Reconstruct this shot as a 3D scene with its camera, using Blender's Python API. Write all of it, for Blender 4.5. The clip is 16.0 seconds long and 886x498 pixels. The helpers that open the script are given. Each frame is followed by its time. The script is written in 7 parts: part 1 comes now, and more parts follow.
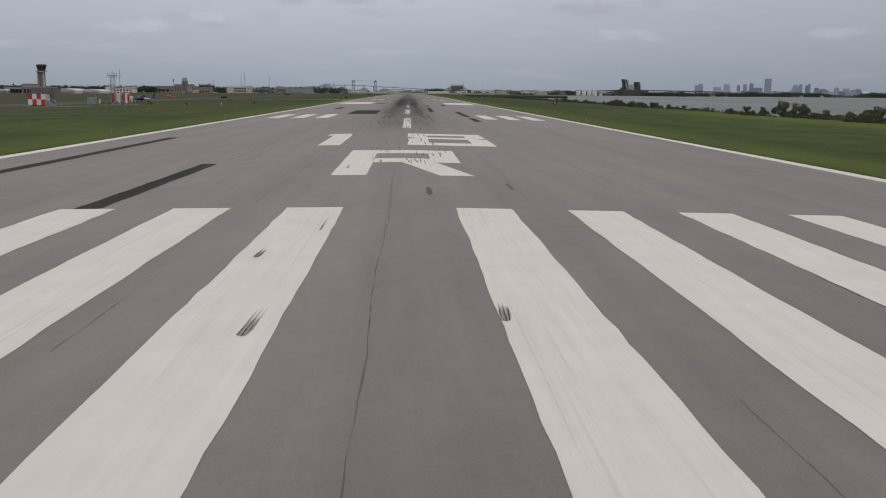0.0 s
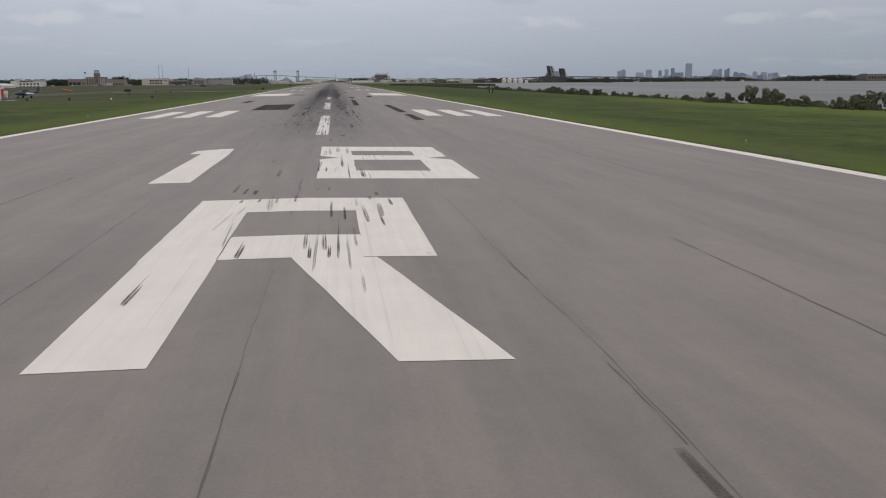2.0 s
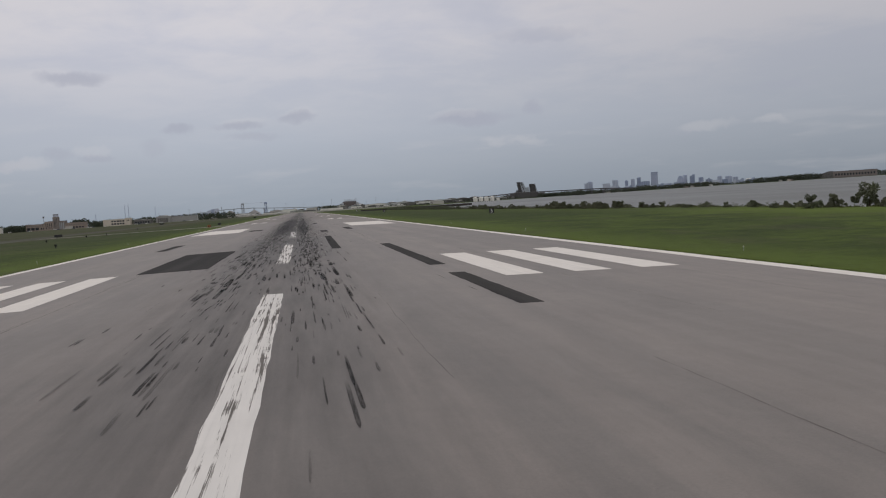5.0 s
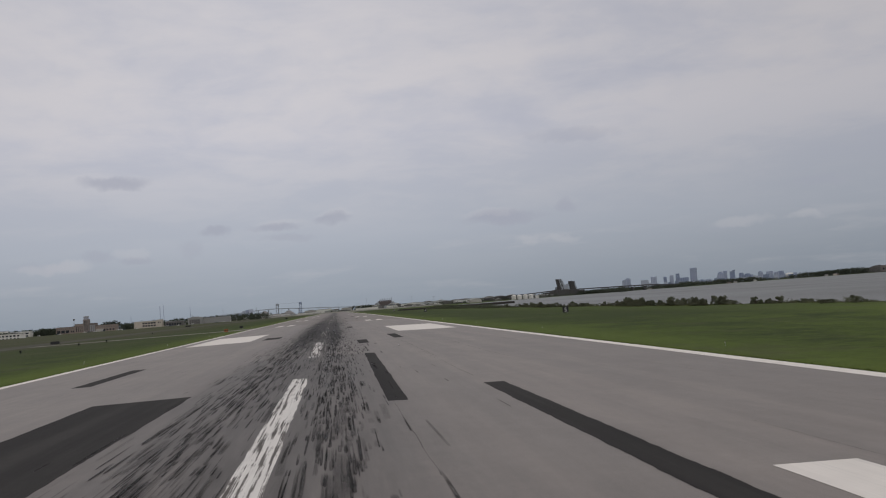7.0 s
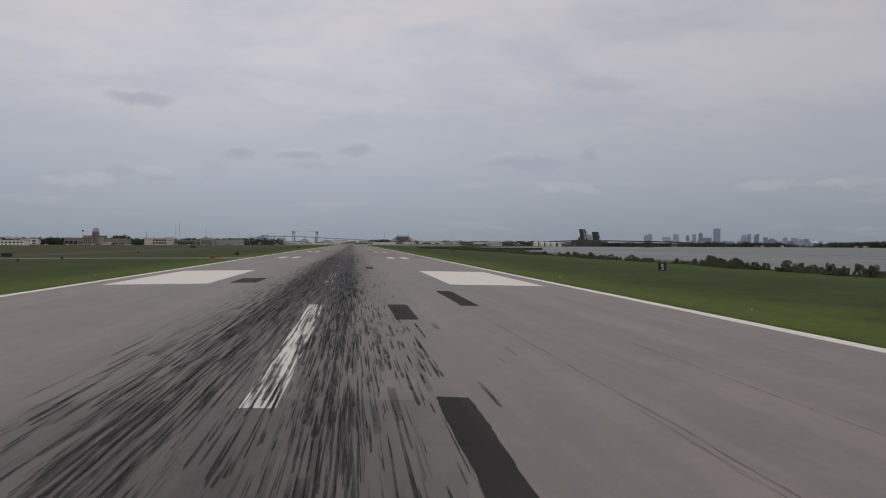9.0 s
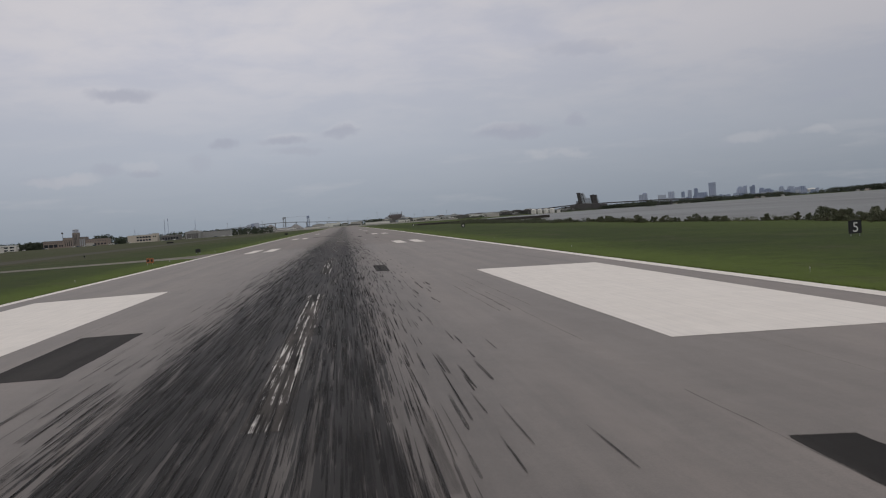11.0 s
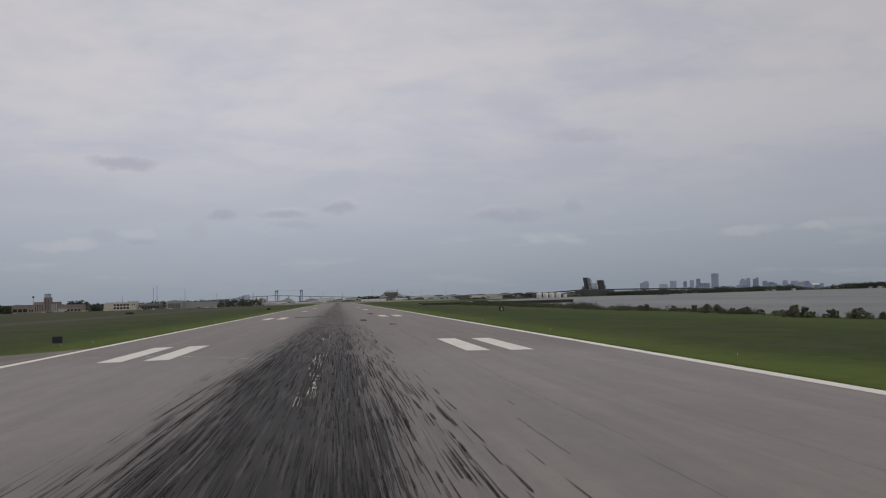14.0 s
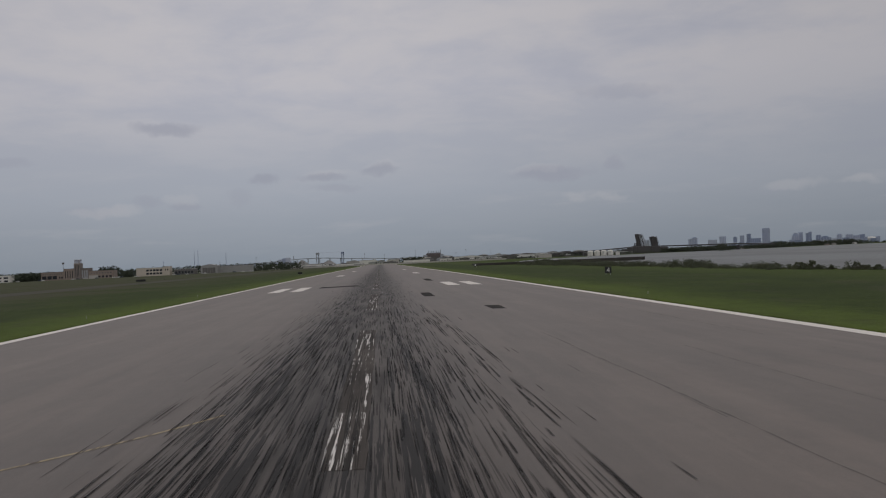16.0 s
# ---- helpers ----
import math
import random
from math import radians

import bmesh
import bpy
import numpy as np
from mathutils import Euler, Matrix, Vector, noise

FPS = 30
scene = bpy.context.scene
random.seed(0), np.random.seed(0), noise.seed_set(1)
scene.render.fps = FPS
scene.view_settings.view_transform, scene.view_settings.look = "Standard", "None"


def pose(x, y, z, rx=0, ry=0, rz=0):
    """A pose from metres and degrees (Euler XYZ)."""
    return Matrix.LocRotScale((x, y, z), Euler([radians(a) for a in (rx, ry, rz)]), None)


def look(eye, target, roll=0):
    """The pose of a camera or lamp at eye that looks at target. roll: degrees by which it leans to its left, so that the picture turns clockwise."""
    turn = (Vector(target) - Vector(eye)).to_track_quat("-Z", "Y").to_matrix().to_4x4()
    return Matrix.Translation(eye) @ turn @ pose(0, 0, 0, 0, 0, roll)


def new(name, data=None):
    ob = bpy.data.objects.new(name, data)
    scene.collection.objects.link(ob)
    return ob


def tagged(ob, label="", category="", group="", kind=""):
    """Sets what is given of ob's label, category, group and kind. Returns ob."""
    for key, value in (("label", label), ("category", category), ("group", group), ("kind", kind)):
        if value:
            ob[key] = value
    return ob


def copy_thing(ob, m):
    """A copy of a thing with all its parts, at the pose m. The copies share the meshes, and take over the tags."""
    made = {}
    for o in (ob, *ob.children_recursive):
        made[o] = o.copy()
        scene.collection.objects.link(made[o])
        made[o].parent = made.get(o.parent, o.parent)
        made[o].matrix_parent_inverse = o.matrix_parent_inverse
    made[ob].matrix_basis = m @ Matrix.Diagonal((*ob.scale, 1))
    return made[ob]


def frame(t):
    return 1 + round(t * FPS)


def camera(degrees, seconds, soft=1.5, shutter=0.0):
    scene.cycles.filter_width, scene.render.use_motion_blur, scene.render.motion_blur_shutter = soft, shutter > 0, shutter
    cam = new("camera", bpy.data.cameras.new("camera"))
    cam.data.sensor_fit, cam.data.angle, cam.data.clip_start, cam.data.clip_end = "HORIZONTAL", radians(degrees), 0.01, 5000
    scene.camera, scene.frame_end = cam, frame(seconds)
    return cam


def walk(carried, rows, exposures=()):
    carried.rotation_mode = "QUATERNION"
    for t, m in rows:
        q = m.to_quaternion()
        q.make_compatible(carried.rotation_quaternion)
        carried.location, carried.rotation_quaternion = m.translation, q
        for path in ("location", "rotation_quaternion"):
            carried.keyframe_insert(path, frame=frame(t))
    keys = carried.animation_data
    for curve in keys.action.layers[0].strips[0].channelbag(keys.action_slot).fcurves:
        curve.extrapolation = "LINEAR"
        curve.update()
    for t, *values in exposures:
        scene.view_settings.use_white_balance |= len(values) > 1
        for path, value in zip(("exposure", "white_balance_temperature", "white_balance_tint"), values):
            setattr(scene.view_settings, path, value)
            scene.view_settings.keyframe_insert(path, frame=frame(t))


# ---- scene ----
cam = camera(47.82, 16.0, soft=1.1)
PATH = [
    (0, pose(0.254, 14.671, 3.573, 81.038, -0.603, -1.942)),
    (0.2, pose(0.330, 17.411, 3.558, 80.828, 0.107, -2.311)),
    (0.5, pose(0.441, 21.579, 3.539, 80.633, 0.837, -3.101)),
    (0.7, pose(0.507, 24.483, 3.536, 80.445, 1.140, -3.582)),
    (1, pose(0.605, 28.960, 3.544, 80.355, 0.560, -4.183)),
    (1.2, pose(0.687, 31.955, 3.562, 79.974, 0.439, -4.542)),
    (1.5, pose(0.799, 36.630, 3.585, 79.909, 0.840, -5.257)),
    (1.7, pose(0.828, 40.037, 3.574, 79.977, 0.596, -5.830)),
    (2, pose(0.846, 45.377, 3.544, 80.421, 0.196, -6.234)),
    (2.2, pose(0.869, 48.956, 3.530, 80.896, 0.490, -6.189)),
    (2.5, pose(0.907, 54.428, 3.513, 81.645, 0.756, -4.645)),
    (2.7, pose(0.935, 58.176, 3.506, 81.710, 0.275, -4.078)),
    (3, pose(0.977, 63.886, 3.498, 83.049, 0.584, -3.805)),
    (3.2, pose(0.990, 67.762, 3.497, 83.954, -0.111, -3.575)),
    (5.3, pose(1.648, 113.838, 3.467, 88.214, 4.065, -8.550)),
    (5.5, pose(1.724, 118.556, 3.482, 89.019, 4.182, -8.658)),
    (5.7, pose(1.804, 123.223, 3.489, 89.648, 4.315, -8.653)),
    (6, pose(1.920, 130.292, 3.504, 90.638, 3.555, -8.432)),
    (6.2, pose(1.982, 135.162, 3.528, 91.463, 3.724, -7.879)),
    (6.5, pose(2.068, 142.655, 3.567, 92.500, 3.780, -6.772)),
    (6.7, pose(2.143, 147.788, 3.585, 93.062, 3.972, -6.476)),
    (7, pose(2.240, 155.654, 3.601, 93.046, 4.179, -6.102)),
    (7.2, pose(2.256, 160.965, 3.595, 92.665, 4.177, -5.468)),
    (7.5, pose(2.246, 169.094, 3.584, 91.680, 4.123, -4.780)),
    (7.7, pose(2.235, 174.667, 3.597, 90.313, 4.027, -4.150)),
    (8, pose(2.226, 183.231, 3.628, 89.953, 3.192, -3.635)),
    (8.2, pose(2.255, 189.068, 3.651, 90.401, 0.995, -3.725)),
    (8.5, pose(2.303, 198.022, 3.679, 91.751, -0.159, -3.100)),
    (8.7, pose(2.282, 204.115, 3.680, 91.352, -0.221, -2.678)),
    (9, pose(2.262, 213.476, 3.666, 89.646, -0.408, -5.158)),
    (9.2, pose(2.339, 219.937, 3.651, 89.890, 3.009, -6.890)),
    (9.5, pose(2.503, 229.786, 3.624, 89.800, 3.906, -7.706)),
    (9.7, pose(2.587, 236.336, 3.610, 89.626, 4.081, -5.544)),
    (11.8, pose(1.548, 301.639, 3.856, 87.924, 3.659, -5.776)),
    (12, pose(1.507, 308.237, 3.854, 89.533, 3.217, -5.569)),
    (12.2, pose(1.472, 314.849, 3.847, 89.452, 2.786, -5.680)),
    (12.5, pose(1.435, 324.840, 3.844, 91.325, 2.935, -5.479)),
    (12.7, pose(1.439, 331.628, 3.863, 91.772, 2.734, -5.389)),
    (13, pose(1.457, 341.949, 3.894, 93.084, 2.545, -6.219)),
    (13.2, pose(1.446, 348.885, 3.894, 94.093, 2.024, -6.087)),
    (13.5, pose(1.429, 359.455, 3.877, 93.579, 1.602, -6.457)),
    (13.7, pose(1.446, 366.668, 3.858, 93.298, 1.816, -6.495)),
    (14, pose(1.470, 377.743, 3.825, 92.759, 1.487, -5.932)),
    (14.2, pose(1.453, 385.357, 3.808, 92.887, 1.605, -5.836)),
    (14.5, pose(1.405, 396.993, 3.785, 94.593, 1.981, -2.818)),
    (14.7, pose(1.368, 404.804, 3.767, 95.053, 1.970, -2.505)),
    (15, pose(1.306, 416.587, 3.743, 94.205, 2.249, -4.895)),
    (15.2, pose(1.275, 424.432, 3.738, 94.025, 2.386, -5.073)),
    (15.5, pose(1.213, 436.212, 3.738, 92.503, 1.747, -4.319)),
    (15.7, pose(1.133, 444.079, 3.741, 91.402, 2.038, -3.938)),
    (16, pose(0.991, 455.889, 3.747, 90.562, 2.390, -3.556)),
]
EXPOSURE = [(0.0, 0.06), (0.8, 0.02), (1.5, 0.0), (2.0, 0.23), (2.5, 0.27), (3.0, 0.26), (5.5, -0.04), (9.0, -0.11), (12.5, -0.07), (14.0, -0.12), (15.0, -0.12), (15.5, -0.24), (16.0, -0.36)]
SUN_POWER = 0.7
walk(cam, PATH, EXPOSURE)

# ---- sky, sun ----
CROWN = 0.0143          # fall of the runway from its centre line to its edges
RUNWAY_HALF = 22.93
SUN_ELEVATION, SUN_AZIMUTH = 58.0, 150.0


def math_node(nt, op, a, b=None, c=None, clamp=False):
    n = nt.nodes.new("ShaderNodeMath")
    n.operation, n.use_clamp = op, clamp
    for k, v in enumerate((a, b, c)):
        if v is None:
            continue
        if isinstance(v, (int, float)):
            n.inputs[k].default_value = v
        else:
            nt.links.new(v, n.inputs[k])
    return n.outputs[0]


def smooth_node(nt, v, lo, hi, to0=0.0, to1=1.0):
    n = nt.nodes.new("ShaderNodeMapRange")
    n.interpolation_type = "SMOOTHSTEP"
    nt.links.new(v, n.inputs[0])
    for k, x in enumerate((lo, hi, to0, to1)):
        n.inputs[k + 1].default_value = x
    return n.outputs[0]


def mix_node(nt, fac, a, b, blend="MIX"):
    n = nt.nodes.new("ShaderNodeMix")
    n.data_type, n.blend_type = "RGBA", blend
    for socket, v in ((n.inputs[0], fac), (n.inputs[6], a), (n.inputs[7], b)):
        if isinstance(v, (int, float)):
            socket.default_value = v
        elif isinstance(v, tuple):
            socket.default_value = (*v, 1.0)
        else:
            nt.links.new(v, socket)
    return n.outputs[2]


def combine_node(nt, x, y, z):
    n = nt.nodes.new("ShaderNodeCombineXYZ")
    for k, v in enumerate((x, y, z)):
        if isinstance(v, (int, float)):
            n.inputs[k].default_value = v
        else:
            nt.links.new(v, n.inputs[k])
    return n.outputs[0]


def noise_node(nt, vec, scale, detail=4.0, rough=0.55, distort=0.0):
    n = nt.nodes.new("ShaderNodeTexNoise")
    n.inputs["Scale"].default_value, n.inputs["Detail"].default_value = scale, detail
    n.inputs["Roughness"].default_value, n.inputs["Distortion"].default_value = rough, distort
    if vec is not None:
        nt.links.new(vec, n.inputs["Vector"])
    return n.outputs["Fac"]


def ramp_node(nt, v, stops):
    n = nt.nodes.new("ShaderNodeValToRGB")
    e = n.color_ramp.elements
    while len(e) < len(stops):
        e.new(0.5)
    for k, (p, c) in enumerate(stops):
        e[k].position, e[k].color = p, (*c, 1.0)
    nt.links.new(v, n.inputs[0])
    return n.outputs[0]


def build_world():
    world = bpy.data.worlds.new("overcast_sky")
    scene.world = world
    world.use_nodes = True
    nt = world.node_tree
    nt.nodes.clear()
    coord = nt.nodes.new("ShaderNodeTexCoord").outputs["Generated"]
    sep = nt.nodes.new("ShaderNodeSeparateXYZ")
    nt.links.new(coord, sep.inputs[0])
    x, y, z = sep.outputs
    el = math_node(nt, "MULTIPLY", math_node(nt, "ARCSINE", z), 57.2958)
    az = math_node(nt, "MULTIPLY", math_node(nt, "ARCTAN2", x, y), 57.2958)
    # grey-blue towards the horizon, brighter overhead
    t = math_node(nt, "DIVIDE", el, 90.0, clamp=True)
    base = ramp_node(nt, t, SKY_STOPS)
    # high cloud sheet: broad soft lumps that flatten towards the horizon
    up = math_node(nt, "ADD", math_node(nt, "MAXIMUM", z, 0.0), 0.16)
    plane = combine_node(nt, math_node(nt, "DIVIDE", x, up), math_node(nt, "DIVIDE", y, up), 0.0)
    sheet = noise_node(nt, plane, 1.15, 5.0, 0.55, 0.5)
    fine = noise_node(nt, plane, 4.6, 6.0, 0.60, 0.3)
    body = math_node(nt, "ADD", math_node(nt, "MULTIPLY", sheet, 0.68), math_node(nt, "MULTIPLY", fine, 0.32))
    amount = smooth_node(nt, el, 3.0, 13.0, 0.05, 1.0)
    light = math_node(nt, "MULTIPLY", smooth_node(nt, body, 0.42, 0.60), amount)
    dark = math_node(nt, "MULTIPLY", smooth_node(nt, body, 0.50, 0.32), amount)
    c = mix_node(nt, math_node(nt, "MULTIPLY", light, 0.50), base, SKY_BRIGHT)
    c = mix_node(nt, math_node(nt, "MULTIPLY", dark, 0.36), c, SKY_DARK)
    # the cloud is thinner, and so brighter, to the east
    side = math_node(nt, "MULTIPLY", smooth_node(nt, az, 35.0, -6.0, 0.815, 1.03), smooth_node(nt, az, -4.0, -28.0, 1.0, 0.93))
    tilt = nt.nodes.new("ShaderNodeCombineColor")
    for k in range(3):
        nt.links.new(side, tilt.inputs[k])
    c = mix_node(nt, 1.0, c, tilt.outputs[0], "MULTIPLY")
    # small flat-bottomed clouds under the sheet: azimuth, elevation, half width, half height, depth
    warp_a = math_node(nt, "MULTIPLY", math_node(nt, "SUBTRACT", noise_node(nt, coord, 26.0, 3.0), 0.5), 2.6)
    warp_e = math_node(nt, "MULTIPLY", math_node(nt, "SUBTRACT", noise_node(nt, coord, 48.0, 3.0), 0.5), 0.9)
    az_w, el_w = math_node(nt, "ADD", az, warp_a), math_node(nt, "ADD", el, warp_e)
    total = None
    for a0, e0, wa, we, depth in SMALL_CLOUDS:
        da = math_node(nt, "DIVIDE", math_node(nt, "SUBTRACT", az_w, a0), wa)
        de = math_node(nt, "DIVIDE", math_node(nt, "SUBTRACT", el_w, e0), we)
        r = math_node(nt, "ADD", math_node(nt, "MULTIPLY", da, da), math_node(nt, "MULTIPLY", de, de))
        m = smooth_node(nt, r, 1.5, 0.0, 0.0, depth)
        total = m if total is None else math_node(nt, "MAXIMUM", total, m)
    c = mix_node(nt, math_node(nt, "MULTIPLY", total, 0.78), c, SKY_SMALL)
    lit = None
    for a0, e0, wa, we, depth in PALE_PUFFS:
        da = math_node(nt, "DIVIDE", math_node(nt, "SUBTRACT", az_w, a0), wa)
        de = math_node(nt, "DIVIDE", math_node(nt, "SUBTRACT", el_w, e0), we)
        r = math_node(nt, "ADD", math_node(nt, "MULTIPLY", da, da), math_node(nt, "MULTIPLY", de, de))
        m = smooth_node(nt, r, 1.5, 0.0, 0.0, depth)
        lit = m if lit is None else math_node(nt, "MAXIMUM", lit, m)
    c = mix_node(nt, lit, c, SKY_BRIGHT)
    pale = math_node(nt, "MULTIPLY", smooth_node(nt, noise_node(nt, combine_node(nt, math_node(nt, "MULTIPLY", az, 0.12), math_node(nt, "MULTIPLY", el, 0.75), 3.0), 1.0, 4.0), 0.55, 0.72),
                     smooth_node(nt, el, 6.0, 2.0))
    c = mix_node(nt, math_node(nt, "MULTIPLY", pale, 0.12), c, SKY_BRIGHT)
    sky = nt.nodes.new("ShaderNodeTexSky")
    sky.sky_type, sky.sun_disc = "NISHITA", False
    sky.sun_elevation, sky.sun_rotation = radians(SUN_ELEVATION), radians(SUN_AZIMUTH)
    clear = mix_node(nt, 1.0, sky.outputs[0], (0.05, 0.05, 0.05), "MULTIPLY")
    c = mix_node(nt, 0.93, clear, c)
    bg = nt.nodes.new("ShaderNodeBackground")
    nt.links.new(c, bg.inputs[0])
    bg.inputs[1].default_value = 1.0
    out = nt.nodes.new("ShaderNodeOutputWorld")
    nt.links.new(bg.outputs[0], out.inputs[0])


SKY_STOPS = [(0.0, (0.290, 0.335, 0.398)), (0.045, (0.436, 0.468, 0.54)), (0.11, (0.57, 0.572, 0.64)), (0.22, (0.60, 0.59, 0.635)), (0.55, (0.72, 0.71, 0.72)), (1.0, (0.88, 0.87, 0.86))]
SKY_BRIGHT, SKY_DARK, SKY_SMALL = (0.745, 0.702, 0.702), (0.425, 0.452, 0.562), (0.375, 0.387, 0.468)
SMALL_CLOUDS = [(-11.8, 7.8, 2.0, 0.42, 0.75), (-6.3, 4.9, 1.0, 0.34, 0.7), (-3.3, 4.9, 1.4, 0.30, 0.7), (-2.6, 4.2, 1.6, 0.26, 0.45), (0.2, 5.2, 1.3, 0.32, 0.7),
                (10.0, 4.6, 2.3, 0.42, 0.8), (13.7, 4.9, 0.8, 0.40, 0.6), (-12.9, 3.8, 1.0, 0.45, 0.45), (-10.8, 3.5, 0.9, 0.25, 0.55), (14.3, 9.0, 2.8, 0.42, 0.35),
                (-15.7, 3.3, 1.6, 0.35, 0.3), (27.2, 5.0, 1.6, 0.3, 0.35), (-7.8, 3.9, 0.9, 0.5, 0.3), (-20.0, 6.0, 1.8, 0.35, 0.4), (22.0, 2.9, 1.2, 0.2, 0.2)]
PALE_PUFFS = [(-14.8, 3.3, 1.4, 0.40, 0.20), (-16.0, 3.2, 1.1, 0.29, 0.15), (-11.0, 3.9, 1.0, 0.33, 0.12), (11.4, 3.2, 0.9, 0.32, 0.15), (13.2, 3.1, 1.2, 0.21, 0.11), (23.2, 3.2, 1.7, 0.34, 0.15), (26.5, 3.3, 1.1, 0.24, 0.11), (9.2, 4.9, 1.8, 0.26, 0.11), (0.4, 5.5, 1.2, 0.24, 0.09), (-3.0, 5.2, 1.5, 0.21, 0.09)]
build_world()
sun = new("sun", bpy.data.lights.new("sun", "SUN"))
sun.data.energy, sun.data.angle, sun.data.color = SUN_POWER, radians(25), (1.0, 0.97, 0.93)
sun.matrix_world = look((0, 0, 0), (-math.sin(radians(SUN_AZIMUTH)) * math.cos(radians(SUN_ELEVATION)), -math.cos(radians(SUN_AZIMUTH)) * math.cos(radians(SUN_ELEVATION)), -math.sin(radians(SUN_ELEVATION))))


# ---- materials ----
def start_material(name):
    m = bpy.data.materials.new(name)
    m.use_nodes = True
    nt = m.node_tree
    return m, nt, nt.nodes["Principled BSDF"], nt.nodes.new("ShaderNodeTexCoord").outputs["Object"]


def bump(nt, bsdf, height, strength, distance=0.02):
    b = nt.nodes.new("ShaderNodeBump")
    b.inputs["Strength"].default_value, b.inputs["Distance"].default_value = strength, distance
    nt.links.new(height, b.inputs["Height"])
    nt.links.new(b.outputs[0], bsdf.inputs["Normal"])


def plain(name, color, rough=0.7, metal=0.0, vary=0.25, scale=1.5, relief=0.15, grain=30.0):
    """A surface of one colour with stains at one scale, grain at another, and a little tone of its own for each piece."""
    m, nt, bsdf, co = start_material(name)
    big, small = noise_node(nt, co, scale, 5.0, 0.6), noise_node(nt, co, grain, 3.0, 0.6)
    info = nt.nodes.new("ShaderNodeObjectInfo").outputs["Random"]
    v = math_node(nt, "ADD", math_node(nt, "MULTIPLY", math_node(nt, "SUBTRACT", big, 0.5), 2.2 * vary), math_node(nt, "MULTIPLY", math_node(nt, "SUBTRACT", small, 0.5), vary))
    v = math_node(nt, "ADD", v, math_node(nt, "MULTIPLY", math_node(nt, "SUBTRACT", info, 0.5), 0.5 * vary))
    v = math_node(nt, "ADD", v, 1.0)
    tone = nt.nodes.new("ShaderNodeCombineColor")
    for k in range(3):
        nt.links.new(v, tone.inputs[k])
    nt.links.new(mix_node(nt, 1.0, color, tone.outputs[0], "MULTIPLY"), bsdf.inputs["Base Color"])
    bsdf.inputs["Roughness"].default_value, bsdf.inputs["Metallic"].default_value = rough, metal
    if relief:
        bump(nt, bsdf, small, relief)
    return m


def split_xyz(nt, co):
    s = nt.nodes.new("ShaderNodeSeparateXYZ")
    nt.links.new(co, s.inputs[0])
    return s.outputs


def rubber_cover(nt, co):
    """How much tyre rubber lies on the pavement: two wheel bands beside the centre line, laid down in narrow overlapping drags."""
    x, y, _ = split_xyz(nt, co)

    def band(centre, width, height):
        d = math_node(nt, "DIVIDE", math_node(nt, "SUBTRACT", x, centre), width)
        return math_node(nt, "MULTIPLY", math_node(nt, "EXPONENT", math_node(nt, "MULTIPLY", math_node(nt, "MULTIPLY", d, d), -1.0)), height)

    def drags(per_metre_x, per_metre_y, seed, detail, rough):
        v = combine_node(nt, math_node(nt, "MULTIPLY", x, per_metre_x), math_node(nt, "MULTIPLY", y, per_metre_y), seed)
        return math_node(nt, "SUBTRACT", noise_node(nt, v, 1.0, detail, rough), 0.5)

    side = math_node(nt, "MAXIMUM", band(-2.2, 1.75, 0.86), band(1.75, 1.30, 0.88))
    side = math_node(nt, "MAXIMUM", side, band(-0.35, 2.9, 0.76))
    along = math_node(nt, "MULTIPLY", smooth_node(nt, y, 165.0, 300.0, 0.0, 1.0), smooth_node(nt, y, 560.0, 400.0, 0.50, 1.0))
    dens = math_node(nt, "MULTIPLY", side, along)
    n = math_node(nt, "MULTIPLY", drags(9.0, 0.11, 0.0, 4.0, 0.60), 2.7)
    n = math_node(nt, "ADD", n, math_node(nt, "MULTIPLY", drags(3.2, 0.05, 4.0, 3.0, 0.5), 1.2))
    n = math_node(nt, "ADD", n, math_node(nt, "MULTIPLY", drags(25.0, 0.45, 8.0, 3.0, 0.65), 1.0))
    n = math_node(nt, "ADD", n, math_node(nt, "MULTIPLY", drags(0.9, 0.045, 11.0, 4.0, 0.6), 0.7))
    over = math_node(nt, "ADD", n, math_node(nt, "SUBTRACT", math_node(nt, "MULTIPLY", dens, 1.20), 0.69))
    heavy = math_node(nt, "MULTIPLY", smooth_node(nt, over, -0.10, 0.12, 0.0, 0.95), smooth_node(nt, dens, 0.02, 0.22))
    film = math_node(nt, "MULTIPLY", band(-0.2, 10.0, 0.17), smooth_node(nt, y, 110.0, 400.0))
    near = math_node(nt, "ADD", math_node(nt, "MULTIPLY", band(-0.4, 5.4, 0.46), smooth_node(nt, y, 90.0, 132.0)), math_node(nt, "MULTIPLY", band(-0.35, 3.1, 0.45), math_node(nt, "MULTIPLY", smooth_node(nt, y, 240.0, 330.0), smooth_node(nt, y, 476.0, 432.0, 0.50, 1.0))))
    wash = math_node(nt, "MULTIPLY", math_node(nt, "MAXIMUM", film, near), math_node(nt, "ADD", math_node(nt, "MULTIPLY", drags(2.0, 0.12, 15.0, 4.0, 0.6), 1.6), 1.0))
    return heavy, wash


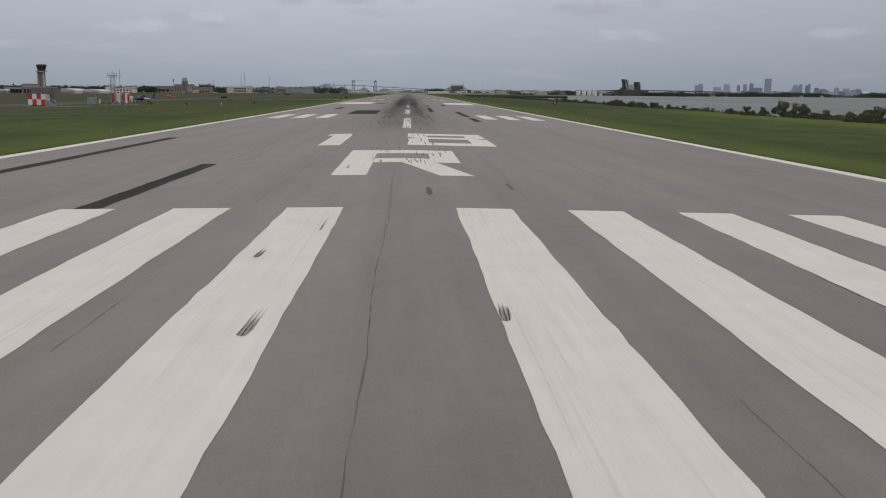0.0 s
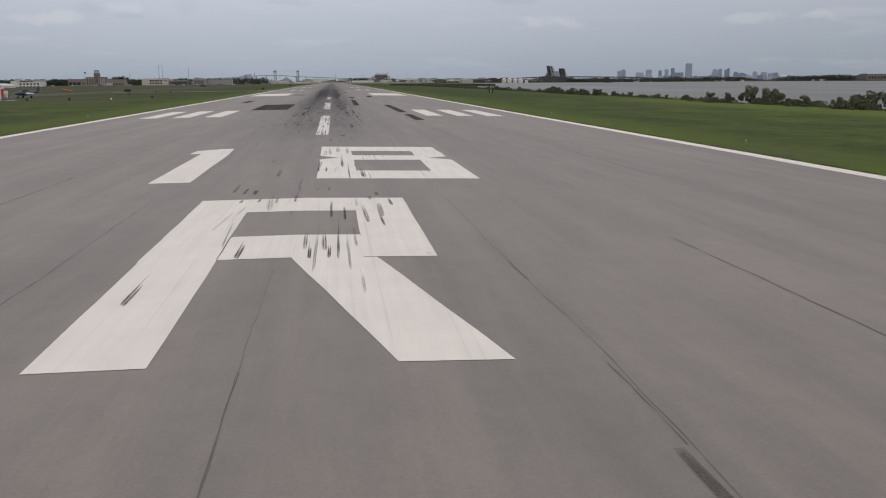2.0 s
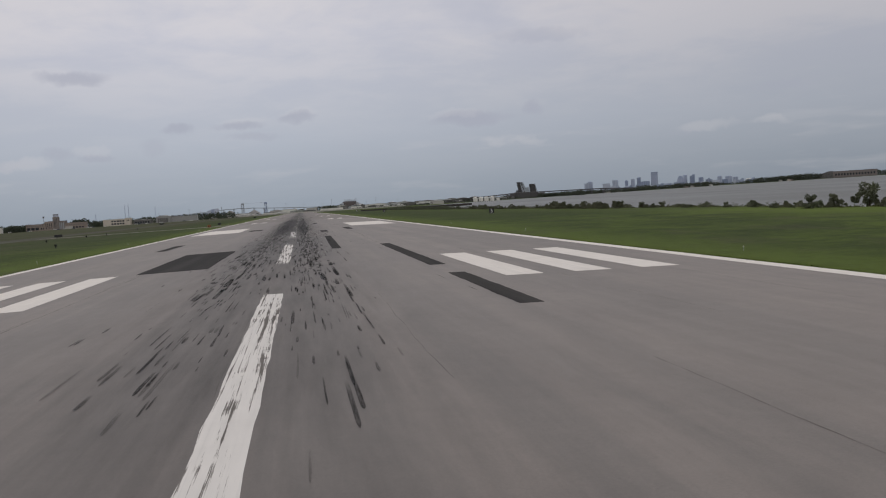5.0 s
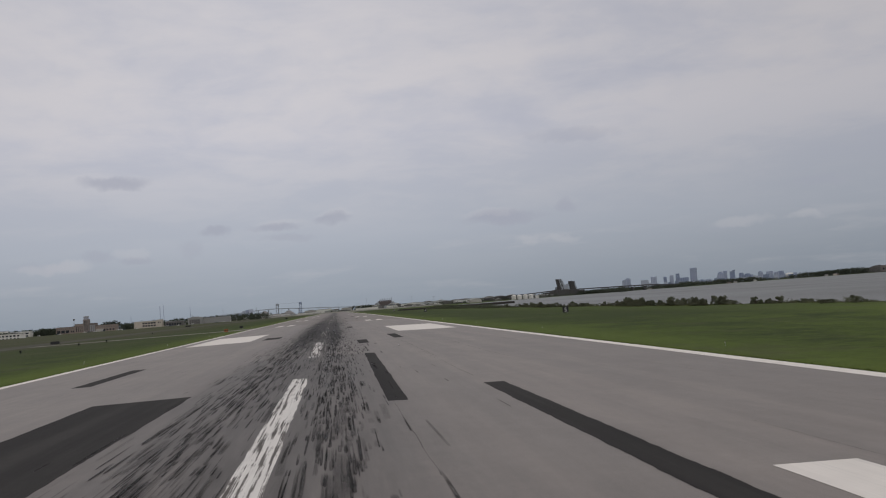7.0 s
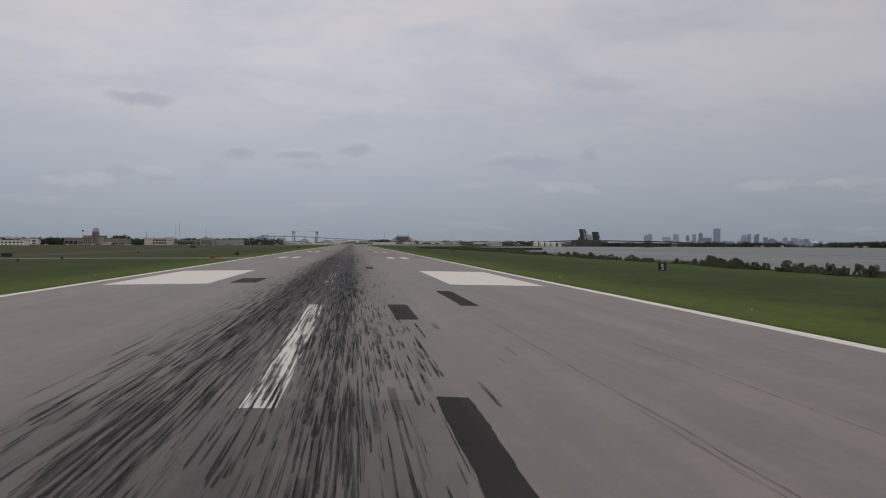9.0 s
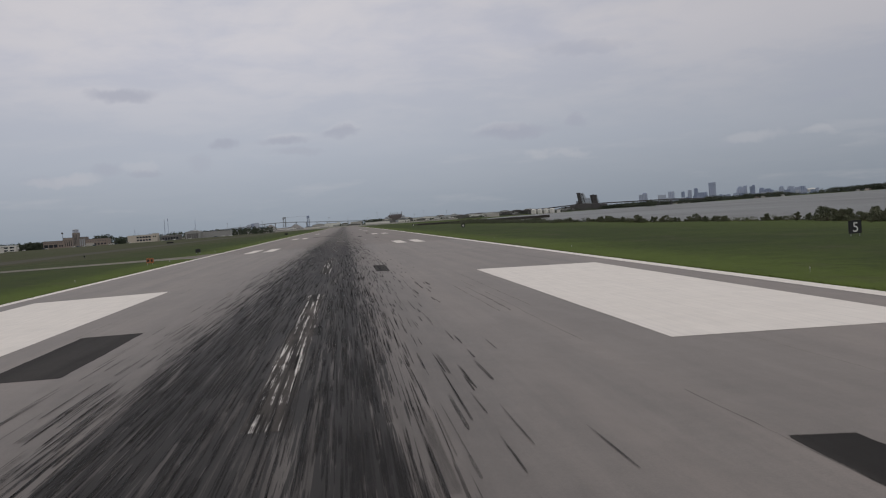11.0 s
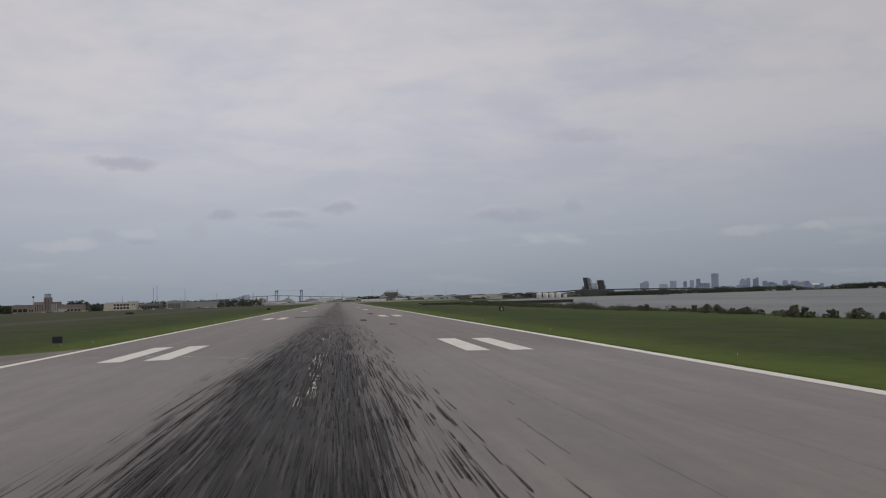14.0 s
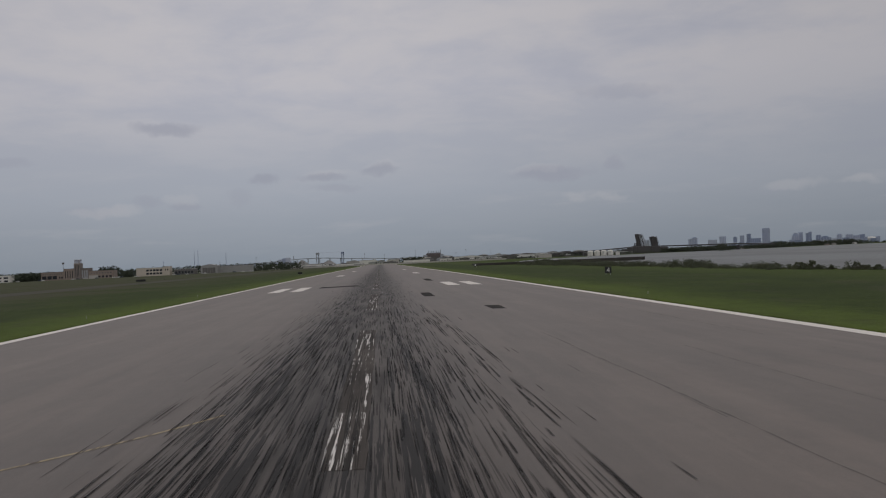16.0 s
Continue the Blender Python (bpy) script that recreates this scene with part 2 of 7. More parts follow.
def asphalt_colour(nt, co, base, warm):
    x, y, _ = split_xyz(nt, co)
    blotch = noise_node(nt, co, 0.09, 4.0, 0.55)
    lanes = noise_node(nt, combine_node(nt, math_node(nt, "MULTIPLY", x, 0.55), math_node(nt, "MULTIPLY", y, 0.012), 0.0), 1.0, 5.0, 0.6)
    brushed = noise_node(nt, combine_node(nt, math_node(nt, "MULTIPLY", x, 9.0), math_node(nt, "MULTIPLY", y, 0.9), 0.0), 1.0, 4.0, 0.65)
    tracks = noise_node(nt, combine_node(nt, math_node(nt, "MULTIPLY", x, 2.1), math_node(nt, "MULTIPLY", y, 0.035), 6.0), 1.0, 5.0, 0.65, 0.3)
    grain = noise_node(nt, co, 21.0, 5.0, 0.8)
    speck = noise_node(nt, co, 60.0, 2.0, 0.8)
    mottle = noise_node(nt, co, 1.3, 5.0, 0.7)
    v = math_node(nt, "MULTIPLY", math_node(nt, "SUBTRACT", blotch, 0.5), 0.30)
    for part_noise, k in ((lanes, 0.34), (tracks, 0.26), (brushed, 0.16), (grain, 0.72), (speck, 0.45), (mottle, 0.30)):
        v = math_node(nt, "ADD", v, math_node(nt, "MULTIPLY", math_node(nt, "SUBTRACT", part_noise, 0.5), k))
    v = math_node(nt, "ADD", v, 1.0)
    tone = nt.nodes.new("ShaderNodeCombineColor")
    aged = smooth_node(nt, math_node(nt, "ADD", y, math_node(nt, "MULTIPLY", blotch, 12.0)), 448.0, 470.0, 1.0, 0.74)
    v = math_node(nt, "MULTIPLY", v, aged)
    wear = noise_node(nt, combine_node(nt, math_node(nt, "MULTIPLY", x, 0.75), math_node(nt, "MULTIPLY", y, 0.16), 21.0), 1.0, 6.0, 0.68, 0.6)
    v = math_node(nt, "MULTIPLY", v, smooth_node(nt, wear, 0.34, 0.66, 0.93, 1.07))
    course = math_node(nt, "MULTIPLY", smooth_node(nt, y, 237.05, 236.9), smooth_node(nt, y, 150.0, 222.0))
    course = math_node(nt, "MULTIPLY", course, smooth_node(nt, math_node(nt, "ABSOLUTE", math_node(nt, "ADD", x, math_node(nt, "MULTIPLY", mottle, 0.9))), 5.2, 3.9))
    v = math_node(nt, "MULTIPLY", v, math_node(nt, "SUBTRACT", 1.0, math_node(nt, "MULTIPLY", course, 0.36)))
    for k in range(3):
        nt.links.new(v, tone.inputs[k])
    c = mix_node(nt, smooth_node(nt, lanes, 0.42, 0.62), base, warm)
    c = mix_node(nt, 1.0, c, tone.outputs[0], "MULTIPLY")
    return mix_node(nt, smooth_node(nt, y, 440.0, 475.0), c, mix_node(nt, 1.0, c, (1.05, 0.985, 0.93), "MULTIPLY")), grain


def asphalt_material(name, base, warm, rubber=True, drawn=False):
    m, nt, bsdf, co = start_material(name)
    c, grain = asphalt_colour(nt, co, base, warm)
    if rubber:
        laid = math_node(nt, "MAXIMUM", *rubber_cover(nt, co))
        c = mix_node(nt, laid, c, RUBBER_COLOUR)
        nt.links.new(smooth_node(nt, laid, 0.0, 0.9, 0.62, 0.08), bsdf.inputs["Specular IOR Level"])
    else:
        bsdf.inputs["Specular IOR Level"].default_value = 0.16
    nt.links.new(c, bsdf.inputs["Base Color"])
    bsdf.inputs["Roughness"].default_value = 0.56 if rubber else 0.85
    if drawn:       # tack coat thins out past the edges of a repair
        laid = nt.nodes.new("ShaderNodeAttribute")
        laid.attribute_name = "cover"
        speck = noise_node(nt, co, 9.0, 4.0, 0.7)
        nt.links.new(smooth_node(nt, math_node(nt, "ADD", laid.outputs["Fac"], math_node(nt, "MULTIPLY", math_node(nt, "SUBTRACT", speck, 0.5), 0.5)), 0.18, 0.62), bsdf.inputs["Alpha"])
    bump(nt, bsdf, grain, 0.35, 0.006)
    return m


def paint_material(name, colour, worn=0.5):
    """Road paint: streaked, thin in places, flaked off in strips along the direction of travel, under tyre rubber where that lies."""
    m, nt, bsdf, co = start_material(name)
    x, y, _ = split_xyz(nt, co)
    asphalt, grain = asphalt_colour(nt, co, ASPHALT, ASPHALT_WARM)
    streak = noise_node(nt, combine_node(nt, math_node(nt, "MULTIPLY", x, 4.2), math_node(nt, "MULTIPLY", y, 0.22), 0.0), 1.0, 4.0, 0.6, 0.4)
    patchy = noise_node(nt, co, 0.7, 5.0, 0.6)
    flake = noise_node(nt, combine_node(nt, math_node(nt, "MULTIPLY", x, 8.5), math_node(nt, "MULTIPLY", y, 0.11), 2.0), 1.0, 6.0, 0.70, 0.15)
    v = math_node(nt, "ADD", math_node(nt, "MULTIPLY", streak, 0.24), math_node(nt, "MULTIPLY", patchy, 0.20))
    v = math_node(nt, "ADD", v, 0.80)
    tone = nt.nodes.new("ShaderNodeCombineColor")
    for k in range(3):
        nt.links.new(v, tone.inputs[k])
    c = mix_node(nt, 1.0, colour, tone.outputs[0], "MULTIPLY")
    lines = noise_node(nt, combine_node(nt, math_node(nt, "MULTIPLY", x, 11.0), math_node(nt, "MULTIPLY", y, 0.06), 7.0), 1.0, 3.0, 0.6, 0.5)
    c = mix_node(nt, smooth_node(nt, lines, 0.55, 0.74, 0.0, 0.30), c, (0.40, 0.39, 0.40))
    off = smooth_node(nt, math_node(nt, "ADD", flake, math_node(nt, "MULTIPLY", patchy, 0.25)), 0.86 - 0.16 * worn, 0.93 - 0.16 * worn)
    c = mix_node(nt, math_node(nt, "MULTIPLY", off, 0.95), c, asphalt)
    heavy, wash = rubber_cover(nt, co)
    wash = math_node(nt, "MULTIPLY", wash, math_node(nt, "ADD", math_node(nt, "MULTIPLY", off, 0.9), 0.1))
    kept = noise_node(nt, combine_node(nt, math_node(nt, "MULTIPLY", x, 5.5), math_node(nt, "MULTIPLY", y, 0.035), 3.0), 1.0, 4.0, 0.6, 0.2)
    heavy = math_node(nt, "MULTIPLY", heavy, smooth_node(nt, kept, 0.45, 0.54, 0.95, 0.10))
    laid = math_node(nt, "MAXIMUM", heavy, wash)
    c = mix_node(nt, laid, c, RUBBER_COLOUR)
    nt.links.new(smooth_node(nt, laid, 0.0, 0.8, 0.40, 0.08), bsdf.inputs["Specular IOR Level"])
    nt.links.new(c, bsdf.inputs["Base Color"])
    bsdf.inputs["Roughness"].default_value = 0.75
    bump(nt, bsdf, grain, 0.2, 0.004)
    return m


def rubber_material():
    m, nt, bsdf, co = start_material("tyre_rubber")
    x, y, _ = split_xyz(nt, co)
    ribs = noise_node(nt, combine_node(nt, math_node(nt, "MULTIPLY", x, 22.0), math_node(nt, "MULTIPLY", y, 0.7), 0.0), 1.0, 4.0, 0.6)
    island = nt.nodes.new("ShaderNodeNewGeometry").outputs["Random Per Island"]
    drawn = nt.nodes.new("ShaderNodeAttribute")
    drawn.attribute_name = "cover"
    speck = noise_node(nt, co, 34.0, 4.0, 0.7)
    bare = math_node(nt, "ADD", math_node(nt, "MULTIPLY", smooth_node(nt, ribs, 0.30, 0.60), 0.45), math_node(nt, "MULTIPLY", smooth_node(nt, speck, 0.30, 0.60), 0.55))
    cover = math_node(nt, "MULTIPLY", math_node(nt, "MULTIPLY", bare, drawn.outputs["Fac"]), math_node(nt, "ADD", math_node(nt, "MULTIPLY", island, 0.25), 0.78), clamp=True)
    bsdf.inputs["Base Color"].default_value = (*RUBBER_COLOUR, 1)
    bsdf.inputs["Roughness"].default_value = 0.62
    bsdf.inputs["Specular IOR Level"].default_value = 0.12
    nt.links.new(cover, bsdf.inputs["Alpha"])
    return m


def grass_material():
    m, nt, bsdf, co = start_material("mown_grass")
    x, y, _ = split_xyz(nt, co)
    field = noise_node(nt, co, 0.018, 4.0, 0.55)
    mid = noise_node(nt, co, 0.10, 6.0, 0.62)
    clump = noise_node(nt, co, 0.9, 5.0, 0.7)
    fine = noise_node(nt, co, 5.0, 6.0, 0.75)
    soft = math_node(nt, "ADD", math_node(nt, "MULTIPLY", mid, 0.55), math_node(nt, "MULTIPLY", clump, 0.45))
    c = mix_node(nt, smooth_node(nt, soft, 0.38, 0.60), GRASS_DARK, GRASS)
    swath = noise_node(nt, combine_node(nt, math_node(nt, "MULTIPLY", x, 0.085), math_node(nt, "MULTIPLY", y, 0.030), 2.0), 1.0, 5.0, 0.62)
    c = mix_node(nt, smooth_node(nt, swath, 0.48, 0.66, 0.0, 0.40), c, GRASS_LIGHT)
    c = mix_node(nt, smooth_node(nt, swath, 0.48, 0.34, 0.0, 0.35), c, GRASS_DARK)
    # a lusher, lighter strip beside the pavement, and another towards the lake; darker between, further along y
    out = math_node(nt, "ADD", math_node(nt, "ABSOLUTE", x), math_node(nt, "MULTIPLY", math_node(nt, "SUBTRACT", mid, 0.5), 14.0))
    c = mix_node(nt, smooth_node(nt, out, 33.0, 25.0, 0.0, 0.55), c, GRASS_LIGHT)
    c = mix_node(nt, math_node(nt, "MULTIPLY", smooth_node(nt, math_node(nt, "ADD", x, math_node(nt, "MULTIPLY", math_node(nt, "SUBTRACT", mid, 0.5), 16.0)), 56.0, 78.0, 0.0, 0.80), smooth_node(nt, x, 0.0, 1.0)), c, GRASS_LIGHT)
    far_dark = math_node(nt, "MULTIPLY", smooth_node(nt, math_node(nt, "ADD", y, math_node(nt, "MULTIPLY", field, 80.0)), 300.0, 375.0, 0.0, 0.62), smooth_node(nt, out, 25.0, 40.0))
    c = mix_node(nt, far_dark, c, GRASS_DARK)
    straw = noise_node(nt, combine_node(nt, math_node(nt, "MULTIPLY", x, 0.11), math_node(nt, "MULTIPLY", y, 0.045), 9.0), 1.0, 6.0, 0.68)
    c = mix_node(nt, smooth_node(nt, straw, 0.52, 0.66, 0.0, 0.45), c, GRASS_DRY)
    # dry and bare ground on the landward side
    dry = math_node(nt, "MULTIPLY", smooth_node(nt, math_node(nt, "ADD", field, math_node(nt, "MULTIPLY", mid, 0.35)), 0.58, 0.78), smooth_node(nt, x, -28.0, -75.0, 0.0, 0.8))
    c = mix_node(nt, dry, c, GRASS_DRY)
    c = mix_node(nt, math_node(nt, "MULTIPLY", smooth_node(nt, x, -50.0, -115.0), 0.42), c, GRASS_DRY)
    v = math_node(nt, "ADD", math_node(nt, "ADD", math_node(nt, "MULTIPLY", fine, 0.9), math_node(nt, "MULTIPLY", clump, 0.5)), 0.32)
    tone = nt.nodes.new("ShaderNodeCombineColor")
    for k in range(3):
        nt.links.new(v, tone.inputs[k])
    nt.links.new(mix_node(nt, 1.0, c, tone.outputs[0], "MULTIPLY"), bsdf.inputs["Base Color"])
    bsdf.inputs["Roughness"].default_value = 0.95
    bsdf.inputs["Specular IOR Level"].default_value = 0.1
    bump(nt, bsdf, fine, 0.9, 0.08)
    return m


def leaf_material(name, dark, light):
    m, nt, bsdf, co = start_material(name)
    island = nt.nodes.new("ShaderNodeNewGeometry").outputs["Random Per Island"]
    clump = noise_node(nt, co, 0.6, 3.0)
    f = math_node(nt, "ADD", math_node(nt, "MULTIPLY", island, 0.55), math_node(nt, "MULTIPLY", smooth_node(nt, clump, 0.35, 0.65), 0.45))
    info = nt.nodes.new("ShaderNodeObjectInfo").outputs["Random"]
    c = mix_node(nt, f, dark, light)
    c = mix_node(nt, math_node(nt, "MULTIPLY", info, 0.3), c, (light[0] * 1.15, light[1] * 0.95, light[2]))
    nt.links.new(c, bsdf.inputs["Base Color"])
    bsdf.inputs["Roughness"].default_value = 0.8
    bsdf.inputs["Specular IOR Level"].default_value = 0.2
    return m


def water_material():
    m, nt, bsdf, co = start_material("lake_water")
    x, y, _ = split_xyz(nt, co)
    swell = noise_node(nt, combine_node(nt, math_node(nt, "MULTIPLY", x, 0.012), math_node(nt, "MULTIPLY", y, 0.004), 0.0), 1.0, 5.0, 0.6)
    chop = noise_node(nt, combine_node(nt, math_node(nt, "MULTIPLY", x, 0.5), y, 0.0), 0.8, 6.0, 0.65)
    nt.links.new(mix_node(nt, smooth_node(nt, swell, 0.35, 0.65), WATER, WATER_LIGHT), bsdf.inputs["Base Color"])
    nt.links.new(smooth_node(nt, swell, 0.35, 0.65, 0.31, 0.37), bsdf.inputs["Roughness"])
    bsdf.inputs["Specular IOR Level"].default_value = 0.24
    bsdf.inputs["Specular Tint"].default_value = (0.92, 0.94, 0.82, 1.0)
    bump(nt, bsdf, chop, 0.5, 0.2)
    return m


ASPHALT, ASPHALT_WARM = (0.159, 0.137, 0.1225), (0.177, 0.150, 0.133)
RUBBER_COLOUR = (0.0125, 0.0115, 0.0110)
GRASS_DARK, GRASS, GRASS_LIGHT, GRASS_DRY = (0.034, 0.047, 0.016), (0.061, 0.086, 0.018), (0.096, 0.130, 0.026), (0.066, 0.064, 0.040)
WATER, WATER_LIGHT = (0.036, 0.039, 0.031), (0.052, 0.055, 0.045)
MAT = {
    "asphalt": asphalt_material("aged_asphalt", ASPHALT, ASPHALT_WARM),
    "patch": asphalt_material("patch_asphalt", (0.020, 0.018, 0.017), (0.034, 0.031, 0.029), rubber=False, drawn=True),
    "taxiway": asphalt_material("taxiway_asphalt", (0.062, 0.061, 0.048), (0.080, 0.076, 0.060), rubber=False),
    "connector": asphalt_material("connector_asphalt", (0.215, 0.203, 0.188), (0.260, 0.243, 0.222), rubber=False),
    "concrete": plain("pale_concrete", (0.42, 0.40, 0.37), 0.85, vary=0.22, scale=0.3),
    "seam": plain("joint_tar", (0.102, 0.091, 0.084), 0.85, vary=0.5, scale=0.6),
    "white": paint_material("white_runway_paint", (0.665, 0.622, 0.578), 0.32),
    "white_worn": paint_material("worn_white_runway_paint", (0.67, 0.635, 0.60), 0.85),
    "white_dash": paint_material("scrubbed_white_runway_paint", (0.66, 0.63, 0.60), 1.35),
    "white_scuffed": paint_material("scuffed_white_runway_paint", (0.66, 0.63, 0.60), 1.45),
    "white_scoured": paint_material("scoured_white_runway_paint", (0.66, 0.63, 0.60), 2.1),
    "yellow": paint_material("faded_yellow_paint", (0.34, 0.275, 0.175), 1.5),
    "rubber": rubber_material(),
    "grass": grass_material(),
    "leaf": leaf_material("shrub_leaf", (0.076, 0.086, 0.054), (0.155, 0.170, 0.106)),
    "leaf_far": leaf_material("far_tree_leaf", (0.036, 0.045, 0.033), (0.074, 0.088, 0.060)),
    "scrub": leaf_material("scrub_leaf", (0.052, 0.060, 0.040), (0.108, 0.122, 0.076)),
    "reed": leaf_material("shore_grass", (0.072, 0.090, 0.036), (0.135, 0.158, 0.062)),
    "bark": plain("bark", (0.10, 0.08, 0.06), 0.9),
    "water": water_material(),
    "rock": plain("shore_rock", (0.22, 0.20, 0.18), 0.9, vary=0.4),
    "steel": plain("dark_bridge_steel", (0.066, 0.062, 0.063), 0.6, 0.1, vary=0.3, scale=0.4),
    "timber": plain("weathered_dark_timber", (0.048, 0.043, 0.039), 0.95, vary=0.35, scale=0.5),
    "bridge": plain("bridge_concrete", (0.32, 0.34, 0.37), 0.85, vary=0.2, scale=0.1),
    "brickwork": plain("dark_red_brown_brickwork", (0.125, 0.105, 0.105), 0.85, vary=0.25, scale=0.1),
    "works": plain("works_concrete", (0.19, 0.185, 0.185), 0.85, vary=0.25, scale=0.1),
    "galv": plain("galvanised_steel", (0.34, 0.35, 0.36), 0.45, 0.7),
    "tan": plain("tan_masonry", (0.255, 0.208, 0.178), 0.85, vary=0.22, scale=0.15),
    "tan_dark": plain("tan_masonry_tower", (0.200, 0.172, 0.155), 0.85, vary=0.2, scale=0.15),
    "cream": plain("cream_stucco", (0.52, 0.465, 0.395), 0.85, vary=0.15, scale=0.2),
    "whitewall": plain("white_painted_wall", (0.66, 0.645, 0.60), 0.75, vary=0.15, scale=0.2),
    "metalwall": plain("ribbed_metal_wall", (0.30, 0.30, 0.29), 0.55, 0.2, vary=0.2, scale=0.2),
    "roof": plain("dark_roof", (0.13, 0.125, 0.12), 0.85, vary=0.25, scale=0.3),
    "palroof": plain("pale_metal_roof", (0.50, 0.50, 0.49), 0.5, 0.2, vary=0.2, scale=0.2),
    "glass": plain("dark_window_glass", (0.030, 0.034, 0.040), 0.15, vary=0.2, relief=0.0),
    "red": plain("signal_red_paint", (0.42, 0.040, 0.030), 0.55, vary=0.2),
    "signwhite": plain("white_panel_paint", (0.66, 0.65, 0.63), 0.55, vary=0.12),
    "black": plain("black_sign_face", (0.012, 0.012, 0.014), 0.5, vary=0.3),
    "orange": plain("orange_fabric", (0.34, 0.125, 0.05), 0.75, vary=0.15),
    "blue": plain("dark_blue_aircraft_paint", (0.040, 0.060, 0.090), 0.35, vary=0.2),
    "tyre": plain("tyre_black", (0.015, 0.015, 0.015), 0.85),
    "sand": plain("stockpile_sand", (0.21, 0.205, 0.20), 0.95, vary=0.2, scale=0.05),
    # distance haze is mixed into these three base colours: paler and bluer
    "city": plain("haze_tinted_concrete", (0.33, 0.375, 0.49), 0.8, vary=0.14, scale=0.02, relief=0.0, grain=0.25),
    "city_dark": plain("haze_tinted_glass", (0.22, 0.265, 0.37), 0.5, vary=0.14, scale=0.02, relief=0.0, grain=0.25),
    "city_pale": plain("haze_tinted_stone", (0.44, 0.475, 0.56), 0.8, vary=0.14, scale=0.02, relief=0.0, grain=0.25),
}


def glow_material(name, colour, power):
    m, nt, bsdf, co = start_material(name)
    bsdf.inputs["Base Color"].default_value = (*colour, 1)
    bsdf.inputs["Emission Color"].default_value = (*colour, 1)
    bsdf.inputs["Emission Strength"].default_value = power
    return m


MAT["lamp"] = glow_material("lit_orange_lens", (1.0, 0.34, 0.08), 2.6)


# ---- building helpers ----
def add_box(bm, x0, x1, y0, y1, z0, z1, m=None):
    vs = [bm.verts.new(Vector(p) if m is None else m @ Vector(p)) for p in
          ((x0, y0, z0), (x1, y0, z0), (x1, y1, z0), (x0, y1, z0), (x0, y0, z1), (x1, y0, z1), (x1, y1, z1), (x0, y1, z1))]
    for f in ((3, 2, 1, 0), (4, 5, 6, 7), (0, 1, 5, 4), (1, 2, 6, 5), (2, 3, 7, 6), (3, 0, 4, 7)):
        bm.faces.new([vs[k] for k in f])


def add_tube(bm, a, b, r0, r1=None, n=8):
    a, b = Vector(a), Vector(b)
    r1 = r0 if r1 is None else r1
    q = (b - a).to_track_quat("Z", "Y").to_matrix()
    rings = [[bm.verts.new(c + q @ Vector((r * math.cos(2 * math.pi * k / n), r * math.sin(2 * math.pi * k / n), 0))) for k in range(n)] for c, r in ((a, r0), (b, r1))]
    for k in range(n):
        bm.faces.new((rings[0][k], rings[0][(k + 1) % n], rings[1][(k + 1) % n], rings[1][k]))
    bm.faces.new(rings[0][::-1])
    bm.faces.new(rings[1])


def add_lathe(bm, profile, centre, n=24):
    """A turned shape from (radius, height) pairs."""
    rings = [[bm.verts.new((centre[0] + r * math.cos(2 * math.pi * k / n), centre[1] + r * math.sin(2 * math.pi * k / n), centre[2] + h)) for k in range(n)] for r, h in profile]
    for lower, upper in zip(rings, rings[1:]):
        for k in range(n):
            bm.faces.new((lower[k], lower[(k + 1) % n], upper[(k + 1) % n], upper[k]))
    bm.faces.new(rings[0][::-1])
    bm.faces.new(rings[-1])


def add_prism(bm, outline, y0, y1):
    """An (x, z) outline drawn out along y."""
    a, b = [bm.verts.new((x, y0, z)) for x, z in outline], [bm.verts.new((x, y1, z)) for x, z in outline]
    n = len(outline)
    bm.faces.new(a[::-1])
    bm.faces.new(b)
    for k in range(n):
        bm.faces.new((a[k], a[(k + 1) % n], b[(k + 1) % n], b[k]))


def mesh_from(name, bm, material):
    bmesh.ops.recalc_face_normals(bm, faces=bm.faces)
    me = bpy.data.meshes.new(name)
    bm.to_mesh(me)
    bm.free()
    me.materials.append(material)
    return me


def part(name, bm, material, parent, label="", at=None):
    ob = new(name, mesh_from(name, bm, material))
    ob.parent = parent
    if at is not None:
        ob.location = at
    return tagged(ob, label) if label else ob


def box_part(name, b, material, parent, label=""):
    bm = bmesh.new()
    add_box(bm, *b)
    return part(name, bm, material, parent, label)


def thing(name, at, label, category, group="", kind="", turn=0.0):
    ob = new(name)
    ob.matrix_world = pose(*at, 0, 0, turn)
    ob.empty_display_size = 0.2
    return tagged(ob, label, category, group, kind)


def arrays_ob(name, verts, faces, material, parent=None):
    me = bpy.data.meshes.new(name)
    me.from_pydata(verts, [], faces)
    me.materials.append(material)
    ob = new(name, me)
    ob.parent = parent
    return ob


def soft_over(v, width):
    """0 below nought, v above it, rounded over a width."""
    return width * math.log1p(math.exp(max(-40.0, min(40.0, v / width)))) if v < 40 * width else v


def along_fall(y):
    return -0.0010 * soft_over(y - 700.0, 60.0)


def ease(v, a, b):
    t = max(0.0, min(1.0, (v - a) / (b - a)))
    return t * t * (3 - 2 * t)


SHORE_Y = (-2000, 0, 150, 300, 450, 600, 700, 900, 1150, 1300, 1500, 1700, 1900, 2100, 2382, 2544, 2986, 3010, 3060, 3400, 6000)
SHORE_X = (96, 96, 95, 94, 92, 93, 94, 96, 100, 112, 140, 190, 260, 350, 600, 765, 1270, 1600, 2600, 9000, 9000)
WATER_Z = -2.3


def shore(y):
    return float(np.interp(y, SHORE_Y, SHORE_X)) + 2.5 * math.sin(y * 0.043) + 1.6 * math.sin(y * 0.11 + 1)


def pavement(x, y):
    return -CROWN * abs(x) + along_fall(y)


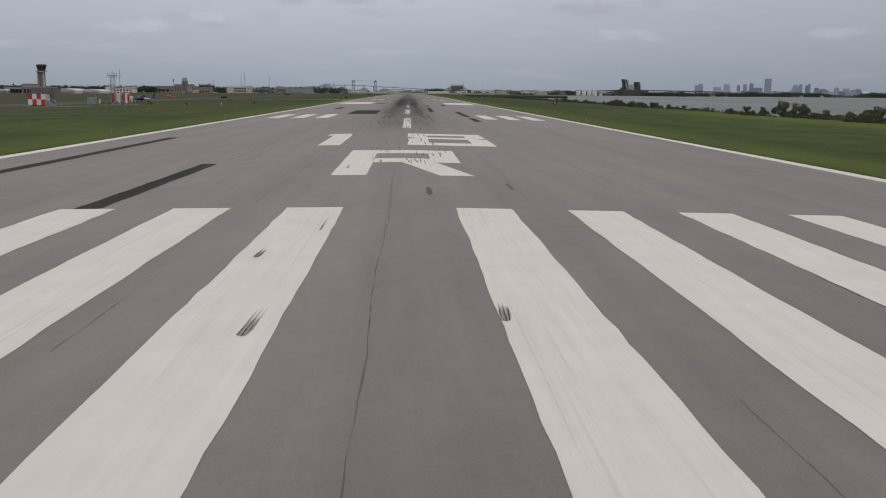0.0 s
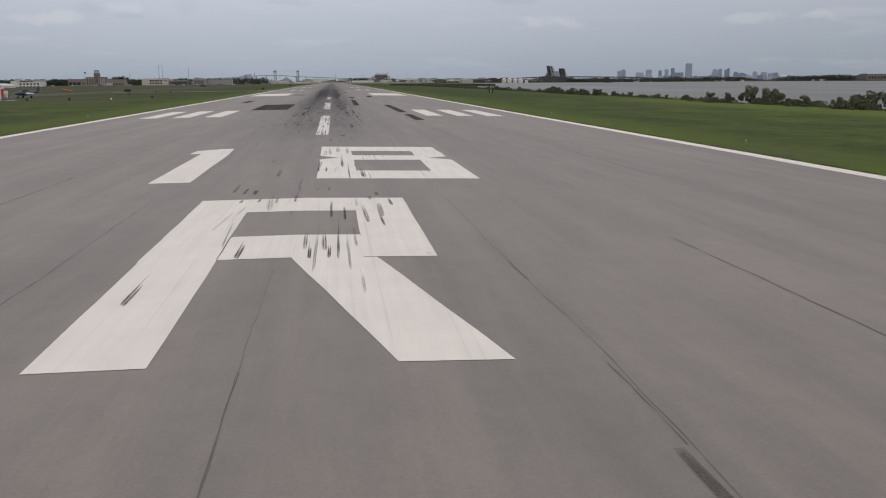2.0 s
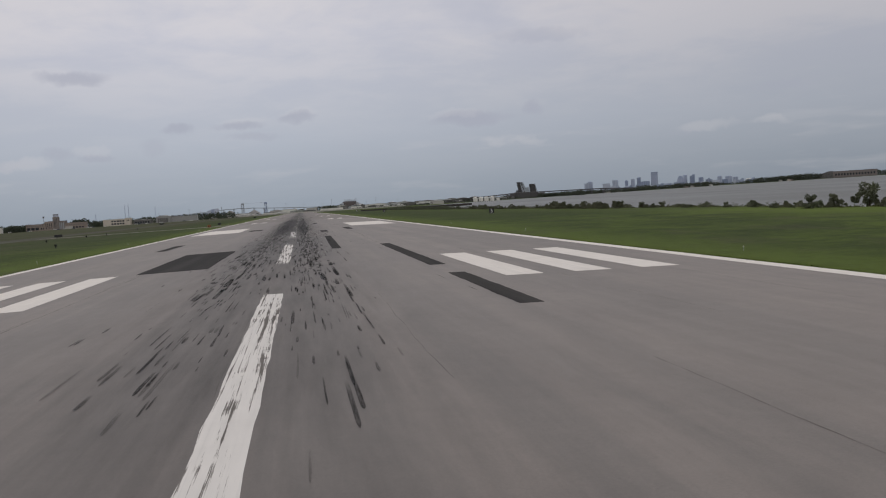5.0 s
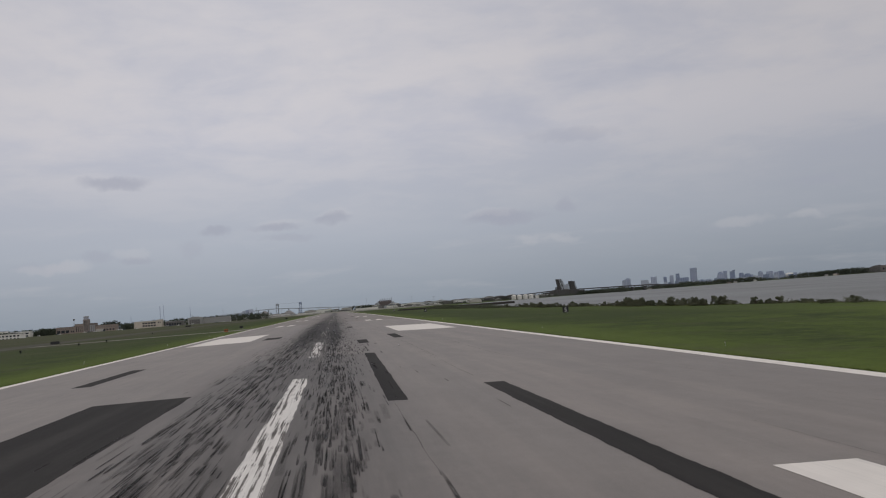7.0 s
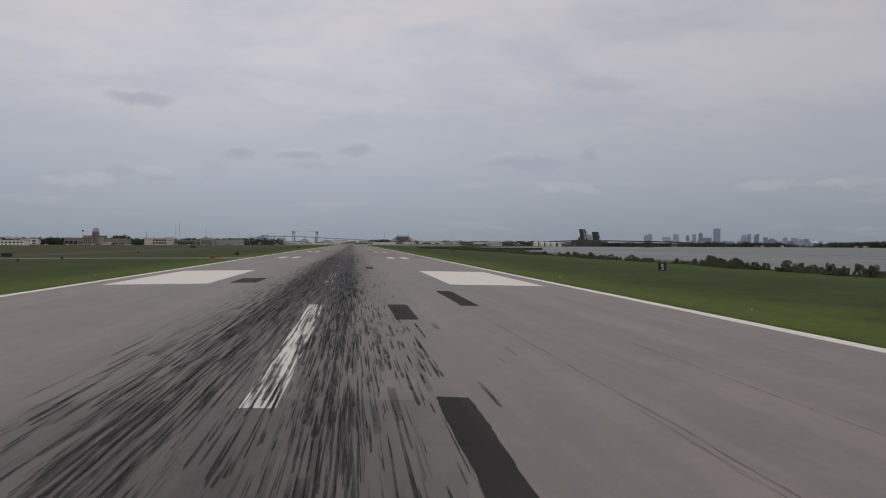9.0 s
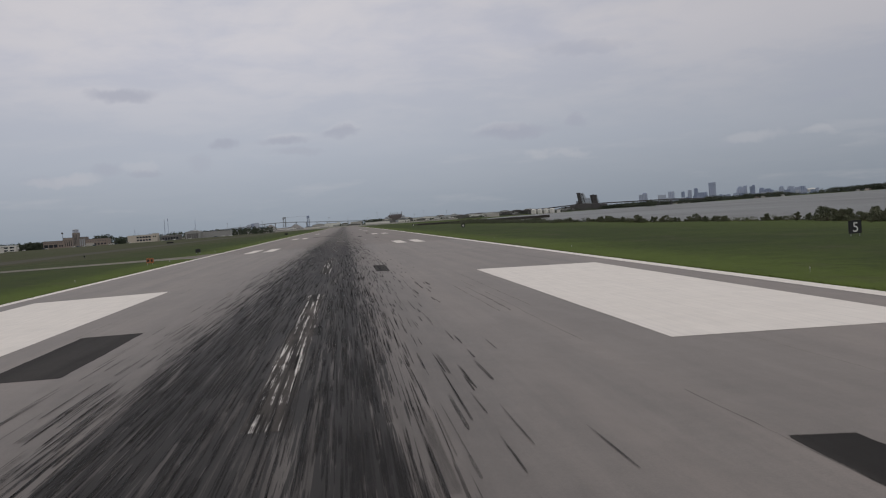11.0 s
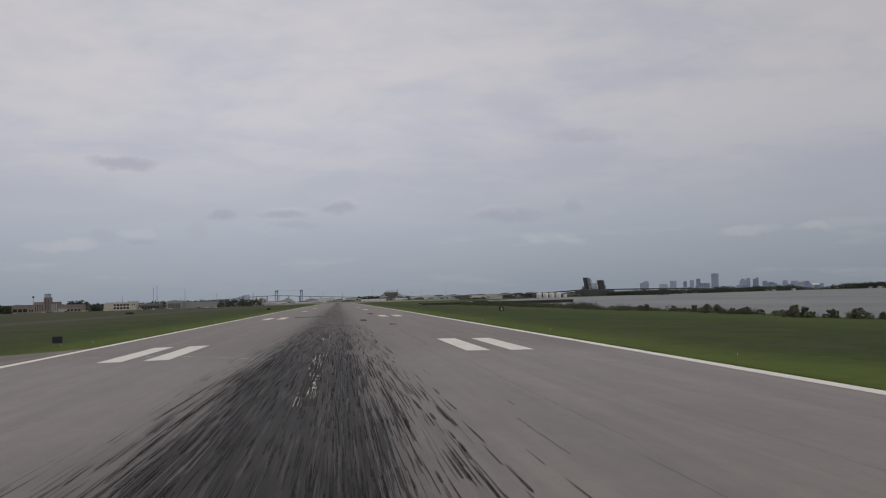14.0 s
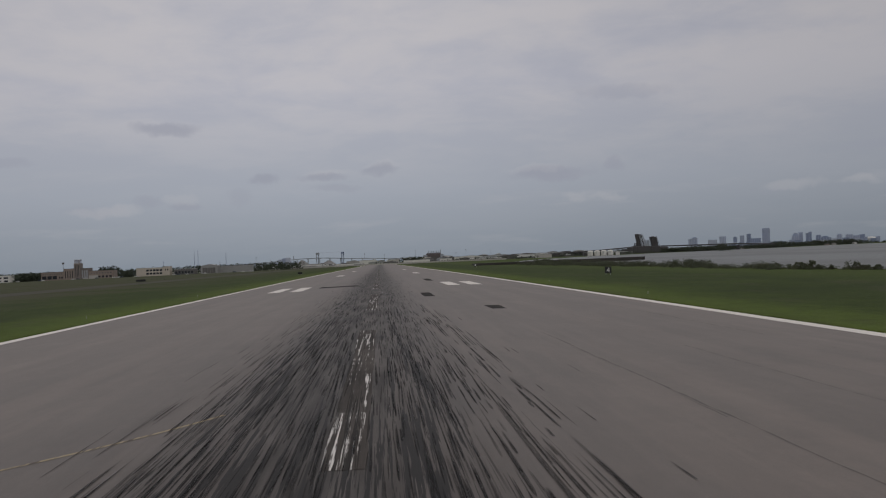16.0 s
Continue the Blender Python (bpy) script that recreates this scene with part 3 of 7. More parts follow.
def ground_z(x, y):
    a = abs(x)
    if a <= RUNWAY_HALF + 0.02:
        return pavement(x, y) - 0.35
    edge = -CROWN * RUNWAY_HALF - 0.02 + along_fall(y)
    if x < 0:
        return edge - 0.007 * min(a - RUNWAY_HALF, 95.0) - 0.0035 * max(0.0, min(a - RUNWAY_HALF - 95.0, 700.0))
    z = edge - 0.018 * min(a - RUNWAY_HALF, 70) * (1 - 0.6 * ease(y, 1200, 2500))
    z += (max(z, -1.7) - z) * ease(x, 35, 70)
    return z + (-5.0 - z) * ease(x - shore(y), -4.0, 9.0 if y < 1200 else 25.0)


# ---- ground, water, runway ----
def build_ground():
    xs = [-5200, -3600, -2600, -1900, -1400, -1050, -800, -620, -480, -380, -300, -240, -190, -150, -120, -100, -84, -70, -58, -48, -40, -34, -29, -26, -24.2, -RUNWAY_HALF - 0.03, -RUNWAY_HALF + 0.2,
          -10, 0, 10, RUNWAY_HALF - 0.2, RUNWAY_HALF + 0.03, 24.2, 26, 29, 34, 40, 48, 56, 64, 72, 78, 82, 85, 88, 90, 92, 94, 96, 98, 100, 103, 106, 110, 115, 121, 130, 142, 160, 185, 215, 250, 290, 330, 370, 410, 450,
          500, 560, 620, 700, 800, 920, 1060, 1200, 1350, 1500, 1700, 2000, 2500, 3200, 4200, 5200]
    ys = [-900, -500, -250, -120] + [float(v) for v in range(-60, 1210, 12)] + [float(v) for v in range(1225, 2120, 30)] + [2160, 2240, 2330, 2432, 2550, 2680, 2800, 2900, 2960, 2990, 3010, 3030, 3060, 3120, 3250, 3500, 4000, 5200]
    verts, faces = [], []
    for y in ys:
        for x in xs:
            z = ground_z(x, y)
            if x > 26 or x < -115:
                z += 0.10 * noise.noise((x * 0.06, y * 0.06, 0))
            verts.append((x, y, z))
    n = len(xs)
    for j in range(len(ys) - 1):
        for i in range(n - 1):
            faces.append((j * n + i, j * n + i + 1, (j + 1) * n + i + 1, (j + 1) * n + i))
    ob = arrays_ob("ground", verts, faces, MAT["grass"])
    for p in ob.data.polygons:
        p.use_smooth = True
    tagged(ob, "mown green grass airfield, dry towards the hangars", "ground", kind="structure")


build_ground()
bm = bmesh.new()
bmesh.ops.create_grid(bm, x_segments=4, y_segments=4, size=1.0)
for v in bm.verts:
    v.co = (2560 + v.co.x * 2500, 1800 + v.co.y * 3400, WATER_Z)
lake = tagged(new("water", mesh_from("water", bm, MAT["water"])), "grey choppy lake water under overcast sky", "water", kind="structure")


def build_runway():
    ys = [-70.0 + 10 * k for k in range(217)]
    xs = [-RUNWAY_HALF, -14.0, -7.0, 0.0, 7.0, 14.0, RUNWAY_HALF]
    verts, faces = [], []
    for y in ys:
        verts += [(-RUNWAY_HALF - 0.02, y, pavement(RUNWAY_HALF, y) - 0.3)] + [(x, y, pavement(x, y)) for x in xs] + [(RUNWAY_HALF + 0.02, y, pavement(RUNWAY_HALF, y) - 0.3)]
    n = len(xs) + 2
    for j in range(len(ys) - 1):
        for i in range(n - 1):
            faces.append((j * n + i, j * n + i + 1, (j + 1) * n + i + 1, (j + 1) * n + i))
    return tagged(arrays_ob("runway", verts, faces, MAT["asphalt"]), "long grey asphalt runway with white markings and tyre marks", "runway", kind="structure")


runway = build_runway()


def paint(name, polygons, material, lift=0.006, label="", step=8.0, ragged=0.0):
    """Flat marking: convex outlines in plan, laid over the crowned pavement."""
    bm = bmesh.new()
    for outline in polygons:
        bm.faces.new([bm.verts.new((x, y, 0)) for x, y in outline])
    bmesh.ops.remove_doubles(bm, verts=bm.verts, dist=0.001)
    lo, hi = min(v.co.y for v in bm.verts), max(v.co.y for v in bm.verts)
    if min(v.co.x for v in bm.verts) < 0 < max(v.co.x for v in bm.verts):
        bmesh.ops.bisect_plane(bm, geom=bm.verts[:] + bm.edges[:] + bm.faces[:], plane_co=(0, 0, 0), plane_no=(1, 0, 0))
    y = lo + step
    while y < hi - 0.1:
        bmesh.ops.bisect_plane(bm, geom=bm.verts[:] + bm.edges[:] + bm.faces[:], plane_co=(0, y, 0), plane_no=(0, 1, 0))
        y += step
    bmesh.ops.remove_doubles(bm, verts=bm.verts, dist=0.001)
    for v in bm.verts:
        if ragged:
            v.co.x += random.uniform(-ragged, ragged)
        v.co.z = pavement(v.co.x, v.co.y) + lift
    for f in bm.faces:
        if f.normal.z < 0:
            f.normal_flip()
    me = bpy.data.meshes.new(name)
    bm.to_mesh(me)
    bm.free()
    me.materials.append(material)
    ob = new(name, me)
    ob.parent = runway
    return tagged(ob, label) if label else ob


def wander(y):
    """The painters' centre line and the wheel tracks lie a little off the runway's axis."""
    return float(np.interp(y, (46, 58, 82, 113, 150, 210, 300, 510), (0.0, 0.05, 0.18, 0.26, 0.32, 0.38, 0.42, 0.52)))


def rect(x0, x1, y0, y1):
    return [(x0, y0), (x1, y0), (x1, y1), (x0, y1)]


STRIPE = 1.7526
for side in (-1, 1):
    for k in range(6):
        a, b = side * STRIPE * (2 * k + 1), side * STRIPE * (2 * k + 2)
        paint("threshold_stripe", [rect(min(a, b), max(a, b), 0.0, 45.72)], MAT["white"], step=0.9, ragged=0.028)
def moved(outline, dx):
    return [(x + dx, y) for x, y in outline]


paint("letter_r", [moved(q, 0.07) for q in (rect(-3.17, -1.62, 57.85, 65.6), rect(-3.2, -1.65, 65.6, 76.15), rect(-1.65, 1.35, 73.05, 76.15), rect(1.35, 2.86, 65.65, 76.15), rect(-1.62, 1.35, 65.6, 68.65),
                   [(1.55, 57.8), (3.08, 57.8), (1.62, 65.6), (-0.13, 65.6)])], MAT["white"], label="white painted letter R", step=1.5, ragged=0.012)
paint("digit_one", [moved(q, 0.2) for q in (rect(-6.02, -4.54, 82.05, 96.9), [(-6.06, 96.9), (-4.6, 96.9), (-4.68, 100.45), (-5.2, 100.4), (-6.5, 99.3), (-6.62, 97.0)])], MAT["white"], label="white painted digit 1", step=1.5, ragged=0.012)
paint("digit_eight", [moved(q, 0.2) for q in (rect(0.0, 6.06, 82.35, 85.7), rect(0.0, 1.53, 85.7, 91.4), rect(4.56, 6.06, 85.7, 91.6), [(0.0, 91.4), (1.53, 91.4), (1.53, 94.1), (0.9, 92.7)],
                      [(0.9, 92.7), (1.53, 94.1), (0.0, 94.1), (0.0, 93.5)], rect(1.53, 4.56, 91.3, 94.1), [(4.56, 91.6), (6.06, 91.6), (5.1, 92.6), (4.56, 92.6)],
                      [(4.56, 92.6), (5.1, 92.6), (6.08, 93.6), (6.07, 94.1), (4.56, 94.1)], rect(0.0, 1.53, 94.1, 97.15), rect(4.58, 6.05, 94.1, 97.15), rect(0.0, 6.02, 97.15, 100.5))],
      MAT["white_worn"], label="white painted digit 8, scuffed by tyres", step=1.5, ragged=0.02)
for k in range(14):
    y0 = 112.9 + 61.4 * k if k < 3 else 235.7 + 59.6 * (k - 2)
    shift = (0.11, 0.08, 0.18, 0.14, 0.1, 0.12, 0.14)[min(k, 6)]
    paint("centreline_dash", [rect(shift - 0.43, shift + 0.43, y0, y0 + 36.7)], MAT[("white_dash", "white_scuffed")[k] if k < 2 else "white_scuffed" if k == 2 else "white_scoured"], step=1.5, ragged=0.03)
for side in (-1, 1):
    for y0, count in ((152.3, 3), (451.2, 2), (603.2, 2), (755.9, 1), (908.3, 1)):
        for k in range(count):
            a = 10.75 + 3.3 * k
            b = a + 1.8
            paint("touchdown_bar", [rect(min(side * a, side * b), max(side * a, side * b), y0, y0 + 22.9)], MAT["white"], step=2.0, ragged=0.012)
    inner = 10.7 if side < 0 else 11.2
    paint("aiming_block", [rect(min(side * inner, side * 20.0), max(side * inner, side * 20.0), 304.8, 348.6)], MAT["white"], step=4.0, ragged=0.015)
    paint("edge_line", [rect(min(side * 21.97, side * 22.88), max(side * 21.97, side * 22.88), -60.0, 2080.0)], MAT["white"], step=4.0, ragged=0.035)

# repairs in fresh dark asphalt
PATCHES = [(-10.0, -9.35, 45.9, 65.0), (-18.7, -18.0, 52.0, 94.8), (-9.9, -5.35, 175.3, 205.0), (8.35, 9.1, 139.8, 156.2), (8.3, 9.12, 163.6, 200.2), (-15.4, -14.3, 222.8, 242.0),
           (-9.35, -6.95, 306.3, 318.0), (4.03, 5.03, 262.0, 273.4), (8.45, 9.45, 273.6, 291.7), (3.78, 4.68, 354.0, 364.9), (8.7, 9.7, 530.5, 536.0), (4.9, 5.9, 560.0, 572.0), (-9.5, -3.5, 615.0, 622.0), (8.8, 9.9, 640.0, 660.0)]


def repair(x0, x1, y0, y1, drift=0.0):
    """A strip of fresh asphalt with a wavering cut edge and a thin fringe of tack coat round it."""
    seed = random.uniform(0, 100)
    skew = random.uniform(-0.25, 0.25) * min(1.0, x1 - x0)
    n = max(8, int((y1 - y0) / 0.5))
    rows = [(-0.25 / (y1 - y0), 0.0), (0.0, 1.0)] + [(k / n, 1.0) for k in range(1, n)] + [(1.0, 1.0), (1.0 + 0.35 / (y1 - y0), 0.0)]
    verts, faces, cover = [], [], []
    for t, c in rows:
        y = y0 + t * (y1 - y0)
        wl = 0.045 * noise.noise((y * 0.45, seed, 0)) + 0.035 * noise.noise((y * 1.7, seed, 3))
        wr = 0.045 * noise.noise((y * 0.45, seed, 7)) + 0.035 * noise.noise((y * 1.7, seed, 9))
        fringe = 0.10 + 0.10 * max(0.0, noise.noise((y * 0.3, seed, 5)))
        for x, k, s in ((x0 + wl - fringe, 0.0, 0), (x0 + wl, 1.0, 0), ((x0 + x1) / 2, 1.0, 0.5), (x1 + wr, 1.0, 1), (x1 + wr + fringe, 0.0, 1)):
            yy = y + skew * (s - 0.5)
            x += drift * t
            verts.append((x, yy, pavement(x, yy) + 0.004))
            cover.append(min(c, k))
    for j in range(len(rows) - 1):
        for i in range(4):
            a = 5 * j + i
            faces.append((a, a + 1, a + 6, a + 5))
    ob = arrays_ob("asphalt_patch", verts, faces, MAT["patch"], runway)
    ob.data.attributes.new("cover", "FLOAT", "POINT").data.foreach_set("value", cover)
    tagged(ob, "dark asphalt repair")


for x0, x1, y0, y1 in PATCHES:
    repair(x0 + wander(y0), x1 + wander(y0), y0, y1)
repair(4.05, 4.72, 194.8, 237.3, 0.30)


def ribbon(name, points, width, material, lift, vary=0.0):
    """A thin line of paint or tar along points in plan."""
    verts, faces = [], []
    for k, (x, y) in enumerate(points):
        x1, y1 = points[min(k + 1, len(points) - 1)]
        x0, y0 = points[max(k - 1, 0)]
        d = Vector((x1 - x0, y1 - y0)).normalized()
        w = width * (1 + random.uniform(-vary, vary)) / 2
        for s in (-1, 1):
            px, py = x - s * d.y * w, y + s * d.x * w
            verts.append((px, py, pavement(px, py) + lift if abs(px) < RUNWAY_HALF else ground_z(px, py) + 0.05))
        if k:
            faces.append((2 * k - 2, 2 * k, 2 * k + 1, 2 * k - 1))
    return arrays_ob(name, verts, faces, material, runway)


# paving joints between lanes, opened and tarred here and there
for x0 in (-18.6, -13.9, -9.2, -4.7, -0.34, 4.28, 8.75, 13.2, 18.2):
    y = -20.0 + random.uniform(0, 20)
    while y < 760:
        length = random.choice((random.uniform(2, 9), random.uniform(8, 30)))
        pts, x = [], x0 + random.uniform(-0.05, 0.05)
        for k in range(int(length / 0.5) + 2):
            x += random.uniform(-0.02, 0.02) + 0.05 * (x0 - x)
            pts.append((x, y + 0.5 * k))
        ribbon("paving_joint", pts, random.choice((0.008, 0.011, 0.014, 0.020)), MAT["seam"], 0.003, 0.8)
        y += length + random.uniform(1, 22)


for x0, y0, y1, w in ((-0.34, 22.0, 57.5, 0.022), (-0.34, 76.3, 82.0, 0.022), (4.3, 54.6, 58.0, 0.014), (4.36, 63.0, 66.5, 0.012), (8.75, 56.0, 68.0, 0.028), (-9.2, 66.0, 112.0, 0.03), (9.0, 226.0, 268.0, 0.03),
                      (4.25, 419.7, 436.0, 0.045), (5.95, 427.4, 432.8, 0.04), (8.85, 462.0, 506.0, 0.05), (8.32, 316.0, 331.0, 0.05), (7.85, 316.0, 333.0, 0.035), (9.45, 318.0, 346.0, 0.022), (7.03, 402.0, 409.5, 0.045), (9.25, 404.0, 436.0, 0.022), (5.38, 326.0, 341.0, 0.035), (8.8, 205.0, 236.0, 0.022), (13.2, 470.0, 496.0, 0.035), (18.1, 500.0, 522.0, 0.03), (18.5, 354.0, 382.0, 0.03), (13.1, 224.0, 252.0, 0.03), (-9.05, 120.0, 174.0, 0.03), (13.4, 84.0, 108.0, 0.025)):
    pts, x = [], x0
    for k in range(int((y1 - y0) / 0.5) + 1):
        x += random.uniform(-0.02, 0.02) + 0.06 * (x0 - x)
        pts.append((x, y0 + 0.5 * k))
    ribbon("paving_joint", pts, w, MAT["seam"], 0.0035, 0.9)


seam = [(0.6 + 0.3 * k, 237.0 + 0.06 * math.sin(k * 1.3) + random.uniform(-0.04, 0.04)) for k in range(13)]
ribbon("cross_joint", seam, 0.05, MAT["seam"], 0.0035, 0.7)


def lead_line(points):
    out = []
    for k in range(25):
        t = k / 24
        b = ((1 - t) ** 2, 2 * t * (1 - t), t * t)
        out.append((sum(w * p[0] for w, p in zip(b, points)), sum(w * p[1] for w, p in zip(b, points))))
    return out


tagged(ribbon("lead_off_line", lead_line(((-22.0, 463.0), (-7.6, 472.5), (-3.2, 482.0))), 0.13, MAT["yellow"], 0.007), "faded yellow taxi lead-off line")
tagged(ribbon("lead_off_line", lead_line(((-20.5, 461.0), (-9.0, 457.5), (-4.0, 446.0))), 0.08, MAT["white_worn"], 0.007), "faint pale taxi lead-off line")


# tyre marks of touchdowns: pointed where the wheel first drags, thinning out to nothing along the roll
def tyre_marks():
    rng = random.Random(7)
    verts, faces, cover = [], [], []
    POINTED = ((0.0, 0.10, 1.0), (0.03, 0.55, 1.0), (0.09, 0.90, 1.0), (0.35, 1.0, 1.0), (0.65, 0.95, 0.80), (0.88, 0.80, 0.40), (1.0, 0.60, 0.0))
    DRAG = ((0.0, 0.30, 0.35), (0.05, 0.80, 0.9), (0.2, 1.0, 1.0), (0.5, 0.95, 1.0), (0.8, 0.85, 0.75), (1.0, 0.35, 0.0))
    SMUDGE = ((0.0, 0.80, 0.55), (0.06, 0.95, 0.9), (0.35, 1.0, 1.0), (0.75, 1.0, 0.9), (0.94, 0.95, 0.7), (1.0, 0.8, 0.3))

    def smear(x, y, w, length, depth=1.0, lean=None, shape=POINTED):
        n, lift, x = len(verts), rng.uniform(0.009, 0.016), x + wander(y)
        lean = rng.uniform(-0.008, 0.008) * length if lean is None else lean
        for t, k, d in shape:
            l, r = k * rng.uniform(0.78, 1.12), k * rng.uniform(0.78, 1.12)
            for s, edge in ((-l, 0.35), (-l * 0.72, 1.0), (r * 0.72, 1.0), (r, 0.35)):
                px, py = x + s * w / 2 + lean * t, y + t * length
                verts.append((px, py, pavement(px, py) + lift))
                cover.append(d * edge * depth)
        for j in range(len(shape) - 1):
            for i in range(3):
                a = n + 4 * j + i
                faces.append((a, a + 1, a + 5, a + 4))

    def tread(x, y, w, length, depth, lean=0.0):
        """A whole tyre's width: one soft mark with the lines of its ribs running on from it."""
        smear(x, y, w, length, depth * 0.75, lean)
        for j in range(max(2, int(w / 0.06))):
            off = (j + 0.5) / max(2, int(w / 0.06)) - 0.5
            smear(x + off * w, y + rng.uniform(-0.05, 0.25) * length, 0.028, length * rng.uniform(0.9, 1.9), depth * 0.85, lean)

    def pick_x(y):
        r = rng.random()
        far = ease(y, 200, 420)
        if r < 0.46:
            return rng.gauss(-2.6 - 0.2 * far, 0.75 + 0.45 * ease(y, 150, 260))
        if r < 0.84:
            return rng.gauss(1.5, 0.6 + 0.25 * ease(y, 150, 260) + 0.3 * far)
        return rng.gauss(-0.9, 2.6)

    count = 0
    while count < 12800:
        y = rng.uniform(96, 780)
        dens = 0.006 + 0.030 * ease(y, 112, 130) + 0.26 * ease(y, 138, 172) + 0.38 * ease(y, 160, 225) + 0.08 * ease(y, 220, 330)
        dens *= 1 - 0.62 * ease(y, 420, 600)
        if rng.random() > dens:
            continue
        x = pick_x(y)
        if not -6.4 < x < 4.9 or (y < 240 and x > 4.2):
            continue
        on_dash = (y - 112.9) % 61.4 < 37 if y < 240 else (y - 235.7) % 59.6 < 37
        if on_dash and abs(x + wander(y) - 0.13) < 0.5 and rng.random() < 0.72:
            continue
        long = ease(y, 200, 300)
        if long < rng.random():         # first touches: short and narrow, often two or three ribs of one tyre
            length, w = rng.choice((0.7, 1.0, 1.4, 2.0, 2.8)) * rng.uniform(0.8, 1.3) * (1.5 + 0.6 * ease(y, 165, 225)), rng.choice((0.03, 0.035, 0.045, 0.06, 0.08)) * (1.45 - 0.55 * ease(y, 165, 225))
            ribs = rng.choice((1, 1, 1, 1, 2))
            depth = rng.choice((0.4, 0.65, 0.9, 1.0))
            for k in range(ribs):
                smear(x + k * w * 1.35, y + rng.uniform(-0.3, 0.3) * length, w, max(length * rng.uniform(0.7, 1.2), 14 * w), depth, shape=POINTED)
        else:                           # wheels braked and dragged: long and thin
            length, w = rng.uniform(1.6, 6.5), rng.choice((0.025, 0.03, 0.04, 0.05, 0.07))
            smear(x, y, w, length, rng.choice((0.45, 0.7, 0.95)), rng.uniform(-0.010, 0.010) * length, DRAG)
        count += 1
    # first contacts short of the figures, and across them
    for x, y, w, length, depth, lean in ((-1.27, 65.69, 0.14, 1.76, 0.85, 0.0), (0.21, 65.47, 0.09, 1.22, 0.85, -0.01), (0.08, 66.57, 0.11, 2.09, 0.55, -0.01), (0.33, 64.17, 0.07, 4.47, 0.38, 0.01),
                                         (0.61, 65.5, 0.08, 1.28, 0.85, 0.01), (0.51, 66.41, 0.12, 2.22, 0.6, -0.03), (0.8, 65.38, 0.06, 3.22, 0.75, 0.02), (1.04, 64.22, 0.06, 3.97, 0.42, -0.03), (1.2, 66.87, 0.06, 1.7, 0.4, -0.02),
                                         (1.58, 70.71, 0.12, 3.31, 0.6, -0.08), (-1.1, 73.17, 0.18, 3.37, 0.3, -0.19), (2.71, 65.77, 0.13, 0.36, 0.2, -0.05), (-2.68, 61.6, 0.13, 1.7, 0.85, 0.0)):
        tread(x, y, w, length, depth, lean)
    for x, y, w, length, depth, lean in ((0.62, 71.58, 0.08, 3.86, 0.8, 0.0), (0.98, 71.08, 0.08, 2.98, 0.8, 0.01), (1.96, 70.12, 0.08, 1.86, 0.85, -0.03), (1.95, 71.73, 0.17, 3.25, 0.5, 0.06),
                                         (2.36, 74.28, 0.11, 1.79, 0.85, -0.02), (-1.02, 74.88, 0.08, 1.59, 0.6, -0.02), (-2.09, 75.27, 0.11, 0.86, 0.7, 0.01), (-1.55, 75.28, 0.11, 1.02, 0.8, -0.01), (-0.47, 75.08, 0.07, 1.9, 0.7, -0.03),
                                         (1.77, 75.65, 0.1, 1.1, 0.6, 0.01), (-1.71, 67.12, 0.04, 4.18, 0.7, -0.14), (-2.23, 69.72, 0.09, 3.65, 0.25, 0.2), (-1.91, 72.53, 0.06, 2.0, 0.35, 0.1),
                                         (1.33, 74.03, 0.09, 2.11, 0.3, 0.01)):
        smear(x, y, w, length, depth, lean, DRAG)
    # long drags of landings short of the bars, on either side of the first dash
    for x, y, w, length, depth, lean in ((-1.39, 133.8, 0.1, 2.3, 0.8, -0.02), (-2.61, 134.2, 0.07, 2, 0.75, -0.02), (-2.93, 134.4, 0.07, 3.8, 0.7, 0.02), (-3.18, 135.2, 0.07, 5.1, 0.7, 0.01), (-1.39, 136, 0.08, 3.3, 0.75, -0.06), (-3.89, 137.1, 0.07, 1.8, 0.85, -0.03), (-2.59, 142.6, 0.07, 2.5, 0.8, 0.04), (-2.59, 144.5, 0.07, 3, 0.8, 0.22), (-2.85, 147.1, 0.06, 2.1, 0.7, -0.01), (-3.46, 149.2, 0.19, 4.4, 0.95, 0.08), (-2.68, 149.4, 0.23, 5.6, 0.95, 0.02), (-2.54, 154, 0.14, 6.4, 0.7, -0.07), (-1.97, 154.7, 0.1, 1.5, 0.6, 0.07), (-3.72, 155.7, 0.13, 1.7, 0.6, 0.09)):
        smear(x, y, w, length, depth, lean, DRAG)
    for x, y, w, length, depth, lean in ((3.09, 131.8, 0.07, 2.3, 0.85, -0), (2.67, 134.9, 0.09, 1.5, 0.85, -0.02), (3.06, 135.2, 0.08, 5.2, 0.85, -0.04), (1.13, 135.9, 0.06, 2.8, 0.85, -0), (1.43, 137.6, 0.05, 4.1, 0.8, -0.03), (2.96, 139.3, 0.07, 4.4, 0.9, 0.01), (2.91, 143.7, 0.09, 7.6, 0.9, -0), (2.4, 148.4, 0.07, 4.2, 0.7, -0.04), (2.25, 149.2, 0.07, 3.5, 0.6, -0.11), (-0.43, 149.9, 0.09, 2.6, 0.6, -0.02), (2.84, 153.2, 0.2, 4.5, 0.3, 0.04), (2.16, 155.9, 0.27, 6.2, 0.95, -0.08), (0.12, 158.7, 0.09, 2.7, 0.7, -0.02), (2.88, 159.6, 0.21, 5.1, 0.95, -0.1), (-0.33, 160.4, 0.09, 2.9, 0.8, -0.03)):
        smear(x, y, w, length, depth, lean, DRAG)
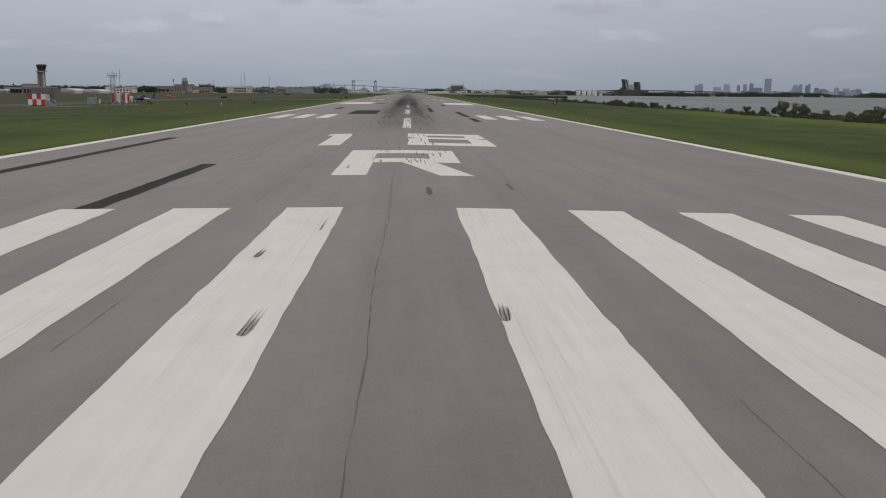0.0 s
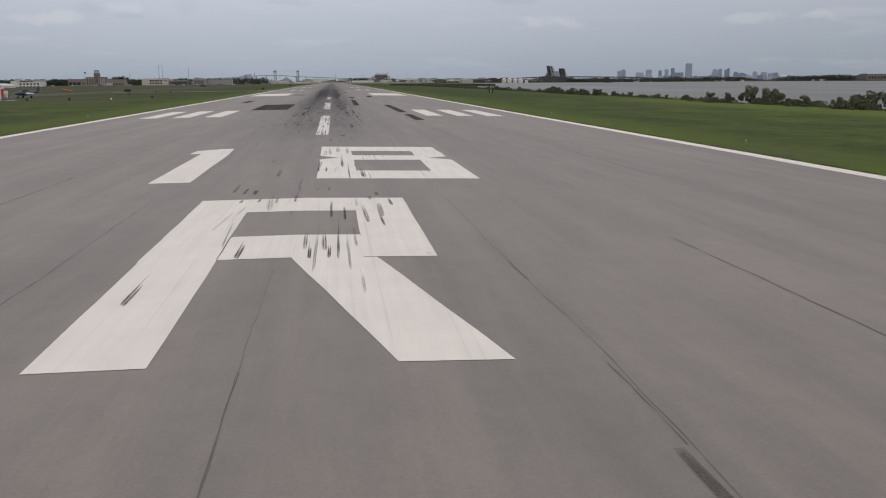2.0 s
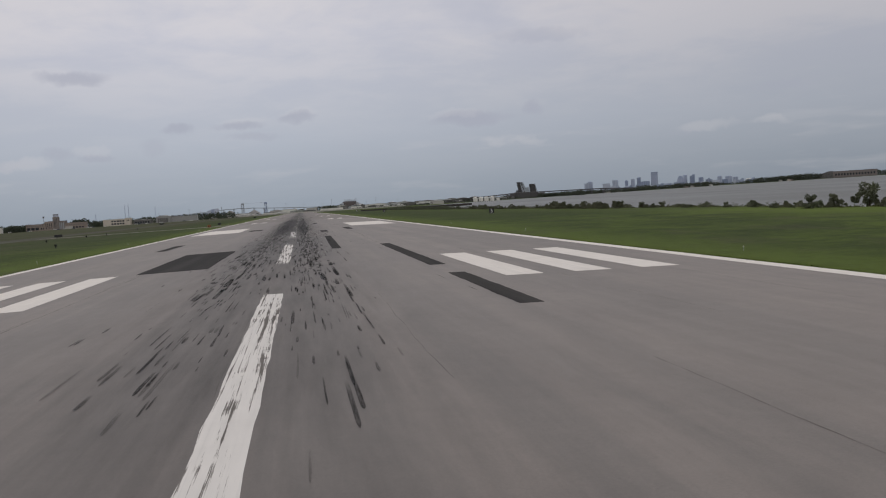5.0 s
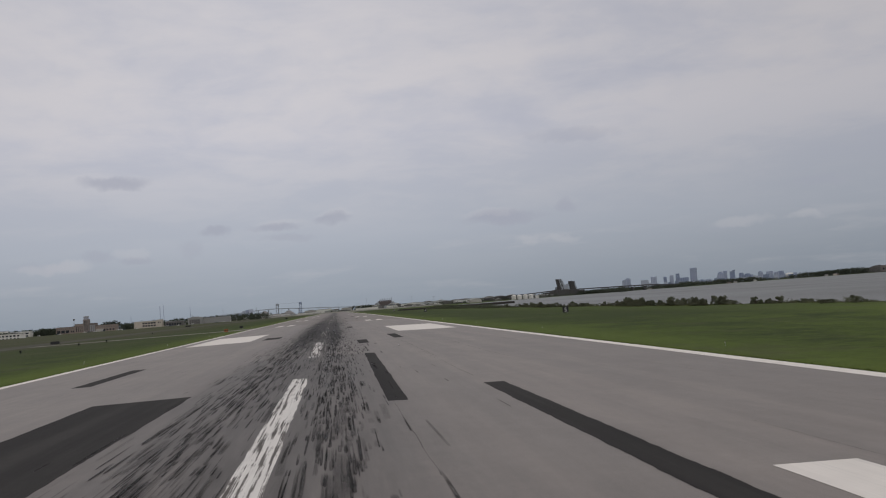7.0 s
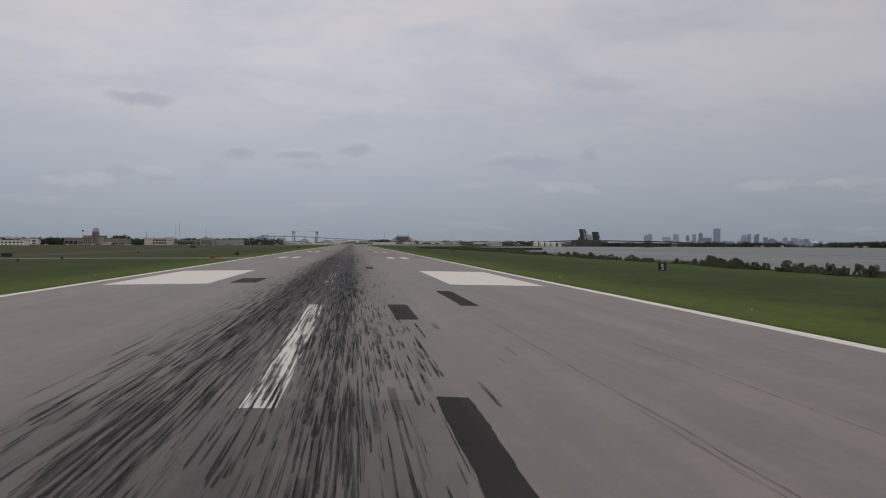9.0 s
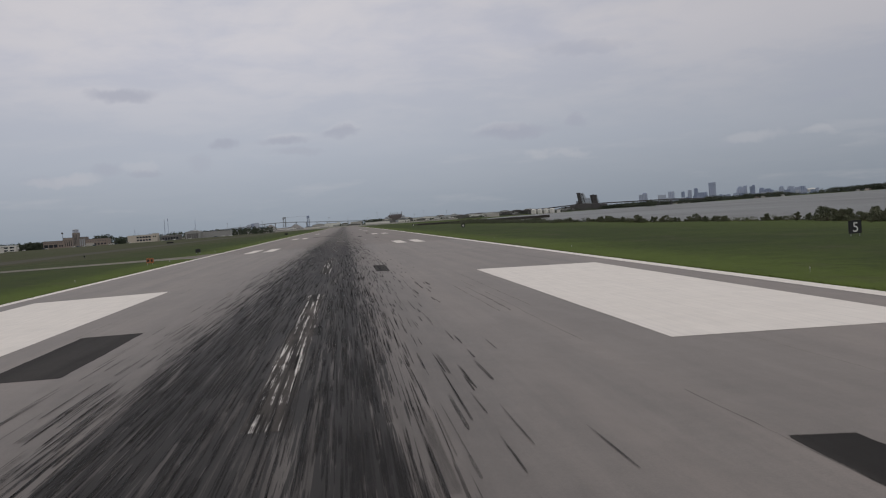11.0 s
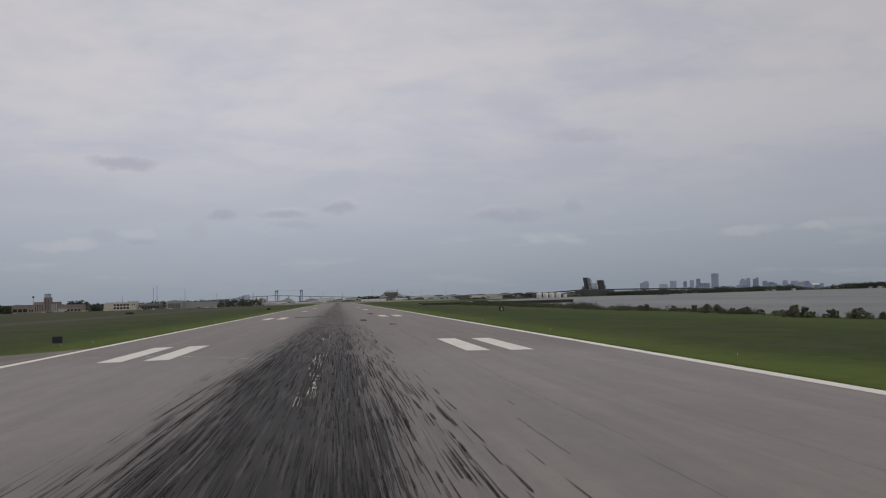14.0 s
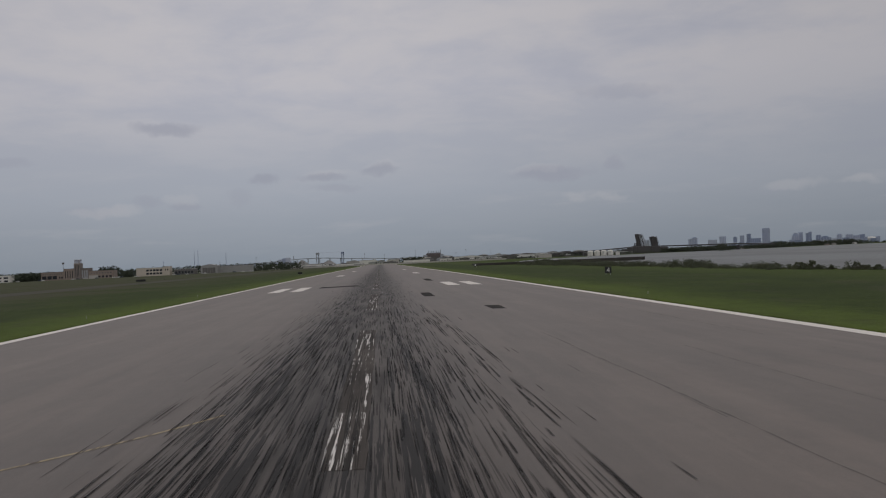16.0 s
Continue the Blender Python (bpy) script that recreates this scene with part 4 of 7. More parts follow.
    for _ in range(46):
        y = rng.uniform(128, 152)
        smear(rng.choice((rng.gauss(-2.6, 0.9), rng.gauss(1.9, 0.8))), y, rng.uniform(0.04, 0.08), rng.uniform(0.6, 2.2), rng.uniform(0.3, 0.7), shape=DRAG)
    # and on the figures
    for x, y, w, length, depth in ((1.75, 83.0, 0.13, 2.6, 0.85), (1.24, 82.4, 0.06, 4.6, 0.85), (0.03, 85.2, 0.09, 1.7, 0.85), (0.34, 85.1, 0.08, 1.6, 0.85), (1.0, 87.4, 0.12, 4.2, 0.85), (-2.03, 40.3, 0.05, 1.4, 0.85), (1.25, 62.0, 0.07, 1.6, 0.3),
                                   (0.06, 87.0, 0.16, 3.4, 0.48), (0.45, 94.5, 0.16, 3.6, 0.48), (0.85, 96.0, 0.20, 3.8, 0.48), (1.3, 95.0, 0.14, 4.0, 0.48)):
        tread(x, y, w, length, depth)
    for x, y, w, length in ((-3.06, 36.2, 0.16, 1.3), (-2.2, 29.1, 0.21, 1.5), (1.82, 30.1, 0.20, 1.5)):
        tread(x, y, w, length * 0.8, 0.95, 0.06)
    # soft smudges
    for x, y, w, length, depth in ((1.0, 49.55, 0.20, 2.8, 0.62), (4.16, 51.7, 0.15, 2.8, 0.62), (-2.57, 78.2, 0.10, 2.6, 0.45), (-2.2, 77.6, 0.11, 1.7, 0.6), (-1.86, 77.5, 0.14, 1.2, 0.65),
                                   (2.02, 76.8, 0.13, 0.9, 0.7), (0.12, 78.2, 0.07, 0.6, 0.4), (0.50, 78.2, 0.07, 1.0, 0.4), (-1.46, 83.4, 0.17, 2.8, 0.55), (-2.05, 90.2, 0.12, 1.1, 0.5), (-1.68, 90.3, 0.12, 0.8, 0.5),
                                   (-3.83, 103.7, 0.14, 0.9, 0.5), (-2.90, 92.3, 0.12, 0.5, 0.4), (-2.72, 156.1, 0.28, 5.8, 0.85), (-2.68, 153.0, 0.26, 2.6, 0.95), (-3.25, 151.5, 0.22, 4.6, 0.8)):
        smear(x, y, w, length, depth, shape=SMUDGE)
    # heavy marks where wheels first touched, the tyre hopping on in short blocks
    for x, y, w, length, lean in ((2.10, 156.4, 0.29, 6.6, -0.12), (2.88, 159.0, 0.24, 9.4, -0.06), (2.76, 168.6, 0.20, 3.4, 0.0), (2.76, 173.3, 0.20, 2.0, 0.0), (2.66, 152.8, 0.20, 4.0, 0.0), (2.17, 152.4, 0.14, 4.4, 0.0),
                                  (2.99, 146.0, 0.14, 7.4, -0.06), (2.05, 147.5, 0.10, 4.2, -0.05), (2.35, 148.3, 0.09, 5.4, -0.05), (0.97, 153.1, 0.07, 4.4, 0.0), (-0.51, 150.4, 0.09, 3.6, 0.0), (-1.99, 154.8, 0.10, 2.0, 0.0),
                                  (-1.88, 160.6, 0.16, 4.4, 0.0), (-0.29, 159.7, 0.11, 4.4, -0.1), (0.10, 159.4, 0.10, 3.6, -0.06), (-0.66, 158.2, 0.13, 2.8, 0.0), (0.40, 161.1, 0.10, 5.4, -0.1), (1.37, 156.1, 0.06, 7.0, 0.0)):
        smear(x, y, w, length, 0.98, lean)
    for x, y, w, length, lean in ((-3.6, 149.5, 0.16, 4, 0), (-2.32, 156.5, 0.12, 3.6, 0), (-1.02, 158.8, 0.12, 4.8, 0), (-3.62, 159.5, 0.22, 1.6, 0), (-2.69, 171.9, 0.1, 5.4, 0.08), (3.92, 172.5, 0.1, 5.4, 0), (2.82, 226, 0.08, 9, 0), (5.27, 236, 0.12, 4.5, 0), (-5.1, 242.2, 0.1, 7, 0),
                                  (-5.4, 244, 0.09, 7, 0), (4.34, 245.5, 0.12, 8, 0), (-5.9, 246.4, 0.1, 8, 0), (4.74, 252.5, 0.14, 8, 0), (-4.75, 327, 0.1, 9, 0.1), (6.15, 334.4, 0.17, 3.6, 0), (5.55, 334.9, 0.16, 3.6, 0), (4.3, 468, 0.12, 9, 0), (3.3, 470, 0.14, 12, 0)):
        smear(x, y, w, length, 0.85, lean)
    for _ in range(420):                # wide soft scuffs under the sharper marks
        y = rng.uniform(168, 330)
        smear(pick_x(y), y, rng.uniform(0.10, 0.26), rng.uniform(2.5, 7.5), rng.uniform(0.25, 0.6), shape=SMUDGE)
    for k in range(5):
        smear(1.98 + rng.uniform(-0.03, 0.03), 163.2 + 3.3 * k, 0.30, 1.7, 0.75 - 0.1 * k, 0.0, SMUDGE)
    for k in range(6):
        smear(2.0, 183.5 + 2.6 * k, 0.26, 1.3, 0.28, 0.0, SMUDGE)
        smear(2.75, 182.0 + 2.8 * k, 0.22, 1.3, 0.25, 0.0, SMUDGE)
    for _ in range(34):
        smear(rng.uniform(4.4, 8.0), rng.uniform(120, 520), rng.choice((0.035, 0.05, 0.07)), rng.uniform(1.2, 3.8), 0.85)
    # loose hops right of the wheel bands and long thin drags left of them
    for _ in range(150):
        y = rng.uniform(235, 520)
        smear(rng.uniform(2.6, 4.8), y, rng.choice((0.04, 0.05, 0.07, 0.10)), rng.uniform(1.4, 4.0) * (1 + 1.2 * ease(y, 340, 440)), rng.choice((0.7, 0.9, 1.0)))
    for _ in range(60):
        smear(rng.uniform(2.5, 4.4), rng.uniform(238, 270), rng.choice((0.06, 0.08, 0.11)), rng.uniform(1.2, 4.2), rng.choice((0.75, 0.9, 1.0)))
    for _ in range(90):
        smear(rng.uniform(-6.4, -4.0), rng.uniform(235, 560), rng.choice((0.03, 0.04, 0.05, 0.07)), rng.uniform(3.0, 10.0), rng.choice((0.6, 0.9)), shape=DRAG)
    for _ in range(45):
        smear(rng.uniform(3.0, 6.2), rng.uniform(315, 375), rng.choice((0.05, 0.07, 0.10)), rng.uniform(1.4, 4.2), rng.choice((0.8, 1.0)))
    # wheels dragged for a long way along the flanks of the dark bands
    for x, y, w, length, lean in ((-4.19, 421.8, 0.13, 40.0, 0.42), (-4.96, 423.4, 0.12, 24.0, 0.35), (-3.85, 422.6, 0.12, 27.0, 0.5), (-6.04, 428.3, 0.07, 5.8, 0.06), (-5.55, 438.4, 0.06, 2.8, 0.0), (-4.45, 400.0, 0.10, 34.0, 0.2),
                                  (-5.2, 372.0, 0.10, 30.0, 0.3), (-4.7, 360.0, 0.12, 36.0, 0.3), (-5.6, 344.0, 0.08, 18.0, 0.1), (-4.3, 338.0, 0.11, 30.0, 0.2), (2.54, 423.2, 0.16, 21.5, -0.07), (2.75, 404.0, 0.10, 26.0, 0.0), (3.05, 380.0, 0.08, 22.0, 0.0)):
        for k in range(3):
            smear(x + 0.11 * k * rng.uniform(0.8, 1.5), y + rng.uniform(0, 0.15) * length, w * rng.uniform(0.45, 0.85), length * rng.uniform(0.6, 1.0), rng.uniform(0.6, 0.95), lean, DRAG)
    for _ in range(48):
        x, y, n = rng.choice((rng.uniform(-6.3, -3.4), rng.uniform(-4.8, -3.2))), rng.uniform(335, 470), rng.uniform(5.0, 18.0)
        smear(x, y, rng.uniform(0.06, 0.13), n, rng.uniform(0.75, 1.0), rng.uniform(0.0, 0.012) * n, DRAG)
    for _ in range(44):
        smear(rng.uniform(2.8, 5.0), rng.uniform(345, 430), rng.uniform(0.06, 0.14), rng.uniform(1.4, 5.0), rng.uniform(0.75, 1.0))
    for _ in range(60):
        smear(rng.uniform(2.9, 4.3), rng.uniform(395, 520), rng.choice((0.05, 0.08, 0.11)), rng.uniform(1.2, 3.2), rng.choice((0.6, 0.8, 0.95)))
    for _ in range(26):                 # pairs of ribs dragged a long way
        x, y, n = rng.uniform(2.9, 4.6), rng.uniform(390, 540), rng.uniform(6.0, 14.0)
        for k in range(2):
            smear(x + 0.11 * k, y, 0.055, n, 0.95, 0.0, DRAG)
    ob = arrays_ob("tyre_marks", verts, faces, MAT["rubber"], runway)
    ob.data.attributes.new("cover", "FLOAT", "POINT").data.foreach_set("value", cover)
    tagged(ob, "black rubber tyre marks", kind="stuff")


tyre_marks()


def flat_strip(name, corners, material, label, lift=0.06, category="taxiway"):
    """A paved strip between two edges given as matching points."""
    verts, faces = [], []
    for k, (a, b) in enumerate(corners):
        for j in range(5):
            x, y = a[0] + (b[0] - a[0]) * j / 4, a[1] + (b[1] - a[1]) * j / 4
            verts.append((x, y, ground_z(x, y) + lift + 0.1))
        if k:
            for j in range(4):
                faces.append((5 * k - 5 + j, 5 * k - 4 + j, 5 * k + 1 + j, 5 * k + j))
    return tagged(arrays_ob(name, verts, faces, material), label, category, kind="structure")


flat_strip("taxiway_parallel", [((-104, y), (-86, y)) for y in range(60, 1980, 24)], MAT["taxiway"], "worn grey-brown parallel taxiway in the grass", lift=-0.06)
flat_strip("taxiway_connector", [((x, 452.5 - 4.5 * math.exp((x + 23.0) / 3.5)), (x, 465.0 + 15.0 * math.exp((x + 23.0) / 5.0))) for x in (-89, -75, -62, -52, -44, -38, -34, -31, -29, -27.5, -26.2, -25.2, -24.2, -23.5, -22.96)],
           MAT["connector"], "pale grey taxiway connector flaring into the runway", lift=-0.07)
flat_strip("service_path", [((x, 243.0), (x, 245.0)) for x in (-88, -84, -80, -76, -71)], MAT["concrete"], "pale concrete path between the equipment shelters", lift=0.03, category="path")


# ---- airfield signs, lights, shelters ----
def board_sign(at, w, h, label, digit=None, turn=0.0, face="black", ink="signwhite", bars=()):
    ob = thing("airfield_sign", at, label, "sign", "airfield signs", turn=turn)
    bm = bmesh.new()
    add_box(bm, -w / 2, w / 2, -0.12, 0.12, 0.28, 0.28 + h)
    bmesh.ops.bevel(bm, geom=bm.edges[:], offset=0.03, segments=2, affect="EDGES")
    part("panel", bm, MAT[face], ob)
    for x in (-w * 0.35, w * 0.35):
        bm = bmesh.new()
        add_tube(bm, (x, 0, -0.4), (x, 0, 0.3), 0.04)
        part("leg", bm, MAT["galv"], ob)
    if digit:
        curve = bpy.data.curves.new("digit", "FONT")
        curve.body, curve.size, curve.extrude = digit, h * 1.05, 0.006
        curve.align_x = "CENTER"
        tmp = bpy.data.objects.new("digit", curve)
        me = bpy.data.meshes.new_from_object(tmp)
        bpy.data.objects.remove(tmp)
        me.materials.append(MAT[ink])
        d = new("digit", me)
        d.parent = ob
        d.matrix_basis = pose(0, -0.13, 0.28 + h * 0.13, 90, 0, 0)
        tagged(d, "white numeral " + digit)
    for x0, x1, z0, z1 in bars:
        bm = bmesh.new()
        add_box(bm, x0 * w, x1 * w, -0.135, -0.12, 0.28 + z0 * h, 0.28 + z1 * h)
        part("bar", bm, MAT[ink], ob)
    return ob


def on_ground(x, y, dz=0.0):
    return (x, y, ground_z(x, y) + dz)


board_sign(on_ground(52.1, 371.1), 1.3, 1.3, "black square runway sign with a white 5 in the grass", "5")
board_sign(on_ground(46.5, 654.5), 1.3, 1.3, "black square runway sign with a white 4 in the grass", "4")
board_sign(on_ground(48.0, 955.0), 1.3, 1.3, "small black runway sign far down the grass", bars=((-0.2, 0.2, 0.2, 0.8),))
board_sign(on_ground(-29.2, 491.0), 1.05, 0.74, "black blank back of a low runway sign in grass")
board_sign(on_ground(-27.5, 430.0), 1.05, 0.75, "low orange taxiway sign with black marks", face="orange", ink="black", bars=((-0.38, -0.12, 0.25, 0.75), (-0.04, 0.08, 0.4, 0.55), (0.16, 0.38, 0.25, 0.75)))
board_sign(on_ground(-81.2, 464.0), 2.6, 0.85, "long black low taxiway sign in the grass", bars=())
board_sign(on_ground(-107.5, 915.0), 4.2, 0.95, "low black taxiway sign far across the grass")
board_sign(on_ground(-34.0, 890.0), 1.9, 0.9, "low black sign far along the runway edge")


def edge_light(at, lens="concrete"):
    ob = thing("edge_light", at, "short white runway edge light on a stake", "light", "runway edge lights")
    bm = bmesh.new()
    add_tube(bm, (0, 0, -0.2), (0, 0, 0.20), 0.014)
    part("stem", bm, MAT["galv"], ob)
    bm = bmesh.new()
    add_lathe(bm, ((0.024, 0.20), (0.034, 0.22), (0.032, 0.27), (0.016, 0.29)), (0, 0, 0), 12)
    part("lens", bm, MAT[lens], ob)
    return ob


first = edge_light(on_ground(26.05, 49.1))
for side in (-1, 1):
    for k in range(13):
        y = 49.1 + 55.55 * k
        if side == 1 and k == 0:
            continue
        copy_thing(first, pose(*on_ground(side * 26.05, y)))


def stake(at, label):
    ob = thing("taxi_light", at, label, "light", "taxiway lights")
    bm = bmesh.new()
    add_tube(bm, (0, 0, -0.2), (0, 0, 0.3), 0.08)
    part("post", bm, MAT["black"], ob)
    bm = bmesh.new()
    add_box(bm, -0.21, 0.21, -0.2, 0.2, 0.3, 0.68)
    bmesh.ops.bevel(bm, geom=bm.edges[:], offset=0.06, segments=2, affect="EDGES")
    part("housing", bm, MAT["black"], ob)
    return ob


first_stake = stake(on_ground(-63.6, 268.0), "dark low taxiway light housing in the grass")
for x, y in ((-55.3, 269.5), (-61.2, 365.0), (-60.5, 408.0), (-59.5, 433.0), (-41.5, 290.0), (-70.0, 560.0), (-116.0, 1005.0)):
    copy_thing(first_stake, pose(*on_ground(x, y)))
guard = thing("guard_light", on_ground(-46.9, 271.0), "lit orange lamp on a short stake in the grass", "light")
bm = bmesh.new()
add_tube(bm, (0, 0, -0.2), (0, 0, 0.3), 0.05)
part("stake", bm, MAT["galv"], guard)
bm = bmesh.new()
add_lathe(bm, ((0.04, 0.30), (0.10, 0.33), (0.10, 0.44), (0.04, 0.50)), (0, 0, 0), 12)
part("lamp_lens", bm, MAT["lamp"], guard, "glowing orange lens")


def checker_shelter(at):
    ob = thing("equipment_shelter", at, "red and white checkered airfield equipment shelter", "shelter")
    n, w, h, d = 4, 1.0, 1.4, 3.0
    box_part("core", (-1.96, 1.96, 0.04, d, 0.15, 2.78), MAT["signwhite"], ob)
    for i in range(n):
        for j in range(2):
            b = (-2.0 + i * w, -2.0 + (i + 1) * w, -0.04, 0.04, 0.12 + j * h * 0.95, 0.12 + (j + 1) * h * 0.95)
            box_part("panel", b, MAT["red" if (i + j) % 2 else "signwhite"], ob)
    box_part("roof", (-2.15, 2.15, -0.15, d + 0.15, 2.78, 2.96), MAT["roof"], ob, "flat dark roof")
    for x in (-1.7, 1.7):
        box_part("foot", (x - 0.2, x + 0.2, 0.2, 2.8, -0.6, 0.15), MAT["concrete"], ob)
    bm = bmesh.new()
    for k in range(7):
        add_box(bm, 2.0 + 0.28 * k, 2.28 + 0.28 * k, 0.6, 1.6, -0.3, 1.25 - 0.2 * k)
    part("steps", bm, MAT["galv"], ob, "grey steel steps")
    for y in (0.6, 1.6):
        bm = bmesh.new()
        add_tube(bm, (2.1, y, 2.2), (4.0, y, 0.9), 0.035)
        add_tube(bm, (2.1, y, 1.2), (2.1, y, 2.2), 0.03)
        add_tube(bm, (4.0, y, -0.2), (4.0, y, 0.9), 0.03)
        part("rail", bm, MAT["galv"], ob)
    bm = bmesh.new()
    add_box(bm, -2.4, 2.2, 3.4, 6.0, 2.3, 4.2)
    add_box(bm, -2.2, 2.0, 3.6, 5.8, -0.5, 2.3)
    part("rear_unit", bm, MAT["roof"], ob, "dark equipment unit behind")
    return ob


checker_shelter(on_ground(-86.3, 253.0, 0.1))


def lattice(bm, base, top_z, w0, w1, bays, r=0.05):
    x, y, z0 = base
    corners = ((-1, -1), (1, -1), (1, 1), (-1, 1))
    for k in range(bays):
        za, zb = z0 + (top_z - z0) * k / bays, z0 + (top_z - z0) * (k + 1) / bays
        wa, wb = w0 + (w1 - w0) * k / bays, w0 + (w1 - w0) * (k + 1) / bays
        for q in range(4):
            a, b = corners[q], corners[(q + 1) % 4]
            add_tube(bm, (x + a[0] * wa, y + a[1] * wa, za), (x + a[0] * wb, y + a[1] * wb, zb), r, n=5)
            add_tube(bm, (x + a[0] * wa, y + a[1] * wa, za), (x + b[0] * wb, y + b[1] * wb, zb), r * 0.6, n=4)
            add_tube(bm, (x + a[0] * wb, y + a[1] * wb, zb), (x + b[0] * wb, y + b[1] * wb, zb), r * 0.6, n=4)


def mast_station(at):
    ob = thing("antenna_station", at, "steel lattice antenna mast with red and white equipment cabinets", "antenna mast")
    bm = bmesh.new()
    lattice(bm, (-0.6, 0, -0.3), 6.1, 0.55, 0.4, 7, 0.045)
    part("lattice_mast", bm, MAT["galv"], ob)
    bm = bmesh.new()
    for k in range(8):
        a = k * math.pi / 4
        add_tube(bm, (-0.6, 0, 6.0), (-0.6 + 1.0 * math.cos(a), 1.0 * math.sin(a), 6.3), 0.035, n=5)
        add_tube(bm, (-0.6 + 1.0 * math.cos(a), 1.0 * math.sin(a), 5.7), (-0.6 + 1.0 * math.cos(a), 1.0 * math.sin(a), 6.9), 0.03, n=5)
        b = a + math.pi / 4
        add_tube(bm, (-0.6 + math.cos(a), math.sin(a), 6.3), (-0.6 + math.cos(b), math.sin(b), 6.3), 0.03, n=5)
    add_tube(bm, (-0.6, 0, 6.0), (-0.6, 0, 7.3), 0.06, n=6)
    part("antenna_array", bm, MAT["galv"], ob)
    bm = bmesh.new()
    add_tube(bm, (0.9, 0.3, 0), (0.9, 0.3, 7.6), 0.05, n=6)
    add_tube(bm, (0.5, 0.3, 6.3), (1.5, 0.3, 6.3), 0.03, n=5)
    part("whip_antenna", bm, MAT["galv"], ob)
    x = -1.4
    for k, (w, h, c) in enumerate(((0.7, 2.5, "red"), (0.45, 2.0, "galv"), (1.0, 2.5, "signwhite"), (0.4, 2.2, "galv"), (0.5, 2.6, "red"), (0.6, 2.4, "signwhite"), (0.4, 2.2, "red"), (0.35, 1.8, "signwhite"))):
        bm = bmesh.new()
        add_box(bm, x, x + w - 0.06, 1.0 + 0.1 * (k % 2), 3.0, 0.2, h)
        bmesh.ops.bevel(bm, geom=bm.edges[:], offset=0.04, segments=1, affect="EDGES")
        part("cabinet", bm, MAT[c], ob)
        x += w
    for k in range(5):
        bm = bmesh.new()
        add_lathe(bm, ((0.45, 0.0), (0.5, 0.2), (0.5, 0.8), (0.3, 1.0)), (-2.8 + 1.5 * k, -0.4 - 0.3 * (k % 2), -0.3), 14)
        part("drum", bm, MAT["roof"], ob)
    for y in (0.8, 2.6):
        bm = bmesh.new()
        add_tube(bm, (3.0, y, 0.6), (4.6, y, -0.4), 0.12, n=6)
        add_tube(bm, (3.0, y, 1.2), (3.0, y, -0.4), 0.10, n=6)
        part("brace", bm, MAT["roof"], ob)
    box_part("base_slab", (-3.2, 4.4, -1.0, 3.4, -0.6, 0.02), MAT["concrete"], ob)
    return ob


mast_station(on_ground(-77.2, 285.0, 0.05)).scale = (1.2, 1.2, 1.2)
box = thing("utility_cabinet", on_ground(-83.6, 285.4), "grey steel utility cabinet with a post", "cabinet")
bm = bmesh.new()
add_box(bm, -0.9, 0.9, -0.5, 0.5, -0.1, 1.5)
bmesh.ops.bevel(bm, geom=bm.edges[:], offset=0.05, segments=2, affect="EDGES")
part("body", bm, MAT["galv"], box)
box_part("door", (-0.75, 0.75, -0.53, -0.5, 0.1, 1.35), MAT["galv"], box)
bm = bmesh.new()
add_tube(bm, (0.7, 0, 0), (0.7, 0, 3.0), 0.05)
part("post", bm, MAT["galv"], box)
box.scale = (1.2, 1.2, 1.2)
post = thing("white_post", on_ground(-81.7, 285.8), "short white marker post in the grass", "post")
bm = bmesh.new()
add_lathe(bm, ((0.16, -0.2), (0.16, 1.2), (0.10, 1.35)), (0, 0, 0), 10)
part("shaft", bm, MAT["signwhite"], post)


